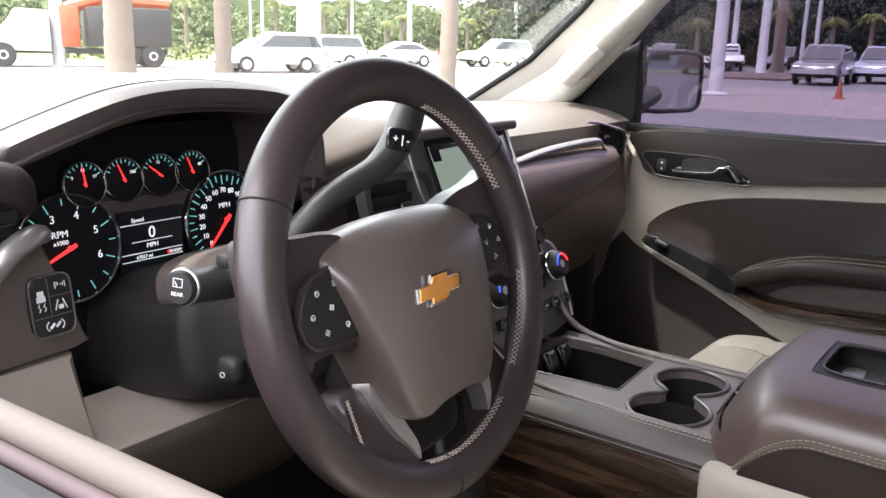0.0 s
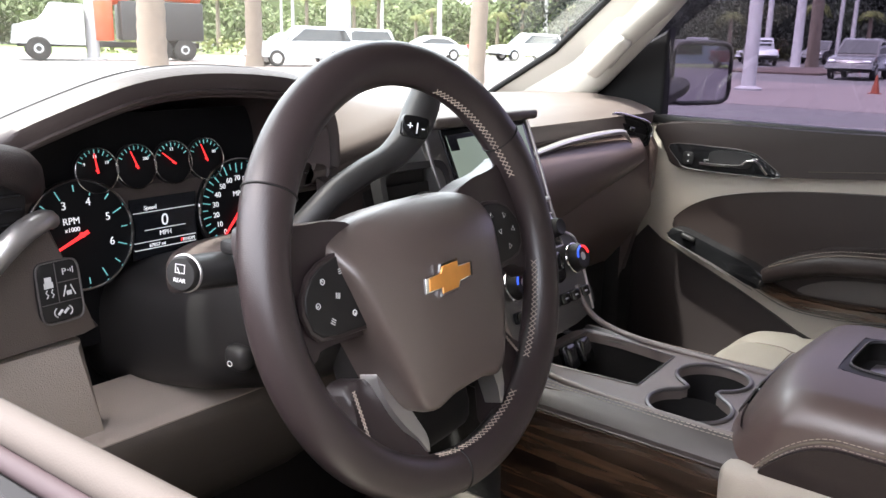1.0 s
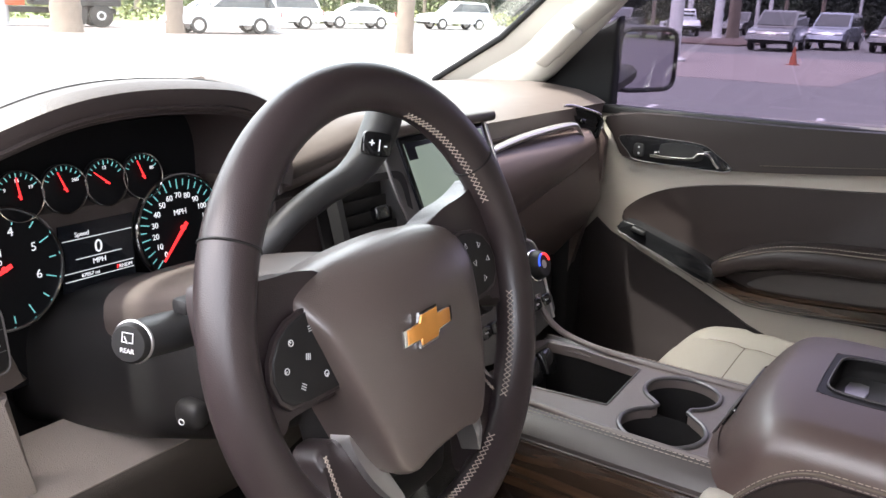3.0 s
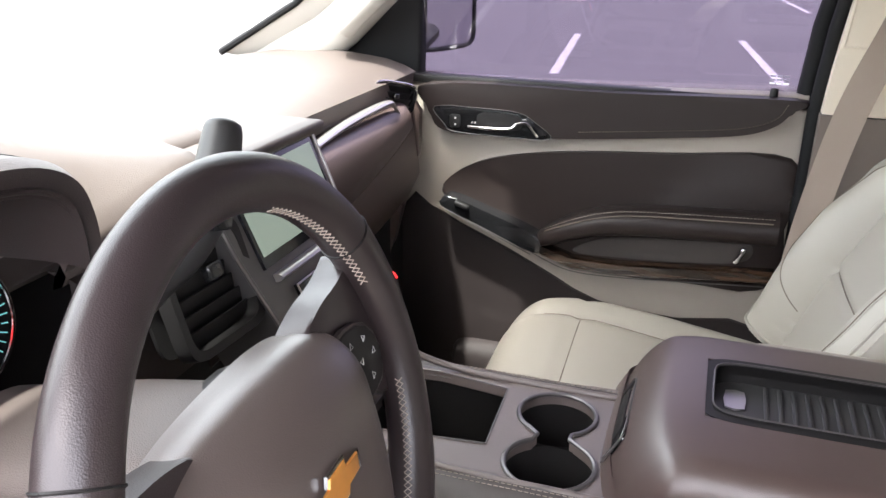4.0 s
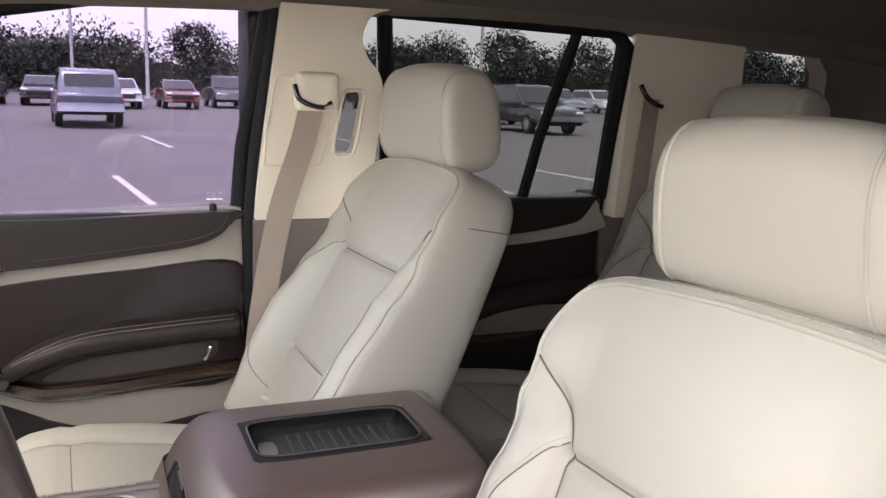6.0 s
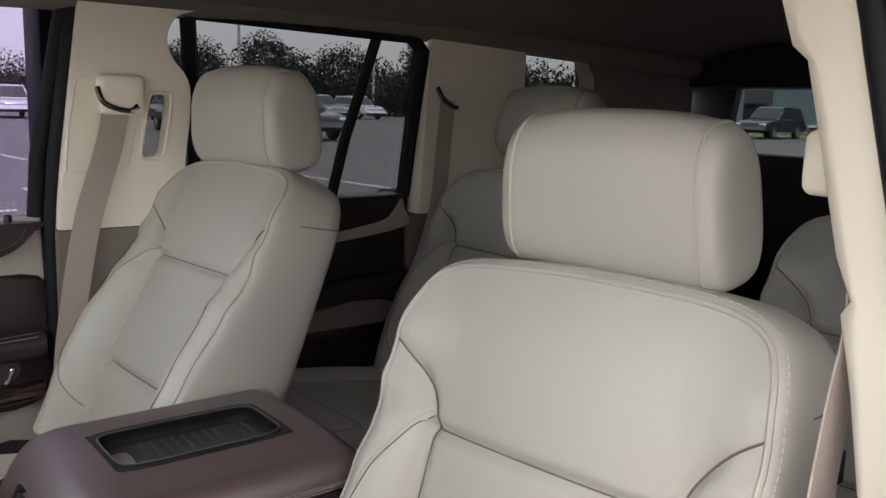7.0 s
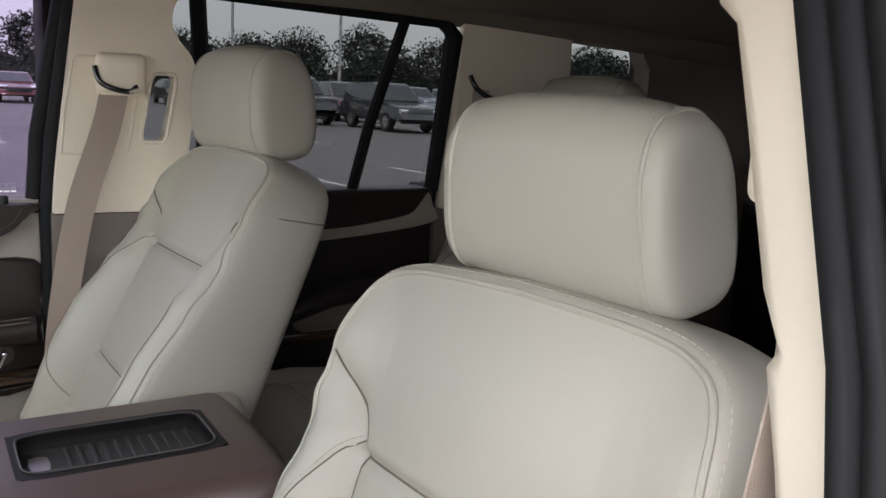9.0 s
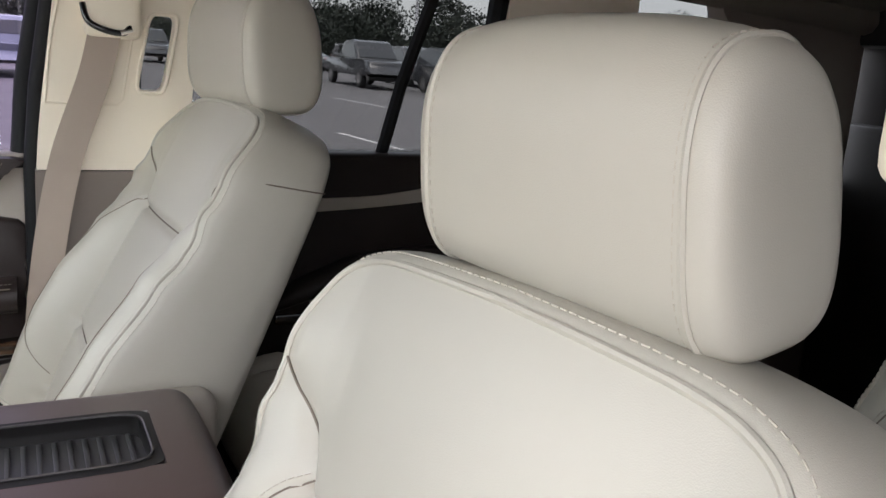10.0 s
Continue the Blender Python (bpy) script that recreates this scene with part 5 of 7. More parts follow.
# driver's hood over the instruments
arch = spline([(-0.640, 1.335, 0), (-0.605, 1.362, 0), (-0.555, 1.386, 0), (-0.500, 1.404, 0), (-0.44, 1.411, 0), (-0.37, 1.409, 0), (-0.315, 1.401, 0), (-0.280, 1.382, 0), (-0.266, 1.350, 0), (-0.264, 1.310, 0)], 5)
rings = []
for y, lift, inn in ((0.268, -0.010, 0.012), (0.260, -0.004, 0.004), (0.259, 0.0, 0.0), (0.268, 0.004, -0.002), (0.30, 0.004, -0.002), (0.36, 0.0, 0.002), (0.44, -0.014, 0.010), (0.54, -0.042, 0.03)):
    outer, inner = [], []
    for k, p in enumerate(arch):
        d_ = (arch[min(k + 1, len(arch) - 1)] - arch[max(k - 1, 0)]).normalized()
        nrm = Vector((d_.y, -d_.x))
        back = 0.048 * max(0, (-0.50 - p.x) / 0.14) ** 2
        a = Vector((p.x, p.y)) + nrm * inn
        b = Vector((p.x, p.y)) + nrm * (0.015 - inn * 0.4)
        outer.append(Vector((a.x, y + back, a.y + lift)))
        inner.append(Vector((b.x, y + back, b.y + lift)))
    rings.append(outer + inner[::-1])
HOOD = material("hood_plastic", (0.040, 0.030, 0.029), rough=0.42, grain=0.3, grain_size=1100, vary=0.1, spec=0.6)
part("instrument_hood", loft(rings), HOOD, dash, "brown padded hood over the instruments", 60)

seam = [Vector((p.x, 0.290 + 0.048 * max(0, (-0.50 - p.x) / 0.14) ** 2, p.y + 0.0058)) for p in arch[:-12]]
part("hood_seam", tube(seam, 0.0012, 6), RUBBER, dash, "dark seam along the hood")

# instrument cluster
cl = thing("instrument_cluster", "black instrument cluster with white and teal dials and red needles", "instrument cluster", (-0.42, 0.40, 1.20))
part("cluster_panel", box((-0.60, 0.385, 1.14), (-0.272, 0.40, 1.368)), DIAL, cl)


def dial(name, x, z, r, a0, a1, marks, needle, chrome=True, numbers=(), size=0.20):
    m = basis((x, 0.372 + 0.10 * (z - 1.28), z), (1, 0, 0), (0, 0.12, 0.99))
    d = part(name, lathe([(r, 0.0), (r, 0.003), (r * 0.93, 0.004), (0, 0.004)], 40, m), DIAL, cl)
    part("dial_ring", moved(ring_tube(r * 0.98, r * 0.035, 48, 8), m @ pose(0, 0, 0.006)), CHROME if chrome else GUNMETAL, d, "chrome dial ring")
    tick = []
    for k in range(marks + 1):
        a = radians(a0 + (a1 - a0) * k / marks)
        tick.append(moved(box((r * (0.78 if k % 2 else 0.72), -max(0.00038, r * 0.009), 0.0042), (r * 0.90, max(0.00038, r * 0.009), 0.0048)), m @ pose(0, 0, 0, 0, 0, math.degrees(a))))
    part("dial_ticks", joined(*tick), TEAL_MARK, d, "teal scale marks")
    part("needle", joined(slab([(-r * 0.12, -r * 0.035), (r * 0.74, -r * 0.014), (r * 0.74, r * 0.014), (-r * 0.12, r * 0.035)], 0.0012, m @ pose(0, 0, 0.0065, 0, 0, needle)), lathe([(r * 0.05, 0), (r * 0.04, 0.003), (0, 0.003)], 16, m @ pose(0, 0, 0.005))), RED_MARK, d, "red needle")
    for k, txt in numbers:
        a = radians(a0 + (a1 - a0) * k / marks)
        letters(txt, r * size, m @ pose(r * 0.60 * math.cos(a), r * 0.60 * math.sin(a), 0.0045), WHITE_MARK, d)
    return d, m


d, m = dial("tachometer", -0.500, 1.258, 0.053, 250, -110, 16, 203, True, [(2 * k, str(k)) for k in range(9) if k in (3, 4, 5, 6)])
letters("RPM", 0.009, m @ pose(-0.008, 0.014, 0.0045), WHITE_MARK, d)
letters("x1000", 0.006, m @ pose(-0.008, 0.006, 0.0045), WHITE_MARK, d)
d, m = dial("speedometer", -0.314, 1.258, 0.055, 225, -45, 28, 226, True, [(2 * k, str(10 * k)) for k in range(13)], 0.145)
letters("MPH", 0.008, m @ pose(0, 0.016, 0.0045), WHITE_MARK, d)
for k, (gx, nd) in enumerate(((-0.477, 95), (-0.435, 110), (-0.393, 140), (-0.353, 110))):
    dial("small_gauge", gx, 1.316, 0.0222, 150, 30, 8, nd, True, ([(0, "9"), (4, "14"), (8, "19")], [(8, "260")], [(4, "12")], [(8, "80")])[k])
info = part("info_screen", slab([(-0.447, 1.222), (-0.370, 1.222), (-0.370, 1.284), (-0.447, 1.284)], 0.002, basis((0, 0.370, 0), (1, 0, 0), (0, 0, 1))), SCREEN_DARK, cl, "dark information screen")
im = basis((-0.4085, 0.3675, 1.256), (1, 0, 0), (0, 0, 1))
letters("0", 0.017, im @ pose(0, 0.003, 0), WHITE_MARK, info)
letters("MPH", 0.007, im @ pose(0, -0.010, 0), WHITE_MARK, info)
letters("Speed", 0.006, im @ pose(-0.016, 0.018, 0), WHITE_MARK, info)
letters("67057 mi", 0.005, im @ pose(-0.010, -0.0212, 0), WHITE_MARK, info)
letters("P", 0.0055, im @ pose(0.019, -0.0212, 0), RED_MARK, info)
letters("RNDM", 0.005, im @ pose(0.0275, -0.0212, 0), WHITE_MARK, info)
for zz, w in ((0.0135, 0.036), (-0.005, 0.024), (-0.017, 0.036), (-0.0245, 0.036)):
    part("screen_line", box((-0.4085 - w, 0.3670, 1.256 + zz), (-0.4085 + w, 0.3676, 1.2566 + zz)), WHITE_MARK, info)

# left end: vent, silver blade, switch block, knee panels
left = thing("dash_end_panel", "brown dash end with round vent, silver blade and black switches", "dashboard panel", (-0.62, 0.27, 1.2))
EM = basis((0, 0.268, 0), (1, 0, 0), (0, 0, 1))
part("end_block", slab(spline([(-0.72, 1.195, 0), (-0.556, 1.198, 0), (-0.553, 1.215, 0), (-0.578, 1.293, 0), (-0.60, 1.299, 0), (-0.66, 1.25, 0), (-0.72, 1.20, 0)], 2, True), 0.02, EM @ pose(0, 0, -0.02), 0.004), DASH, left)
part("silver_blade", tube(spline([(-0.700, 0.245, 1.205), (-0.652, 0.248, 1.258), (-0.615, 0.250, 1.292), (-0.588, 0.258, 1.302), (-0.575, 0.268, 1.298)], 6), [0.006 + 0.004 * math.sin(math.pi * k / 24) for k in range(25)], 10), SATIN, left, "satin silver blade")
part("left_vent", slab(oval(0.062, 0.026, 24, -0.655, 1.318, 3.0), 0.03, EM @ pose(0, 0, -0.03), 0.004), BLACK, left, "black vent")
for k in range(4):
    part("vent_slat", box((-0.71, 0.262, 1.300 + 0.011 * k), (-0.60, 0.270, 1.3025 + 0.011 * k), 0.001), PIANO, left)
part("vent_brow", tube(spline([(-0.73, 0.25, 1.352), (-0.66, 0.25, 1.355), (-0.605, 0.262, 1.345), (-0.585, 0.29, 1.325)], 6), 0.016, 12), COCOA, left)
swb = part("switch_block", moved(slab(oval(0.0175, 0.025, 24, 0, 0, 6), 0.006, None, 0.002), basis((-0.577, 0.268, 1.2415), (1, 0.0, 0.02), (0.02, 0.1, 1))), BLACK, left, "black switch block")
SW = basis((-0.577, 0.2615, 1.2415), (1, 0.0, 0.02), (0.02, 0.1, 1))
part("switch_gap", moved(joined(box((-0.0022, -0.0085, 0), (-0.0016, 0.0235, 0.0004)), box((-0.016, -0.0090, 0), (0.016, -0.0084, 0.0004)), box((-0.0016, 0.0072, 0), (0.016, 0.0078, 0.0004))), SW), GUNMETAL, swb)
part("traction_icon", moved(joined(box((-0.0115, 0.009, 0), (-0.0062, 0.0135, 0.0006)), box((-0.0125, 0.0045, 0), (-0.0052, 0.009, 0.0006)), tube([(-0.0115, -0.0035, 0.0004), (-0.0100, -0.0010, 0.0004), (-0.0118, 0.0010, 0.0004), (-0.0105, 0.0032, 0.0004)], 0.0005, 5), tube([(-0.0070, -0.0035, 0.0004), (-0.0055, -0.0010, 0.0004), (-0.0073, 0.0010, 0.0004), (-0.0060, 0.0032, 0.0004)], 0.0005, 5)), SW), ICON, swb)
letters("P", 0.0075, SW @ pose(0.0050, 0.0155, 0.0006), ICON, swb)
part("parking_icon", moved(joined(*[box((0.0086 + 0.0018 * k, 0.0155 - 0.0010 * k, 0), (0.0092 + 0.0018 * k, 0.0165 + 0.0010 * k, 0.0006)) for k in range(3)]), SW), ICON, swb)
part("lane_icon", moved(joined(tube([(0.0020, -0.0045, 0.0004), (0.0050, 0.0040, 0.0004)], 0.0005, 5), tube([(0.0120, -0.0045, 0.0004), (0.0090, 0.0040, 0.0004)], 0.0005, 5), box((0.0050, -0.0040, 0), (0.0090, -0.0005, 0.0006))), SW), ICON, swb)
arc = [(0.0075 * math.cos(t), 0.0052 * math.sin(t) - 0.0165, 0.0004) for t in np.linspace(-0.8, 0.8, 9)]
part("pedal_icon", moved(joined(tube(arc, 0.0005, 5), tube([(-x, y, z) for x, y, z in arc], 0.0005, 5), tube([(-0.0045, -0.0185, 0.0004), (-0.0005, -0.0150, 0.0004)], 0.0011, 5), tube([(0.0005, -0.0180, 0.0004), (0.0045, -0.0145, 0.0004)], 0.0011, 5)), SW), ICON, swb)
part("switch_rim", tube([basis((-0.577, 0.2618, 1.2415), (1, 0.0, 0.02), (0.02, 0.1, 1)) @ Vector((a, b, 0)) for a, b in oval(0.0178, 0.0253, 28, 0, 0, 6) + [(0.0178, 0.0)]], 0.0008, 6), GUNMETAL, swb)
part("knee_panel", slab([(-0.74, 1.190), (-0.556, 1.192), (-0.544, 1.105), (-0.542, 1.08), (-0.74, 1.06)], 0.02, EM @ pose(0, 0, -0.024), 0.006), KNEE_PALE, left, "taupe beige knee panel")
shelf = [[(x, 0.350, 1.113), (x, 0.300, 1.108), (x, 0.272, 1.104), (x, 0.260, 1.101), (x, 0.2555, 1.0975)] for x in np.linspace(-0.74, -0.26, 12)]
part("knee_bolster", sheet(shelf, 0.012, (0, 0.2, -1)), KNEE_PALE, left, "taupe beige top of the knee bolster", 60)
# the shade below the crease is put into a darker plastic colour
under = [[(x, 0.2560, 1.0970), (x, 0.2545, 1.091), (x, 0.260, 1.074), (x, 0.30, 1.005), (x, 0.36, 0.94), (x, 0.43, 0.88)] for x in np.linspace(-0.74, -0.20, 12)]
part("bolster_underside", sheet(under, 0.02, (0, 1, 0.2)), KNEE, left, "taupe underside of the bolster, shade put into its colour", 60)

# centre stack
stack = thing("centre_stack", "silver framed centre stack with touch screen, vents and knobs", "centre stack", (0, 0.24, 1.07))
SM = basis((0.0, 0.262, 1.345), (1, 0, 0), (0, 0.36, 0.93))     # y runs up the face


def on_stack(x, down, out=0.0):
    return SM @ Vector((x, -down, out))


face = spline([(-0.112, 0.0, 0), (0.086, 0.0, 0), (0.091, -0.012, 0), (0.092, -0.135, 0), (0.100, -0.160, 0), (0.130, -0.185, 0), (0.136, -0.225, 0), (0.128, -0.288, 0), (-0.080, -0.288, 0), (-0.090, -0.20, 0), (-0.104, -0.150, 0), (-0.136, -0.034, 0), (-0.128, -0.012, 0)], 4, True)
part("stack_body", slab([(p.x, p.y) for p in face], 0.09, SM @ pose(0, 0, -0.09), 0.006, 3), STACK_SILVER, stack, "satin grey stack face")
part("stack_edge", tube(spline([on_stack(-0.128, 0.012, 0.001), on_stack(-0.127, 0.07, 0.002), on_stack(-0.106, 0.148, 0.002), on_stack(-0.092, 0.20, 0.002), on_stack(-0.082, 0.285, 0.0)], 6), 0.0026, 10), STACK_SILVER, stack)
part("stack_edge", tube(spline([on_stack(0.091, 0.0, 0.002), on_stack(0.092, 0.07, 0.004), on_stack(0.092, 0.135, 0.004), on_stack(0.102, 0.165, 0.003), on_stack(0.132, 0.19, 0.003), on_stack(0.134, 0.285, 0.0)], 6), 0.0022, 10), SATIN, stack, "satin silver edge")
part("screen_ledge", tube([on_stack(-0.078, 0.121, 0.002), on_stack(0.02, 0.121, 0.004), on_stack(0.086, 0.119, 0.002)], 0.0085, 12, 0.5), SATIN, stack, "satin ledge below the screen")
rp = [on_stack(a, -b, 0.005) for a, b in ((-0.052, -0.139), (0.088, -0.139), (0.094, -0.186), (-0.046, -0.186), (-0.052, -0.139))]
part("panel_edge", tube(rp, 0.0011, 6), SATIN, stack, "satin panel edge")
part("screen_brow", box((-0.118, 0.246, 1.341), (0.104, 0.36, 1.354), 0.005, 3), DASH, stack, "brown brow over the screen")
part("screen_glass", slab([(-0.100, -0.008), (0.080, -0.006), (0.084, -0.106), (-0.090, -0.108)], 0.004, SM, 0.001), SCREEN_DARK, stack, "dark touch screen glass")
scr = part("screen_image", slab([(-0.094, -0.016), (0.074, -0.014), (0.078, -0.095), (-0.087, -0.096)], 0.0005, SM @ pose(0, 0, 0.0045)), SCREEN, stack, "pale green lit screen")
part("screen_icon", slab([(-0.094, -0.016), (-0.020, -0.0155), (-0.020, -0.020), (-0.075, -0.022), (-0.074, -0.036), (-0.091, -0.036)], 0.0004, SM @ pose(0, 0, 0.0052)), SCREEN_DARK, scr)
part("screen_icon", slab(oval(0.004, 0.005, 10, 0.03, -0.06), 0.0004, SM @ pose(0, 0, 0.0052)), ICON, scr)
part("radio_panel", slab([(-0.052, -0.139), (0.088, -0.139), (0.094, -0.186), (-0.046, -0.186)], 0.005, SM, 0.002), PIANO, stack, "gloss black radio panel")


def knob(name, x, down, r, label, ringed=False):
    k = part(name, lathe([(r, 0.0), (r * 0.98, 0.010), (r * 0.86, 0.016), (r * 0.80, 0.0165), (r * 0.6, 0.0155), (0, 0.0155)], 30, SM @ pose(x, -down, 0.004)), BLACK, stack, label)
    part("knob_ring", moved(ring_tube(r * 1.04, 0.0016, 32, 8), SM @ pose(x, -down, 0.006)), CHROME, k, "chrome ring")
    if ringed:
        for a0, mt in ((100, BLUE_MARK), (10, RED_MARK)):
            pts = [SM @ pose(x, -down, 0.0207) @ Vector((r * 0.72 * math.cos(radians(a)), r * 0.72 * math.sin(radians(a)), 0)) for a in np.linspace(a0, a0 + 80, 9)]
            part("knob_arc", tube(pts, 0.0016, 6), mt, k)
        part("knob_icon", slab(oval(r * 0.3, r * 0.3, 8), 0.0005, SM @ pose(x, -down, 0.0197)), ICON, k)
    return k


knob("volume_knob", -0.024, 0.162, 0.0155, "black volume knob")
knob("tune_knob", 0.078, 0.160, 0.013, "black tuning knob")
for k in range(5):
    for j in range(2):
        part("radio_button", slab(oval(0.0075, 0.006, 12, 0.004 + 0.0135 * k, -0.153 - 0.017 * j, 5), 0.0072, SM, 0.001), BLACK, stack)
knob("climate_knob", -0.038, 0.214, 0.0195, "black climate knob with red and blue arc", True)
knob("climate_knob", 0.113, 0.208, 0.0195, "black climate knob with red and blue arc", True)
part("climate_panel", slab(oval(0.048, 0.022, 20, 0.037, -0.212, 6), 0.005, SM, 0.002), PIANO, stack, "gloss black climate panel")
part("climate_display", slab([(0.007, -0.198), (0.067, -0.198), (0.067, -0.211), (0.007, -0.211)], 0.0056, SM), SCREEN_DARK, stack)
for k in range(4):
    part("climate_button", slab(oval(0.009, 0.0055, 12, 0.006 + 0.021 * k, -0.223, 5), 0.0075, SM, 0.001), BLACK, stack)
for k in range(7):
    part("toggle_button", slab(oval(0.0115, 0.0075, 12, -0.040 + 0.026 * k, -0.256, 6), 0.008, SM, 0.0015), PIANO, stack)
    part("toggle_icon", slab(oval(0.004, 0.0012, 6, -0.040 + 0.026 * k, -0.256, 3), 0.0085, SM), ICON, stack)
# vents beside the screen
for cx, w in ((-0.160, 0.050),):
    vm = basis((cx, 0.240, 1.252), (1, -0.05, 0), (0, 0.30, 0.95))
    v = part("centre_vent", frame_slab(oval(w + 0.008, 0.054, 32, 0, 0, 7), [oval(w, 0.046, 32, 0, 0, 7)], 0.016, vm @ pose(0, 0, -0.006)), BLACK, stack, "black centre vent")
    part("vent_well", slab(oval(w + 0.004, 0.05, 24, 0, 0, 7), 0.004, vm @ pose(0, 0, -0.03)), BLACK, v)
    for k in range(6):
        part("vent_slat", moved(box((-w, -0.009, -0.0012), (w, 0.009, 0.0012), 0.001), vm @ pose(0, -0.038 + 0.0152 * k, -0.006, 22)), BLACK, v)
    part("vent_tab", moved(softbox((0.022, 0.016, 0.012), 0.004, 5), vm @ pose(0.012, 0.012, 0.002)), PIANO, v)
def brow_row(x):
    """Brow that rises from the hood's foot to the top of the stack."""
    k = max(0.0, min(1.0, (x + 0.275) / 0.155))
    e = k * k * (3 - 2 * k)
    z, y = 1.316 + 0.034 * e, 0.285 - 0.030 * e + 0.055 * max(0.0, min(1.0, (x + 0.118) / 0.02))
    crest = 1.384 - 0.23 * (x + 0.172)
    return [(x, 0.57, 1.332), (x, 0.48, 1.343 + 0.3 * (crest - 1.338)), (x, 0.42, crest - 0.008), (x, 0.37, crest), (x, y + 0.050, z + 0.68 * (crest - z)), (x, y + 0.018, z + 0.016), (x, y + 0.003, z + 0.006), (x, y - 0.001, z - 0.004), (x, y + 0.004, z - 0.013), (x, y + 0.014, z - 0.017)]


part("centre_brow", sheet([brow_row(x) for x in np.linspace(-0.275, -0.03, 20)], 0.012, (0, 0.3, -1)), DASH, stack, "brown brow over the centre vent", 60)
part("vent_housing", sheet([[(x, 0.30, 1.30), (x, 0.278, 1.292), (x, 0.272, 1.20), (x, 0.285, 1.15), (x, 0.33, 1.13)] for x in np.linspace(-0.27, -0.12, 6)], 0.012, (0, 1, 0)), COCOA, stack, "brown panel round the centre vent", 60)

# ---- pillar at the windshield, passenger side, with its grab handle ----
ap = tagged(thing("trim_windshield_right", "light beige windshield pillar trim with a grab handle", "trim", (0.75, 0.6, 1.33)), kind="structure")
secs = []
for (x, y, z), w in (((0.765, 0.68, 1.305), 0.072), ((0.755, 0.54, 1.40), 0.064), ((0.735, 0.42, 1.50), 0.056), ((0.712, 0.29, 1.62), 0.046), ((0.695, 0.21, 1.70), 0.048)):
    secs.append([Vector((x + 0.55 * a, y - 0.5 * a + 0.55 * b, z + 0.8 * b + 0.1 * a)) for a, b in oval(w * 0.8, w, 20, 0, 0, 2.6)])
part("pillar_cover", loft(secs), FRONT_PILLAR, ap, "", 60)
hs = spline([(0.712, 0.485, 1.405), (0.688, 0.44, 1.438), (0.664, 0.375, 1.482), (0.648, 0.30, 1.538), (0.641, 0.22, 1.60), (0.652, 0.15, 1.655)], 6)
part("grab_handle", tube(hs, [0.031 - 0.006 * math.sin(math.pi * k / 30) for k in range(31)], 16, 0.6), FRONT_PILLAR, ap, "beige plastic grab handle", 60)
FT = basis((0.686, 0.458, 1.432), (-0.10, -0.745, 0.66), (0.55, 0.35, 0.60))
part("handle_foot", moved(softbox((0.115, 0.076, 0.036), 0.013, 10), FT), FRONT_PILLAR, ap)
part("foot_cover", moved(softbox((0.062, 0.040, 0.006), 0.0025, 8), FT @ pose(-0.012, 0, -0.0165)), FRONT_PILLAR, ap)
rim_line = [(0.712, 0.765, 1.325), (0.715, 0.60, 1.423), (0.695, 0.468, 1.528), (0.655, 0.29, 1.70)]
mid_line = [(0.742, 0.705, 1.312), (0.725, 0.555, 1.405), (0.705, 0.432, 1.505), (0.668, 0.255, 1.69)]
end_line = [(0.775, 0.66, 1.30), (0.760, 0.52, 1.39), (0.742, 0.40, 1.49), (0.70, 0.22, 1.68)]
part("pillar_flange", sheet(list(zip(rim_line, mid_line, end_line)), 0.010, (0.5, 0.5, 0.5)), FRONT_PILLAR, ap)
part("pillar_seal", tube([(0.712, 0.765, 1.325), (0.715, 0.60, 1.423), (0.695, 0.468, 1.528), (0.655, 0.29, 1.70)], 0.007, 8), RUBBER, ap)
al = tagged(thing("trim_windshield_left", "light beige windshield pillar trim on the driver's side", "trim", (-0.75, 0.6, 1.33)), kind="structure")
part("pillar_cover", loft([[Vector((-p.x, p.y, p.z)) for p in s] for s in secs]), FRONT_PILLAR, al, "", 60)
# ---- belts, pillar fittings ----
def belt(name, label, pts, half, group="belts"):
    """A flat webbing strap hung through a guide."""
    t = thing(name, label, "seat belt", pts[-1], group)
    P = spline(pts, 8)
    rows = []
    for i, p in enumerate(P):
        d = (P[min(i + 1, len(P) - 1)] - P[max(i - 1, 0)]).normalized()
        side = Vector((0, 1, 0)) - d * d.y
        side.normalize()
        rows.append([p - side * half, p - side * half * 0.3, p + side * half * 0.3, p + side * half])
    part("webbing", sheet(rows, 0.0016, (-1 if pts[0][0] > 0 else 1, 0, 0)), WEBBING, t)
    return t


pb = belt("seat_belt", "tan seat belt hanging from the pillar guide", [(0.694, -0.440, 1.525), (0.690, -0.420, 1.44), (0.682, -0.378, 1.317), (0.684, -0.352, 1.19), (0.700, -0.335, 1.05), (0.710, -0.33, 0.92)], 0.024)
part("guide_cover", moved(softbox((0.03, 0.085, 0.075), 0.012, 8), pose(0.700, -0.449, 1.537)), PILLAR, pb, "beige guide cover")
part("belt_guide", tube(spline([(0.692, -0.405, 1.550), (0.684, -0.412, 1.524), (0.680, -0.435, 1.512), (0.682, -0.462, 1.509), (0.690, -0.474, 1.520)], 6), 0.005, 10), PIANO, pb, "black belt guide")
part("guide_glint", tube([(0.6785, -0.458, 1.508), (0.682, -0.476, 1.514)], 0.0035, 8), CHROME, pb)
part("belt_tongue", moved(softbox((0.02, 0.05, 0.035), 0.007, 6), pose(0.700, -0.345, 0.93)), BEIGE, pb, "pale belt tongue")
part("belt_buckle", moved(softbox((0.03, 0.035, 0.05), 0.008, 6), pose(0.705, -0.335, 0.895)), BEIGE, pb, "pale buckle")

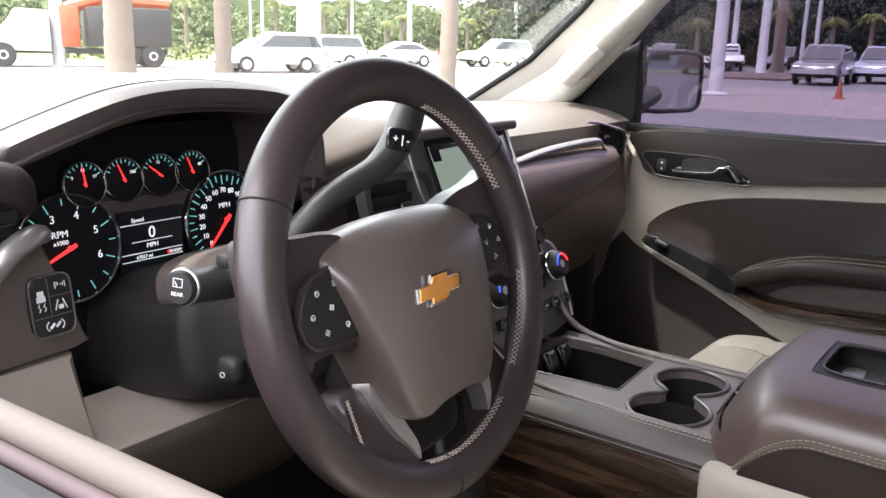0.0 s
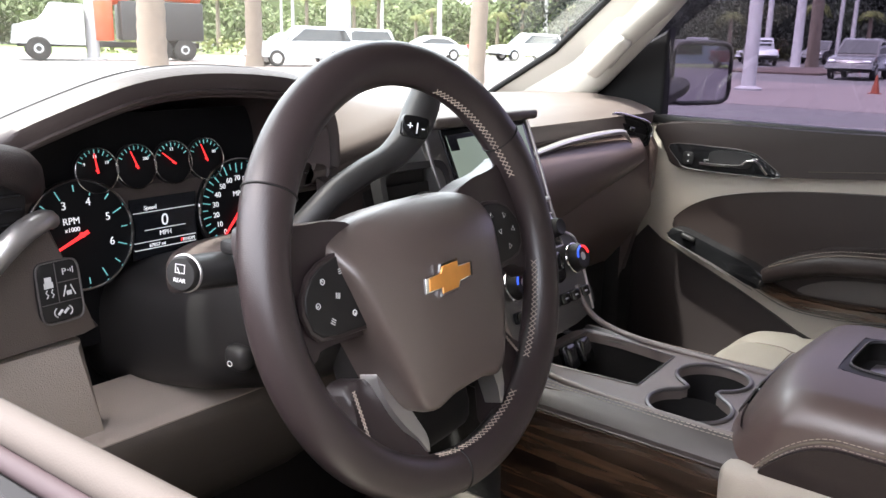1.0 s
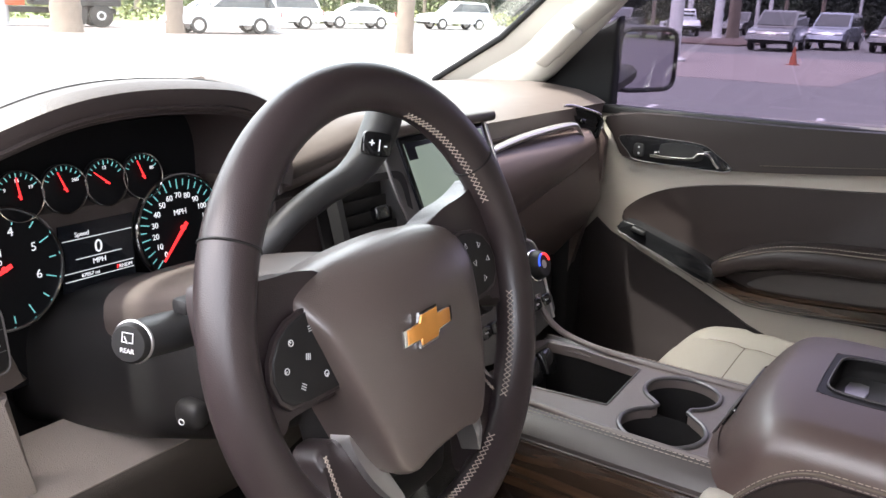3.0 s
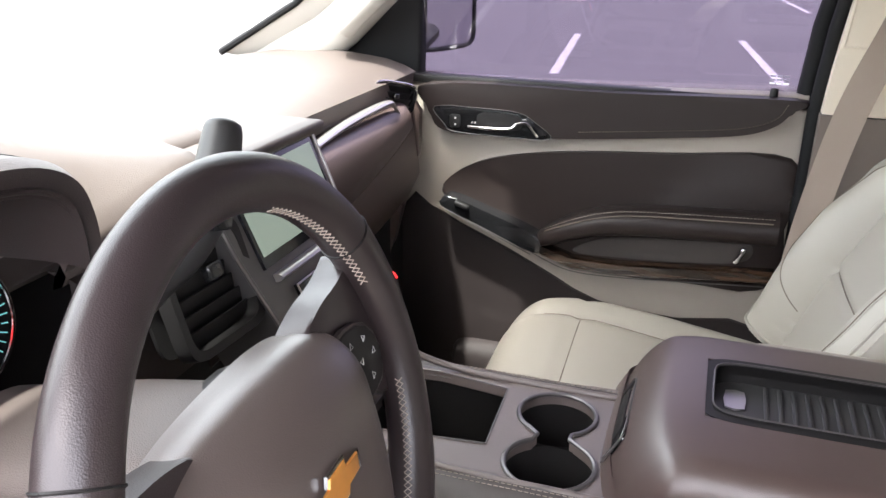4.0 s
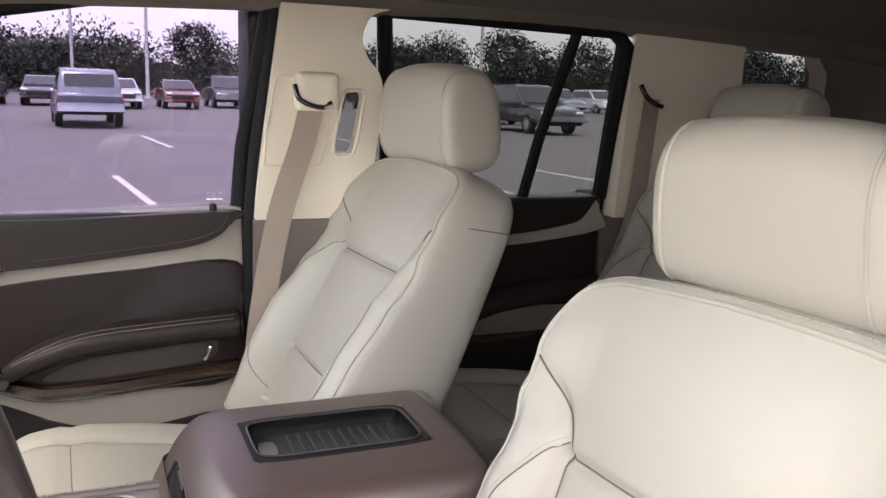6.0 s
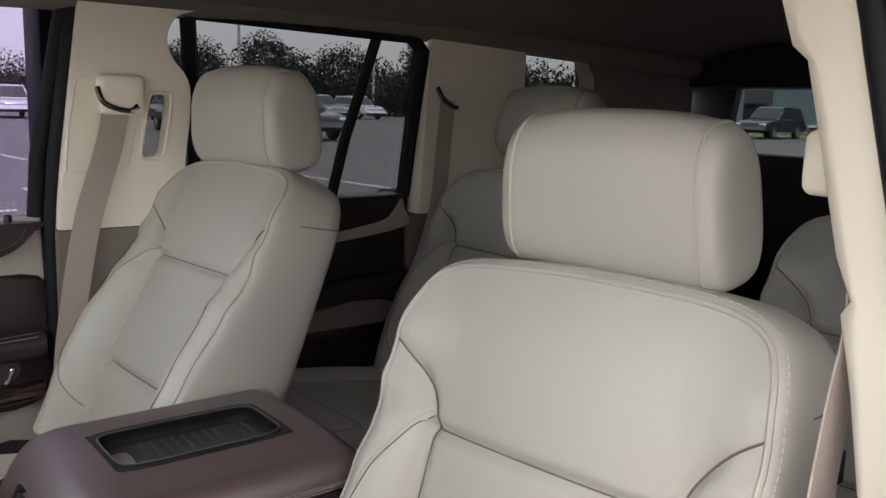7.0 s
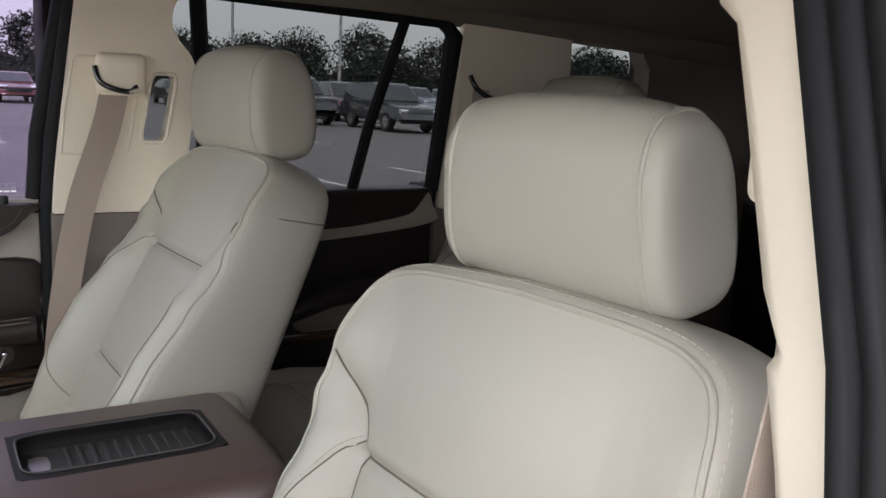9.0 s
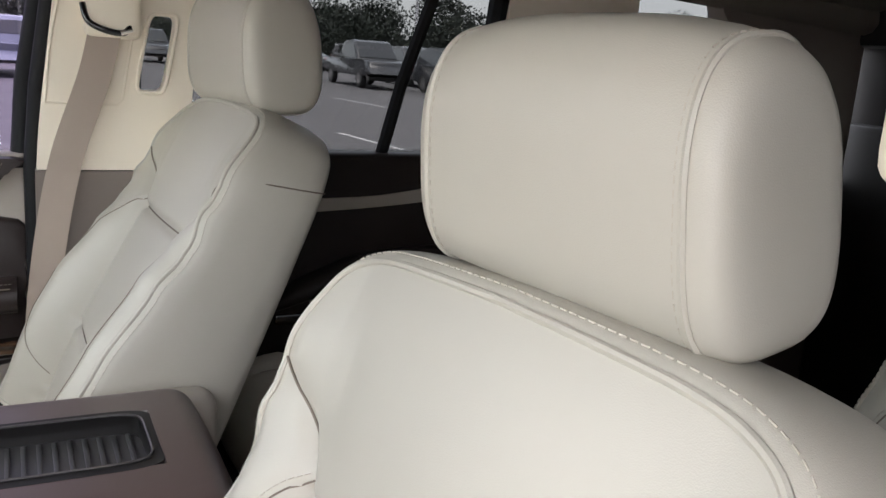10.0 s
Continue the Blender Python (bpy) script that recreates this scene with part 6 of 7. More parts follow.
db = belt("seat_belt", "tan seat belt beside the driver's headrest", [(-0.606, -0.560, 1.50), (-0.640, -0.530, 1.455), (-0.655, -0.512, 1.41), (-0.651, -0.506, 1.34), (-0.648, -0.500, 1.265), (-0.643, -0.490, 1.10), (-0.64, -0.48, 0.95)], 0.019)
part("belt_guide", moved(softbox((0.03, 0.05, 0.05), 0.010, 8), pose(-0.600, -0.562, 1.506)), PILLAR, db, "beige belt guide")
part("side_tag", box((-0.646, -0.535, 1.275), (-0.641, -0.52, 1.30), 0.001), BLACK, db, "small black tag")

cb = belt("seat_belt", "tan rear seat belt on the rear pillar", [(0.722, -1.235, 1.545), (0.720, -1.225, 1.45), (0.715, -1.20, 1.27), (0.705, -1.12, 1.08), (0.70, -1.04, 0.93)], 0.022)
part("belt_guide", tube(spline([(0.726, -1.205, 1.575), (0.716, -1.215, 1.55), (0.714, -1.24, 1.533), (0.72, -1.262, 1.528)], 6), 0.006, 10), PIANO, cb, "black belt guide")
part("belt_tongue", box((0.700, -1.215, 1.225), (0.712, -1.175, 1.25), 0.004), CHROME, cb, "bright belt tongue")
# ---- car park ----
ASPHALT = material("asphalt", (0.078, 0.073, 0.075), rough=0.9, grain=0.6, grain_size=60, vary=0.22, vary_size=0.35)
FORECOURT = material("forecourt_concrete", (0.36, 0.33, 0.32), rough=0.9, grain=0.5, grain_size=40, vary=0.12, vary_size=0.5)
CONCRETE = material("pale_concrete", (0.128, 0.104, 0.102), rough=0.9, grain=0.5, grain_size=40, vary=0.12, vary_size=0.5)
LINE = material("line_paint", (0.34, 0.33, 0.33), rough=0.8, vary=0.25, vary_size=3)
MULCH = material("mulch", (0.055, 0.034, 0.030), rough=1.0, grain=1.0, grain_size=25, vary=0.35, vary_size=2)
GRASS = material("grass", (0.09, 0.13, 0.035), rough=1.0, grain=1.0, grain_size=30, vary=0.3, vary_size=1)
BARK = material("palm_bark", (0.125, 0.098, 0.080), rough=0.95, grain=1.0, grain_size=18, vary=0.3, vary_size=4)
LEAF = material("palm_leaf", (0.105, 0.118, 0.026), rough=0.6, vary=0.35, vary_size=1.5)
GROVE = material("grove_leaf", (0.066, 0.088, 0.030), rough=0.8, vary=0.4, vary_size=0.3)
# near-black leaves: the shade within the far woods is put into the colour
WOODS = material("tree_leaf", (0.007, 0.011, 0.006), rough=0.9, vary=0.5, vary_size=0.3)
POLE = material("pale_pole", (0.27, 0.265, 0.275), rough=0.5, vary=0.08)
shell_part("ground", box((-300, -300, -0.2), (400, 300, 0.0)), ASPHALT, "worn grey asphalt of the car park", "ground")
shell_part("pavement", box((20.0, 3.2, -0.1), (34.0, 60.0, 0.006)), CONCRETE, "pale concrete drive lane", "pavement")
shell_part("road", box((-60.0, 10.0, -0.1), (19.9, 36.0, 0.007)), FORECOURT, "pale concrete forecourt", "pavement")

# bay lines: one is built, the others are copies
ln = part("bay_line", box((-2.1, -0.055, -0.004), (2.1, 0.055, 0.005)), LINE)
tagged(ln, "worn white parking bay line on asphalt", "road marking", "bay lines")
ln.matrix_world = pose(11.2, 1.93, 0, 0, 0, 6)
for x, y in ((11.4, -0.58), (11.6, -3.2), (11.8, -5.8), (12.0, -8.4), (12.2, -11.0), (11.0, 4.5), (10.8, 7.1), (21.5, -1.5), (21.7, -4.1), (21.9, -6.7), (22.1, -9.3)):
    copy_thing(ln, pose(x, y, 0, 0, 0, 6))


def paint(name, base):
    return material(name, base, rough=0.28, metal=0.25, coat=0.7, vary=0.05)


CAR_GLASS = material("dark_car_glass", (0.012, 0.014, 0.016), rough=0.06, vary=0.1, coat=0.5)
TYRE = material("tyre", (0.012, 0.012, 0.012), rough=0.8, vary=0.2)
LAMP_CLEAR = material("clear_lamp", (0.65, 0.66, 0.68), rough=0.12, metal=0.5)
LAMP_RED = material("red_lamp", (0.35, 0.015, 0.015), rough=0.2, coat=0.5)


def car_profile(kind):
    """Side outline (along, up) of body and of glasshouse."""
    if kind == "suv":
        low = [(-2.3, 0.42), (-2.36, 0.75), (-2.30, 1.02), (-1.0, 1.06), (0.6, 1.06), (0.85, 1.05), (1.55, 1.0), (2.15, 0.90), (2.32, 0.72), (2.30, 0.42)]
        top = [(-2.22, 1.03), (-2.02, 1.62), (-1.6, 1.72), (-0.4, 1.75), (0.15, 1.70), (0.95, 1.04)]
    elif kind == "pickup":
        low = [(-2.9, 0.55), (-2.95, 1.05), (-0.95, 1.08), (0.9, 1.10), (1.2, 1.12), (2.4, 1.08), (2.6, 0.9), (2.58, 0.5)]
        top = [(-0.95, 1.09), (-0.85, 1.72), (-0.3, 1.82), (0.5, 1.80), (1.25, 1.12)]
    else:
        low = [(-2.25, 0.38), (-2.3, 0.70), (-2.2, 0.92), (-1.5, 0.96), (0.7, 0.96), (0.95, 0.95), (1.7, 0.86), (2.2, 0.70), (2.28, 0.50), (2.25, 0.38)]
        top = [(-1.75, 0.95), (-1.05, 1.36), (-0.5, 1.44), (0.2, 1.42), (1.05, 0.95)]
    return low, top


def parked_car(kind, mat, label, m, group="parked cars"):
    """A car, nose along its own +x."""
    c = thing("parked_car", label, "car", (0, 0, 0), group)
    low, top = car_profile(kind)
    W = 0.95 if kind != "sedan" else 0.88

    def shell(outline, half, tuck, n=3):
        zs = [p[1] for p in outline]
        lo, hi = min(zs), max(zs)
        rings = []
        for k, (w, s) in enumerate(((-1, 0.94), (-0.97, 0.985), (-0.9, 1.0), (0, 1.0), (0.9, 1.0), (0.97, 0.985), (1, 0.94))):
            rings.append([Vector((x * s, w * half * (1 - tuck * ((z - lo) / (hi - lo)) ** 1.5), lo + (z - lo) * (0.97 + 0.03 * s))) for x, z in outline])
        return loft(rings)

    sm = [(p.x, p.y) for p in spline([(a, b, 0) for a, b in low], 3, True)]
    part("body", shell(sm, W, 0.06), mat, c, "", 45)
    ct = [(p.x, p.y) for p in spline([(a, b, 0) for a, b in top], 3)]
    cab = part("cabin", shell(ct, W * 0.93, 0.16), mat, c, "", 45)
    x0, x1 = top[0][0], top[-1][0]
    zr = max(p[1] for p in top)
    zb = low[3][1]
    glass = [(x0 + (top[1][0] - x0) * 0.3 + 0.05, zb + 0.06), (top[1][0] + 0.18, zr - 0.14), (top[-2][0] - 0.10, zr - 0.12), (x1 - 0.22, zb + 0.06)]
    part("side_window", loft([[Vector((x, w * W * 0.93 * (1.012 - 0.16 * ((z - zb) / (zr - zb)) ** 1.5), z)) for x, z in glass] for w in (-1, 1)]), CAR_GLASS, cab, "dark glass")
    part("windscreen", loft([[Vector((top[-2][0] + (x1 - top[-2][0]) * f + 0.015, w * W * (0.72 + 0.12 * f), top[-2][1] + (top[-1][1] - top[-2][1]) * f + 0.03)) for f in (0.08, 0.92)] + [Vector((top[-2][0] + (x1 - top[-2][0]) * f - 0.05, w * W * (0.72 + 0.12 * f), top[-2][1] + (top[-1][1] - top[-2][1]) * f - 0.04)) for f in (0.92, 0.08)] for w in (-1, 1)]), CAR_GLASS, cab, "dark windscreen")
    part("rear_window", loft([[Vector((x0 + (top[1][0] - x0) * f - 0.03, w * W * 0.72, top[0][1] + (top[1][1] - top[0][1]) * f + 0.02)) for f in (0.30, 0.92)] + [Vector((x0 + (top[1][0] - x0) * f + 0.05, w * W * 0.72, top[0][1] + (top[1][1] - top[0][1]) * f)) for f in (0.92, 0.30)] for w in (-1, 1)]), CAR_GLASS, cab, "dark rear window")
    fx = low[-2][0]
    part("grille", box((fx - 0.10, -0.55, 0.52), (fx + 0.03, 0.55, 0.74), 0.03), BLACK, c, "black grille")
    part("bumper", box((fx - 0.12, -W * 0.88, 0.34), (fx + 0.05, W * 0.88, 0.50), 0.05), BLACK, c, "dark bumper")
    part("rear_bumper", box((low[0][0] - 0.09, -W * 0.9, 0.40), (low[0][0] + 0.1, W * 0.9, 0.60), 0.05), BLACK, c, "dark bumper")
    for sg in (1, -1):
        part("headlight", moved(softbox((0.20, 0.34, 0.13), 0.05, 4), pose(fx - 0.07, sg * W * 0.74, 0.78)), LAMP_CLEAR, c, "clear headlight")
        part("tail_light", moved(softbox((0.10, 0.16, 0.28), 0.04, 4), pose(low[1][0] + 0.05, sg * W * 0.88, 0.86)), LAMP_RED, c, "red tail light")
        for wx in (low[0][0] + 0.95, low[-1][0] - 0.92):
            r = 0.36
            wm = pose(wx, sg * (W - 0.10), r, 90)
            wh = part("wheel", lathe([(r * 0.6, -0.11), (r * 0.94, -0.11), (r, -0.07), (r, 0.07), (r * 0.94, 0.11), (r * 0.6, 0.11)], 24, wm), TYRE, c)
            part("rim", lathe([(r * 0.62, -0.115), (r * 0.30, -0.09), (r * 0.1, -0.10), (r * 0.1, 0.10), (r * 0.30, 0.09), (r * 0.62, 0.115)], 12, wm), SATIN, wh)
    c.matrix_world = m
    return c


HUES = [("white_paint", (0.40, 0.41, 0.43), "white"), ("silver_car_paint", (0.13, 0.145, 0.18), "silver blue"), ("black_paint", (0.015, 0.015, 0.018), "black"), ("grey_paint", (0.06, 0.057, 0.060), "dark grey"), ("red_brown_paint", (0.09, 0.025, 0.025), "dark red")]
PAINTS = {w: paint(n, b) for n, b, w in HUES}
AWAY = 180.0
parked_car("suv", PAINTS["silver blue"], "silver blue SUV standing in the lane of the car park", pose(28.9, 0.1, 0, 0, 0, 0 + 4))
protos = {}
rng = random.Random(4)
row = [(69.0, 23.5, "sedan", "white"), (70.0, 19.0, "suv", "dark grey"), (71.0, 14.8, "sedan", "black"), (46.3, 7.9, "suv", "silver blue"), (45.9, 4.9, "suv", "dark grey"), (47.5, 2.2, "sedan", "black"), (45.2, -1.4, "sedan", "white"), (46.6, -4.3, "sedan", "dark red"), (49.5, -7.2, "suv", "black"), (50.5, -10.2, "suv", "white"), (51.5, -13.4, "sedan", "dark grey"), (52.5, -17.0, "suv", "black"), (53.0, -20.5, "suv", "dark grey"), (53.5, -24.0, "sedan", "white"), (54.0, -27.5, "suv", "black"), (54.0, -31.5, "suv", "silver blue"), (56.0, -36.0, "suv", "white"), (41.2, 9.4, "suv", "dark grey"), (28.3, -15.6, "suv", "black"), (36.0, -17.2, "suv", "dark grey"), (33.0, -13.6, "pickup", "black"), (60.5, 20.5, "pickup", "white"), (58.0, 24.0, "suv", "dark grey"), (62.0, 27.0, "sedan", "white"), (25.9, 29.3, "suv", "white"), (34.0, 34.0, "suv", "white"), (40.0, 33.5, "sedan", "white"), (47.0, 31.0, "suv", "white"), (36.0, 42.0, "sedan", "silver blue"), (39.0, 43.0, "suv", "black"), (43.0, 43.0, "sedan", "white"), (30.0, -44.0, "sedan", "black"), (34.0, -43.5, "suv", "dark red"), (38.0, -43.0, "sedan", "silver blue"), (26.0, -44.5, "suv", "black"), (22.0, -45.0, "sedan", "dark red")]
for x, y, kind, hue in row:
    turn = AWAY + rng.uniform(-4, 4) if y < 25 else 150 + rng.uniform(-8, 8)
    if y < -40:
        turn = 90 + rng.uniform(-5, 5)
    if kind == "pickup" and hue == "white":
        turn = 24
    m = pose(x, y, 0, 0, 0, turn)
    if (kind, hue) in protos:
        copy_thing(protos[kind, hue], m)
    else:
        protos[kind, hue] = parked_car(kind, PAINTS[hue], f"{hue} {'pickup truck' if kind == 'pickup' else kind.upper() if kind == 'suv' else kind} parked in the row of bays", m)


# work truck with an orange boom
def work_truck(m):
    t = thing("work_truck", "white work truck with orange boom and dark dump body", "truck", (0, 0, 0))
    WP = PAINTS["white"]
    part("cab", slab([(-0.6, 0.7), (-0.6, 2.5), (0.7, 2.55), (1.15, 1.75), (2.3, 1.55), (2.45, 0.75)], 2.2, basis((0, 1.1, 0), (1, 0, 0), (0, 0, 1)), 0.08), WP, t, "white cab")
    part("cab_window", box((-0.35, -1.13, 1.7), (0.75, -1.08, 2.3), 0.02), CAR_GLASS, t, "dark window")
    part("chassis", box((-5.8, -0.5, 0.6), (2.2, 0.5, 0.85), 0.03), BLACK, t)
    part("dump_body", box((-5.9, -1.2, 0.95), (-2.2, 1.2, 2.7), 0.06), material("dark_steel", (0.016, 0.016, 0.018), rough=0.6), t, "dark steel dump body")
    part("boom_base", box((-1.9, -0.7, 0.9), (-1.0, 0.7, 2.7), 0.06), material("orange_paint", (0.42, 0.06, 0.010), rough=0.4, coat=0.3), t, "orange boom base")
    part("boom", tube([(-1.4, 0, 2.6), (-3.0, 0, 3.1), (-6.0, 0, 2.95)], 0.28, 8), bpy.data.materials["orange_paint"], t, "orange boom")
    for wx in (1.35, -3.9, -5.0):
        for sg in (1, -1):
            wh = part("wheel", lathe([(0.3, -0.14), (0.5, -0.14), (0.53, -0.1), (0.53, 0.1), (0.5, 0.14), (0.3, 0.14)], 24, pose(wx, sg * 1.05, 0.53, 90)), TYRE, t)
            part("rim", lathe([(0.30, -0.13), (0.12, -0.15), (0.12, 0.15), (0.30, 0.13)], 16, pose(wx, sg * 1.05, 0.53, 90)), WP, wh)
    t.matrix_world = m
    return t


work_truck(pose(19.9, 38.4, 0, 0, 0, 156))


def pole(x, y, h, r, label="pale lamp pole of the car park", lamp=True):
    p = thing("lamp_pole", label, "lamp pole", (x, y, 0), "lamp poles")
    part("shaft", lathe([(r * 1.9, 0), (r * 1.9, 0.06), (r * 1.5, 0.10), (r * 1.05, 0.14), (r, 0.16), (r * 0.7, h)], 16, pose(x, y, 0)), POLE, p)
    if lamp:
        part("lamp_head", joined(box((x - 0.55, y - 0.14, h), (x - 0.05, y + 0.14, h + 0.12), 0.03), box((x + 0.05, y - 0.14, h), (x + 0.55, y + 0.14, h + 0.12), 0.03)), BLACK, p)
    return p


for x, y, h, r in ((26.6, 9.2, 9, 0.22), (53.9, 16.0, 9, 0.30), (20.6, 37.6, 9, 0.30), (28.6, 29.6, 9, 0.62), (36.7, 51.7, 9, 0.10), (41.0, 48.0, 9, 0.10), (44.3, 50.5, 9, 0.13), (48.5, 49.0, 9, 0.12), (55.8, 51.9, 9, 0.16), (55.5, 45.2, 9, 0.22), (76.0, 47.8, 9, 0.24), (62.0, 20.5, 9, 0.22), (66.0, 16.8, 9, 0.16), (64.0, 15.4, 9, 0.16), (62, 6, 9, 0.12), (64, 1.0, 9, 0.12), (66, -4, 9, 0.14), (70, 10.5, 9, 0.12), (70, -16, 10, 0.12), (60, -28, 10, 0.13), (66, -44, 10, 0.13), (58, -19, 9, 0.12)):
    pole(x, y, h, r)


def palm(x, y, h, r, crown, seed):
    """A palm: ringed trunk and a crown of drooping fronds."""
    rg = random.Random(seed)
    t = thing("palm_tree", "palm tree with ringed grey trunk and drooping fronds", "palm tree", (x, y, 0), "palm trees")
    n = 26
    part("trunk", lathe([(r * (1.15 if k == 0 else 1.0 - 0.25 * k / n) * (1.0 if k % 2 else 0.93), h * k / n) for k in range(n + 1)], 14, pose(x, y, 0, rg.uniform(-1.5, 1.5), rg.uniform(-1.5, 1.5))), BARK, t)
    bm = bmesh.new()
    for f in range(30):
        a = rg.uniform(0, 2 * math.pi)
        up = rg.uniform(-0.5, 1.0)
        L = crown * rg.uniform(0.8, 1.1)
        prev = None
        for s in range(9):
            u = s / 8
            q = Vector((x + math.cos(a) * L * u * (0.9 - 0.25 * abs(up)), y + math.sin(a) * L * u * (0.9 - 0.25 * abs(up)), h + up * L * 0.55 * u - 0.75 * L * u * u * (0.6 + 0.3 * up)))
            if prev is not None:
                side = Vector((-math.sin(a), math.cos(a), 0))
                for sg in (1, -1):
                    for w in (0.25, 0.75):
                        b = prev.lerp(q, w)
                        tip = b + side * sg * crown * 0.26 * math.sin(math.pi * min(1, u + 0.12)) + (q - prev) * 0.8 + Vector((0, 0, -0.12 * crown * rg.uniform(0.4, 1.2)))
                        v = [bm.verts.new(b - (q - prev) * 0.16), bm.verts.new(b + (q - prev) * 0.16), bm.verts.new(tip)]
                        bm.faces.new(v)
            prev = q
    part("crown", bm, LEAF, t, "green fronds")
    return t


for k, (x, y, h, r, c) in enumerate(((19.4, 31.0, 8, 0.62, 2.6), (23.5, 29.6, 8, 0.40, 2.4), (21.1, 15.9, 8, 0.29, 2.2), (55.6, 15.5, 7.5, 0.40, 2.2), (69.7, 46.4, 4.6, 0.20, 1.5), (65.6, 46.5, 3.6, 0.18, 1.4), (59.0, 49.0, 3.7, 0.18, 1.5), (52.0, 51.5, 4.2, 0.18, 1.5), (74.5, 44.5, 4.7, 0.20, 1.6), (56.0, 52.5, 4.8, 0.18, 1.5), (48.0, 53.0, 4.4, 0.18, 1.5), (40.0, 54.0, 4.2, 0.18, 1.6), (34.0, 55.0, 4.4, 0.18, 1.6), (60.5, 52.0, 3.2, 0.18, 1.4), (62.0, 23.2, 3.5, 0.16, 1.25), (64.5, 18.2, 4.2, 0.18, 1.3), (66.0, 14.8, 3.7, 0.18, 1.3), (67.5, 12.6, 4.0, 0.18, 1.5))):
    palm(x, y, h, r, c, k)


def foliage(name, label, category, spots, count, leaf, mat, seed):
    """Leaf clumps spread through round crowns; an uneven outline with gaps."""
    rg = np.random.RandomState(seed)
    V, F = [], []
    for cx, cy, cz, rx, ry, rz in spots:
        for _ in range(count):
            d = rg.normal(size=3)
            d /= np.linalg.norm(d)
            q = rg.uniform(0.35, 1.0) ** 0.6 * (1 + 0.25 * math.sin(5 * d[0] + 3 * d[2] + cx))
            c = np.array([cx, cy, cz]) + d * q * np.array([rx, ry, rz])
            a, b = rg.normal(size=3), rg.normal(size=3)
            a, b = a / np.linalg.norm(a) * leaf * rg.uniform(0.5, 1.3), b / np.linalg.norm(b) * leaf * rg.uniform(0.5, 1.3)
            i = len(V)
            V += [tuple(c - a), tuple(c + b), tuple(c + a), tuple(c - b)]
            F.append((i, i + 1, i + 2, i + 3))
    me = bpy.data.meshes.new(name)
    me.from_pydata(V, [], F)
    me.materials.append(mat)
    return tagged(new(name, me), label, category, kind="stuff")


rg = random.Random(9)
spots, front = [], []
for k in range(150):
    b = radians(rg.uniform(-68, 82))
    d = rg.uniform(78, 105)
    h = rg.uniform(1.6, 2.9) if b > 0.58 else rg.uniform(3.2, 5.2) if b > 0.12 else rg.uniform(1.8, 3.0)
    x, y = d * math.cos(b), d * math.sin(b)
    (front if b > 0.58 else spots).append((x, y, h, rg.uniform(3.5, 6), rg.uniform(3.5, 6), h + (rg.uniform(0.1, 0.8))))
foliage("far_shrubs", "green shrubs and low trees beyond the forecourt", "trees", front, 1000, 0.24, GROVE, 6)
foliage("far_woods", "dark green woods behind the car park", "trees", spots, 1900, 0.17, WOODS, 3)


def tree_line(name, label, lo, hi, height, mat):
    """A far mass of trees with an uneven top, behind the single crowns."""
    rings = []
    for a in np.linspace(radians(lo), radians(hi), int((hi - lo) * 2)):
        z = height(math.degrees(a)) * (1 + 0.10 * math.sin(a * 37) + 0.08 * math.sin(a * 83 + 1) + 0.06 * math.sin(a * 211))
        rings.append([Vector((q * math.cos(a), q * math.sin(a), w)) for q, w in ((118, 0), (118, z), (119, z), (119, 0))])
    shell_part(name, loft(rings), mat, label, "trees")


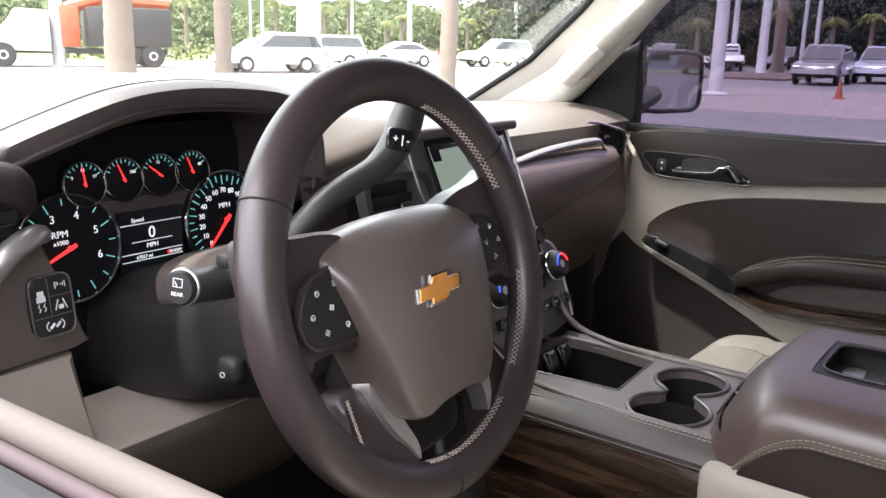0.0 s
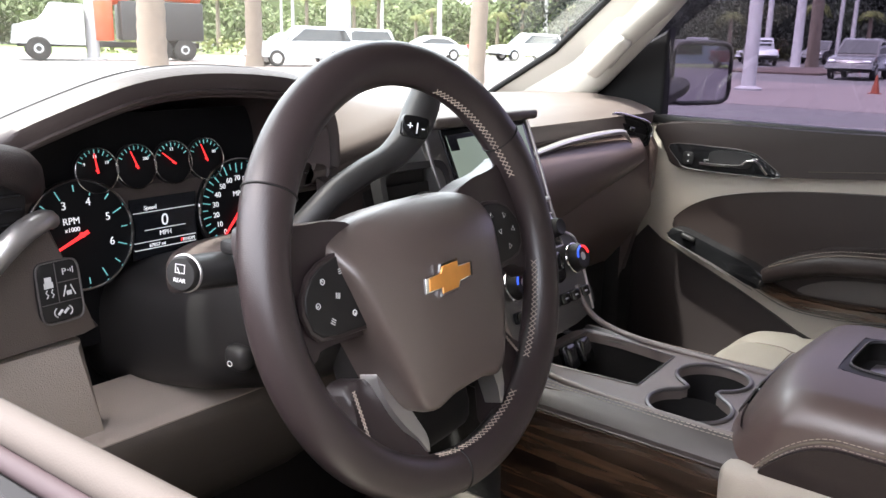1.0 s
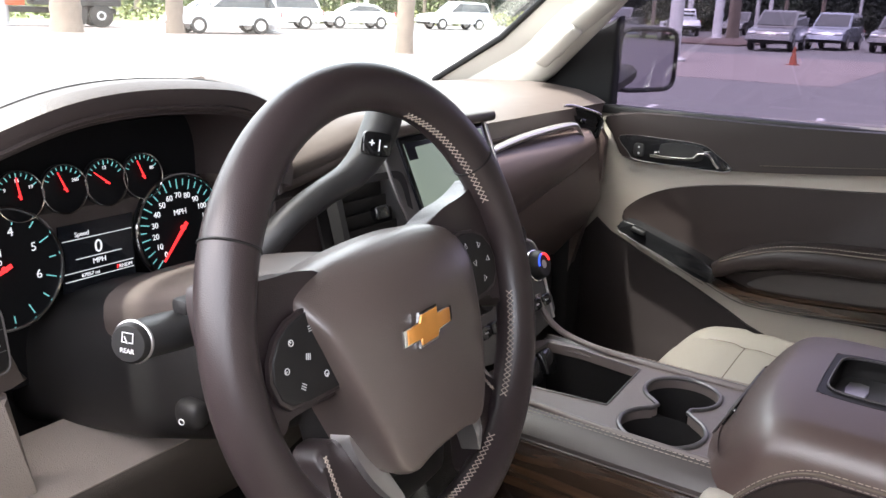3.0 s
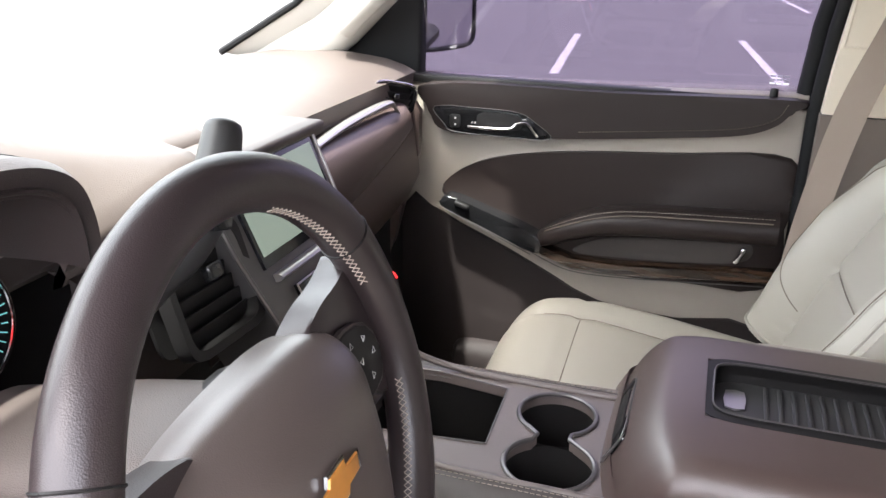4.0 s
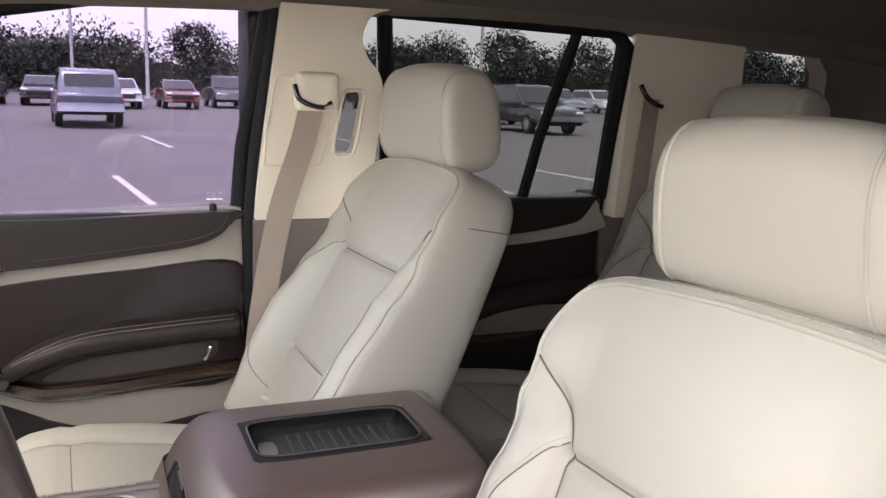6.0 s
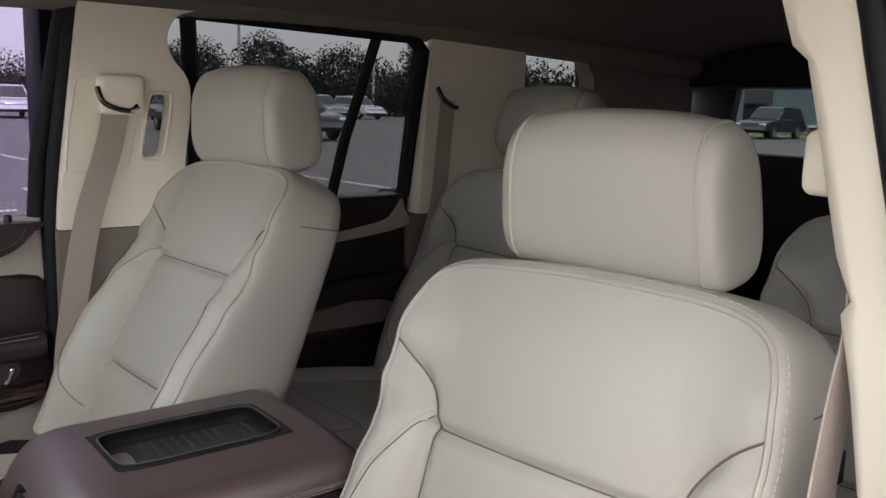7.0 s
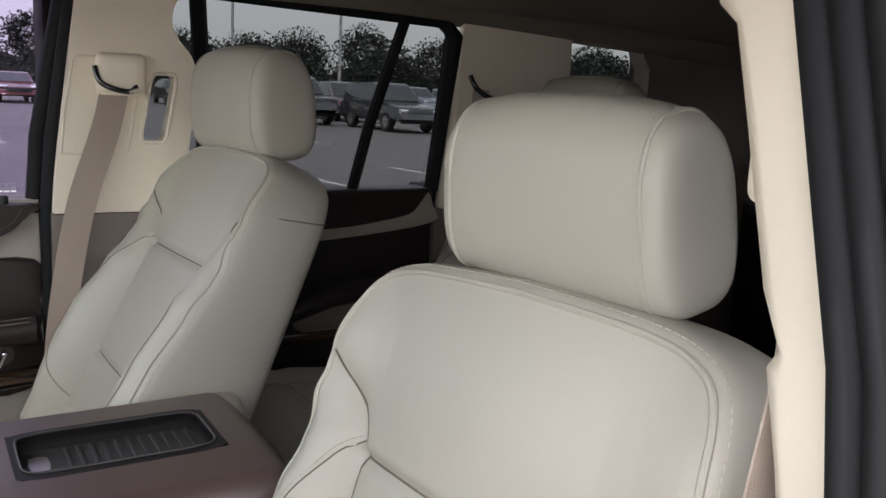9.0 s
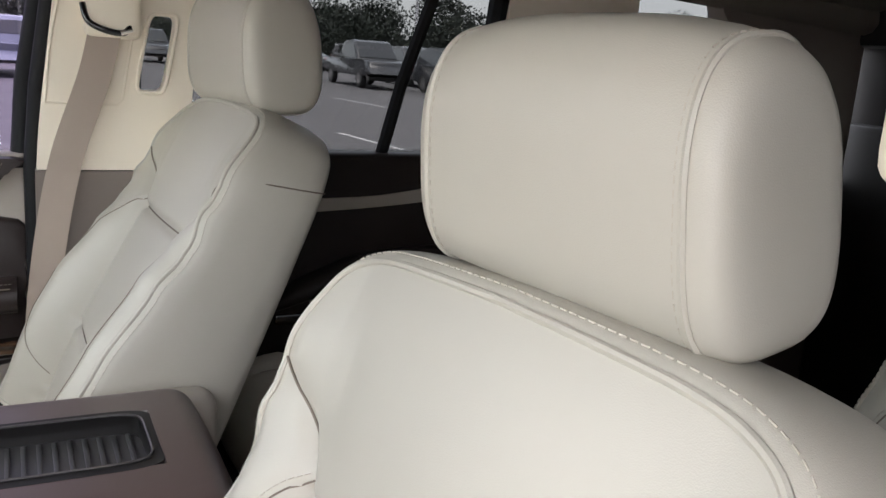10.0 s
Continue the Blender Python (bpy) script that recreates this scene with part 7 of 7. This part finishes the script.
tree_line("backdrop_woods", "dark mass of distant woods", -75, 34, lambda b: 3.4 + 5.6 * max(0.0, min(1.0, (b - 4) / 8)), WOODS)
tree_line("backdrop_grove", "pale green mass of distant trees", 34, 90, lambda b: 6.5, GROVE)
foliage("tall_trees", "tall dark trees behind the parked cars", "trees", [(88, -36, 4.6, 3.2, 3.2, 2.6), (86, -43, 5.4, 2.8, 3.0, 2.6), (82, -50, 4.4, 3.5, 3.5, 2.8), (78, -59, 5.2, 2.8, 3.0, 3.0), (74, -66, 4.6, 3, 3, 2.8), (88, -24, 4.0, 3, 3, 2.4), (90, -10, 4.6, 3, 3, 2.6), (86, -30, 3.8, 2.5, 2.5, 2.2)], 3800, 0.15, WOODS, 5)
foliage("hedge", "clipped green hedge along the drive", "hedge", [(x, 62 - 0.45 * x, 0.5, 1.4, 1.0, 0.6) for x in range(28, 84, 2)], 160, 0.16, LEAF, 7)
shell_part("verge", box((24, 44, -0.1), (95, 75, 0.02)), GRASS, "grass verge beyond the forecourt", "ground")
shell_part("planting_bed", box((43.0, 11.6, -0.05), (58.5, 16.8, 0.10), 0.04), MULCH, "mulched planting bed", "ground")

cone = thing("traffic_cone", "orange traffic cone on the asphalt", "traffic cone", (28.5, 5.9, 0))
OR = material("cone_orange", (0.20, 0.038, 0.016), rough=0.6)
part("cone_body", lathe([(0.13, 0.03), (0.025, 0.58), (0.0, 0.59)], 20, pose(28.5, 5.9, 0)), OR, cone)
part("cone_base", box((28.32, 5.72, 0.0), (28.68, 6.08, 0.04), 0.01), OR, cone)

# workshop building behind the car
shop = thing("shop_building", "blue grey workshop with glass doors", "building", (28, -56, 0))
BLUE = material("blue_grey_wall", (0.17, 0.22, 0.25), rough=0.8, vary=0.1, vary_size=0.6)
part("wall", box((12, -60, 0), (46, -56, 4.4)), BLUE, shop)
part("roof", box((11.5, -60.5, 4.4), (46.5, -55.2, 4.9), 0.05), POLE, shop, "pale roof edge")
for x in (22, 25.5, 33, 38):
    w = part("window", box((x, -56.05, 0.6), (x + 2.2, -55.93, 3.0), 0.01), CAR_GLASS, shop, "dark glass")
    part("window_frame", box((x - 0.1, -56.02, 2.98), (x + 2.3, -55.90, 3.1), 0.01), POLE, w)
part("white_bay", box((39, -56.1, 0), (45, -55.9, 3.4), 0.02), POLE, shop, "white roller door")
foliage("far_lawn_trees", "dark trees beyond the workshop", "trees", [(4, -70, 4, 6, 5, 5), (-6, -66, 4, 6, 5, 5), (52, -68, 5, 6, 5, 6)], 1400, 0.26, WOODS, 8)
shell_part("verge_back", box((8, -52, -0.1), (50, -47, 0.02)), GRASS, "grass strip before the workshop", "ground")
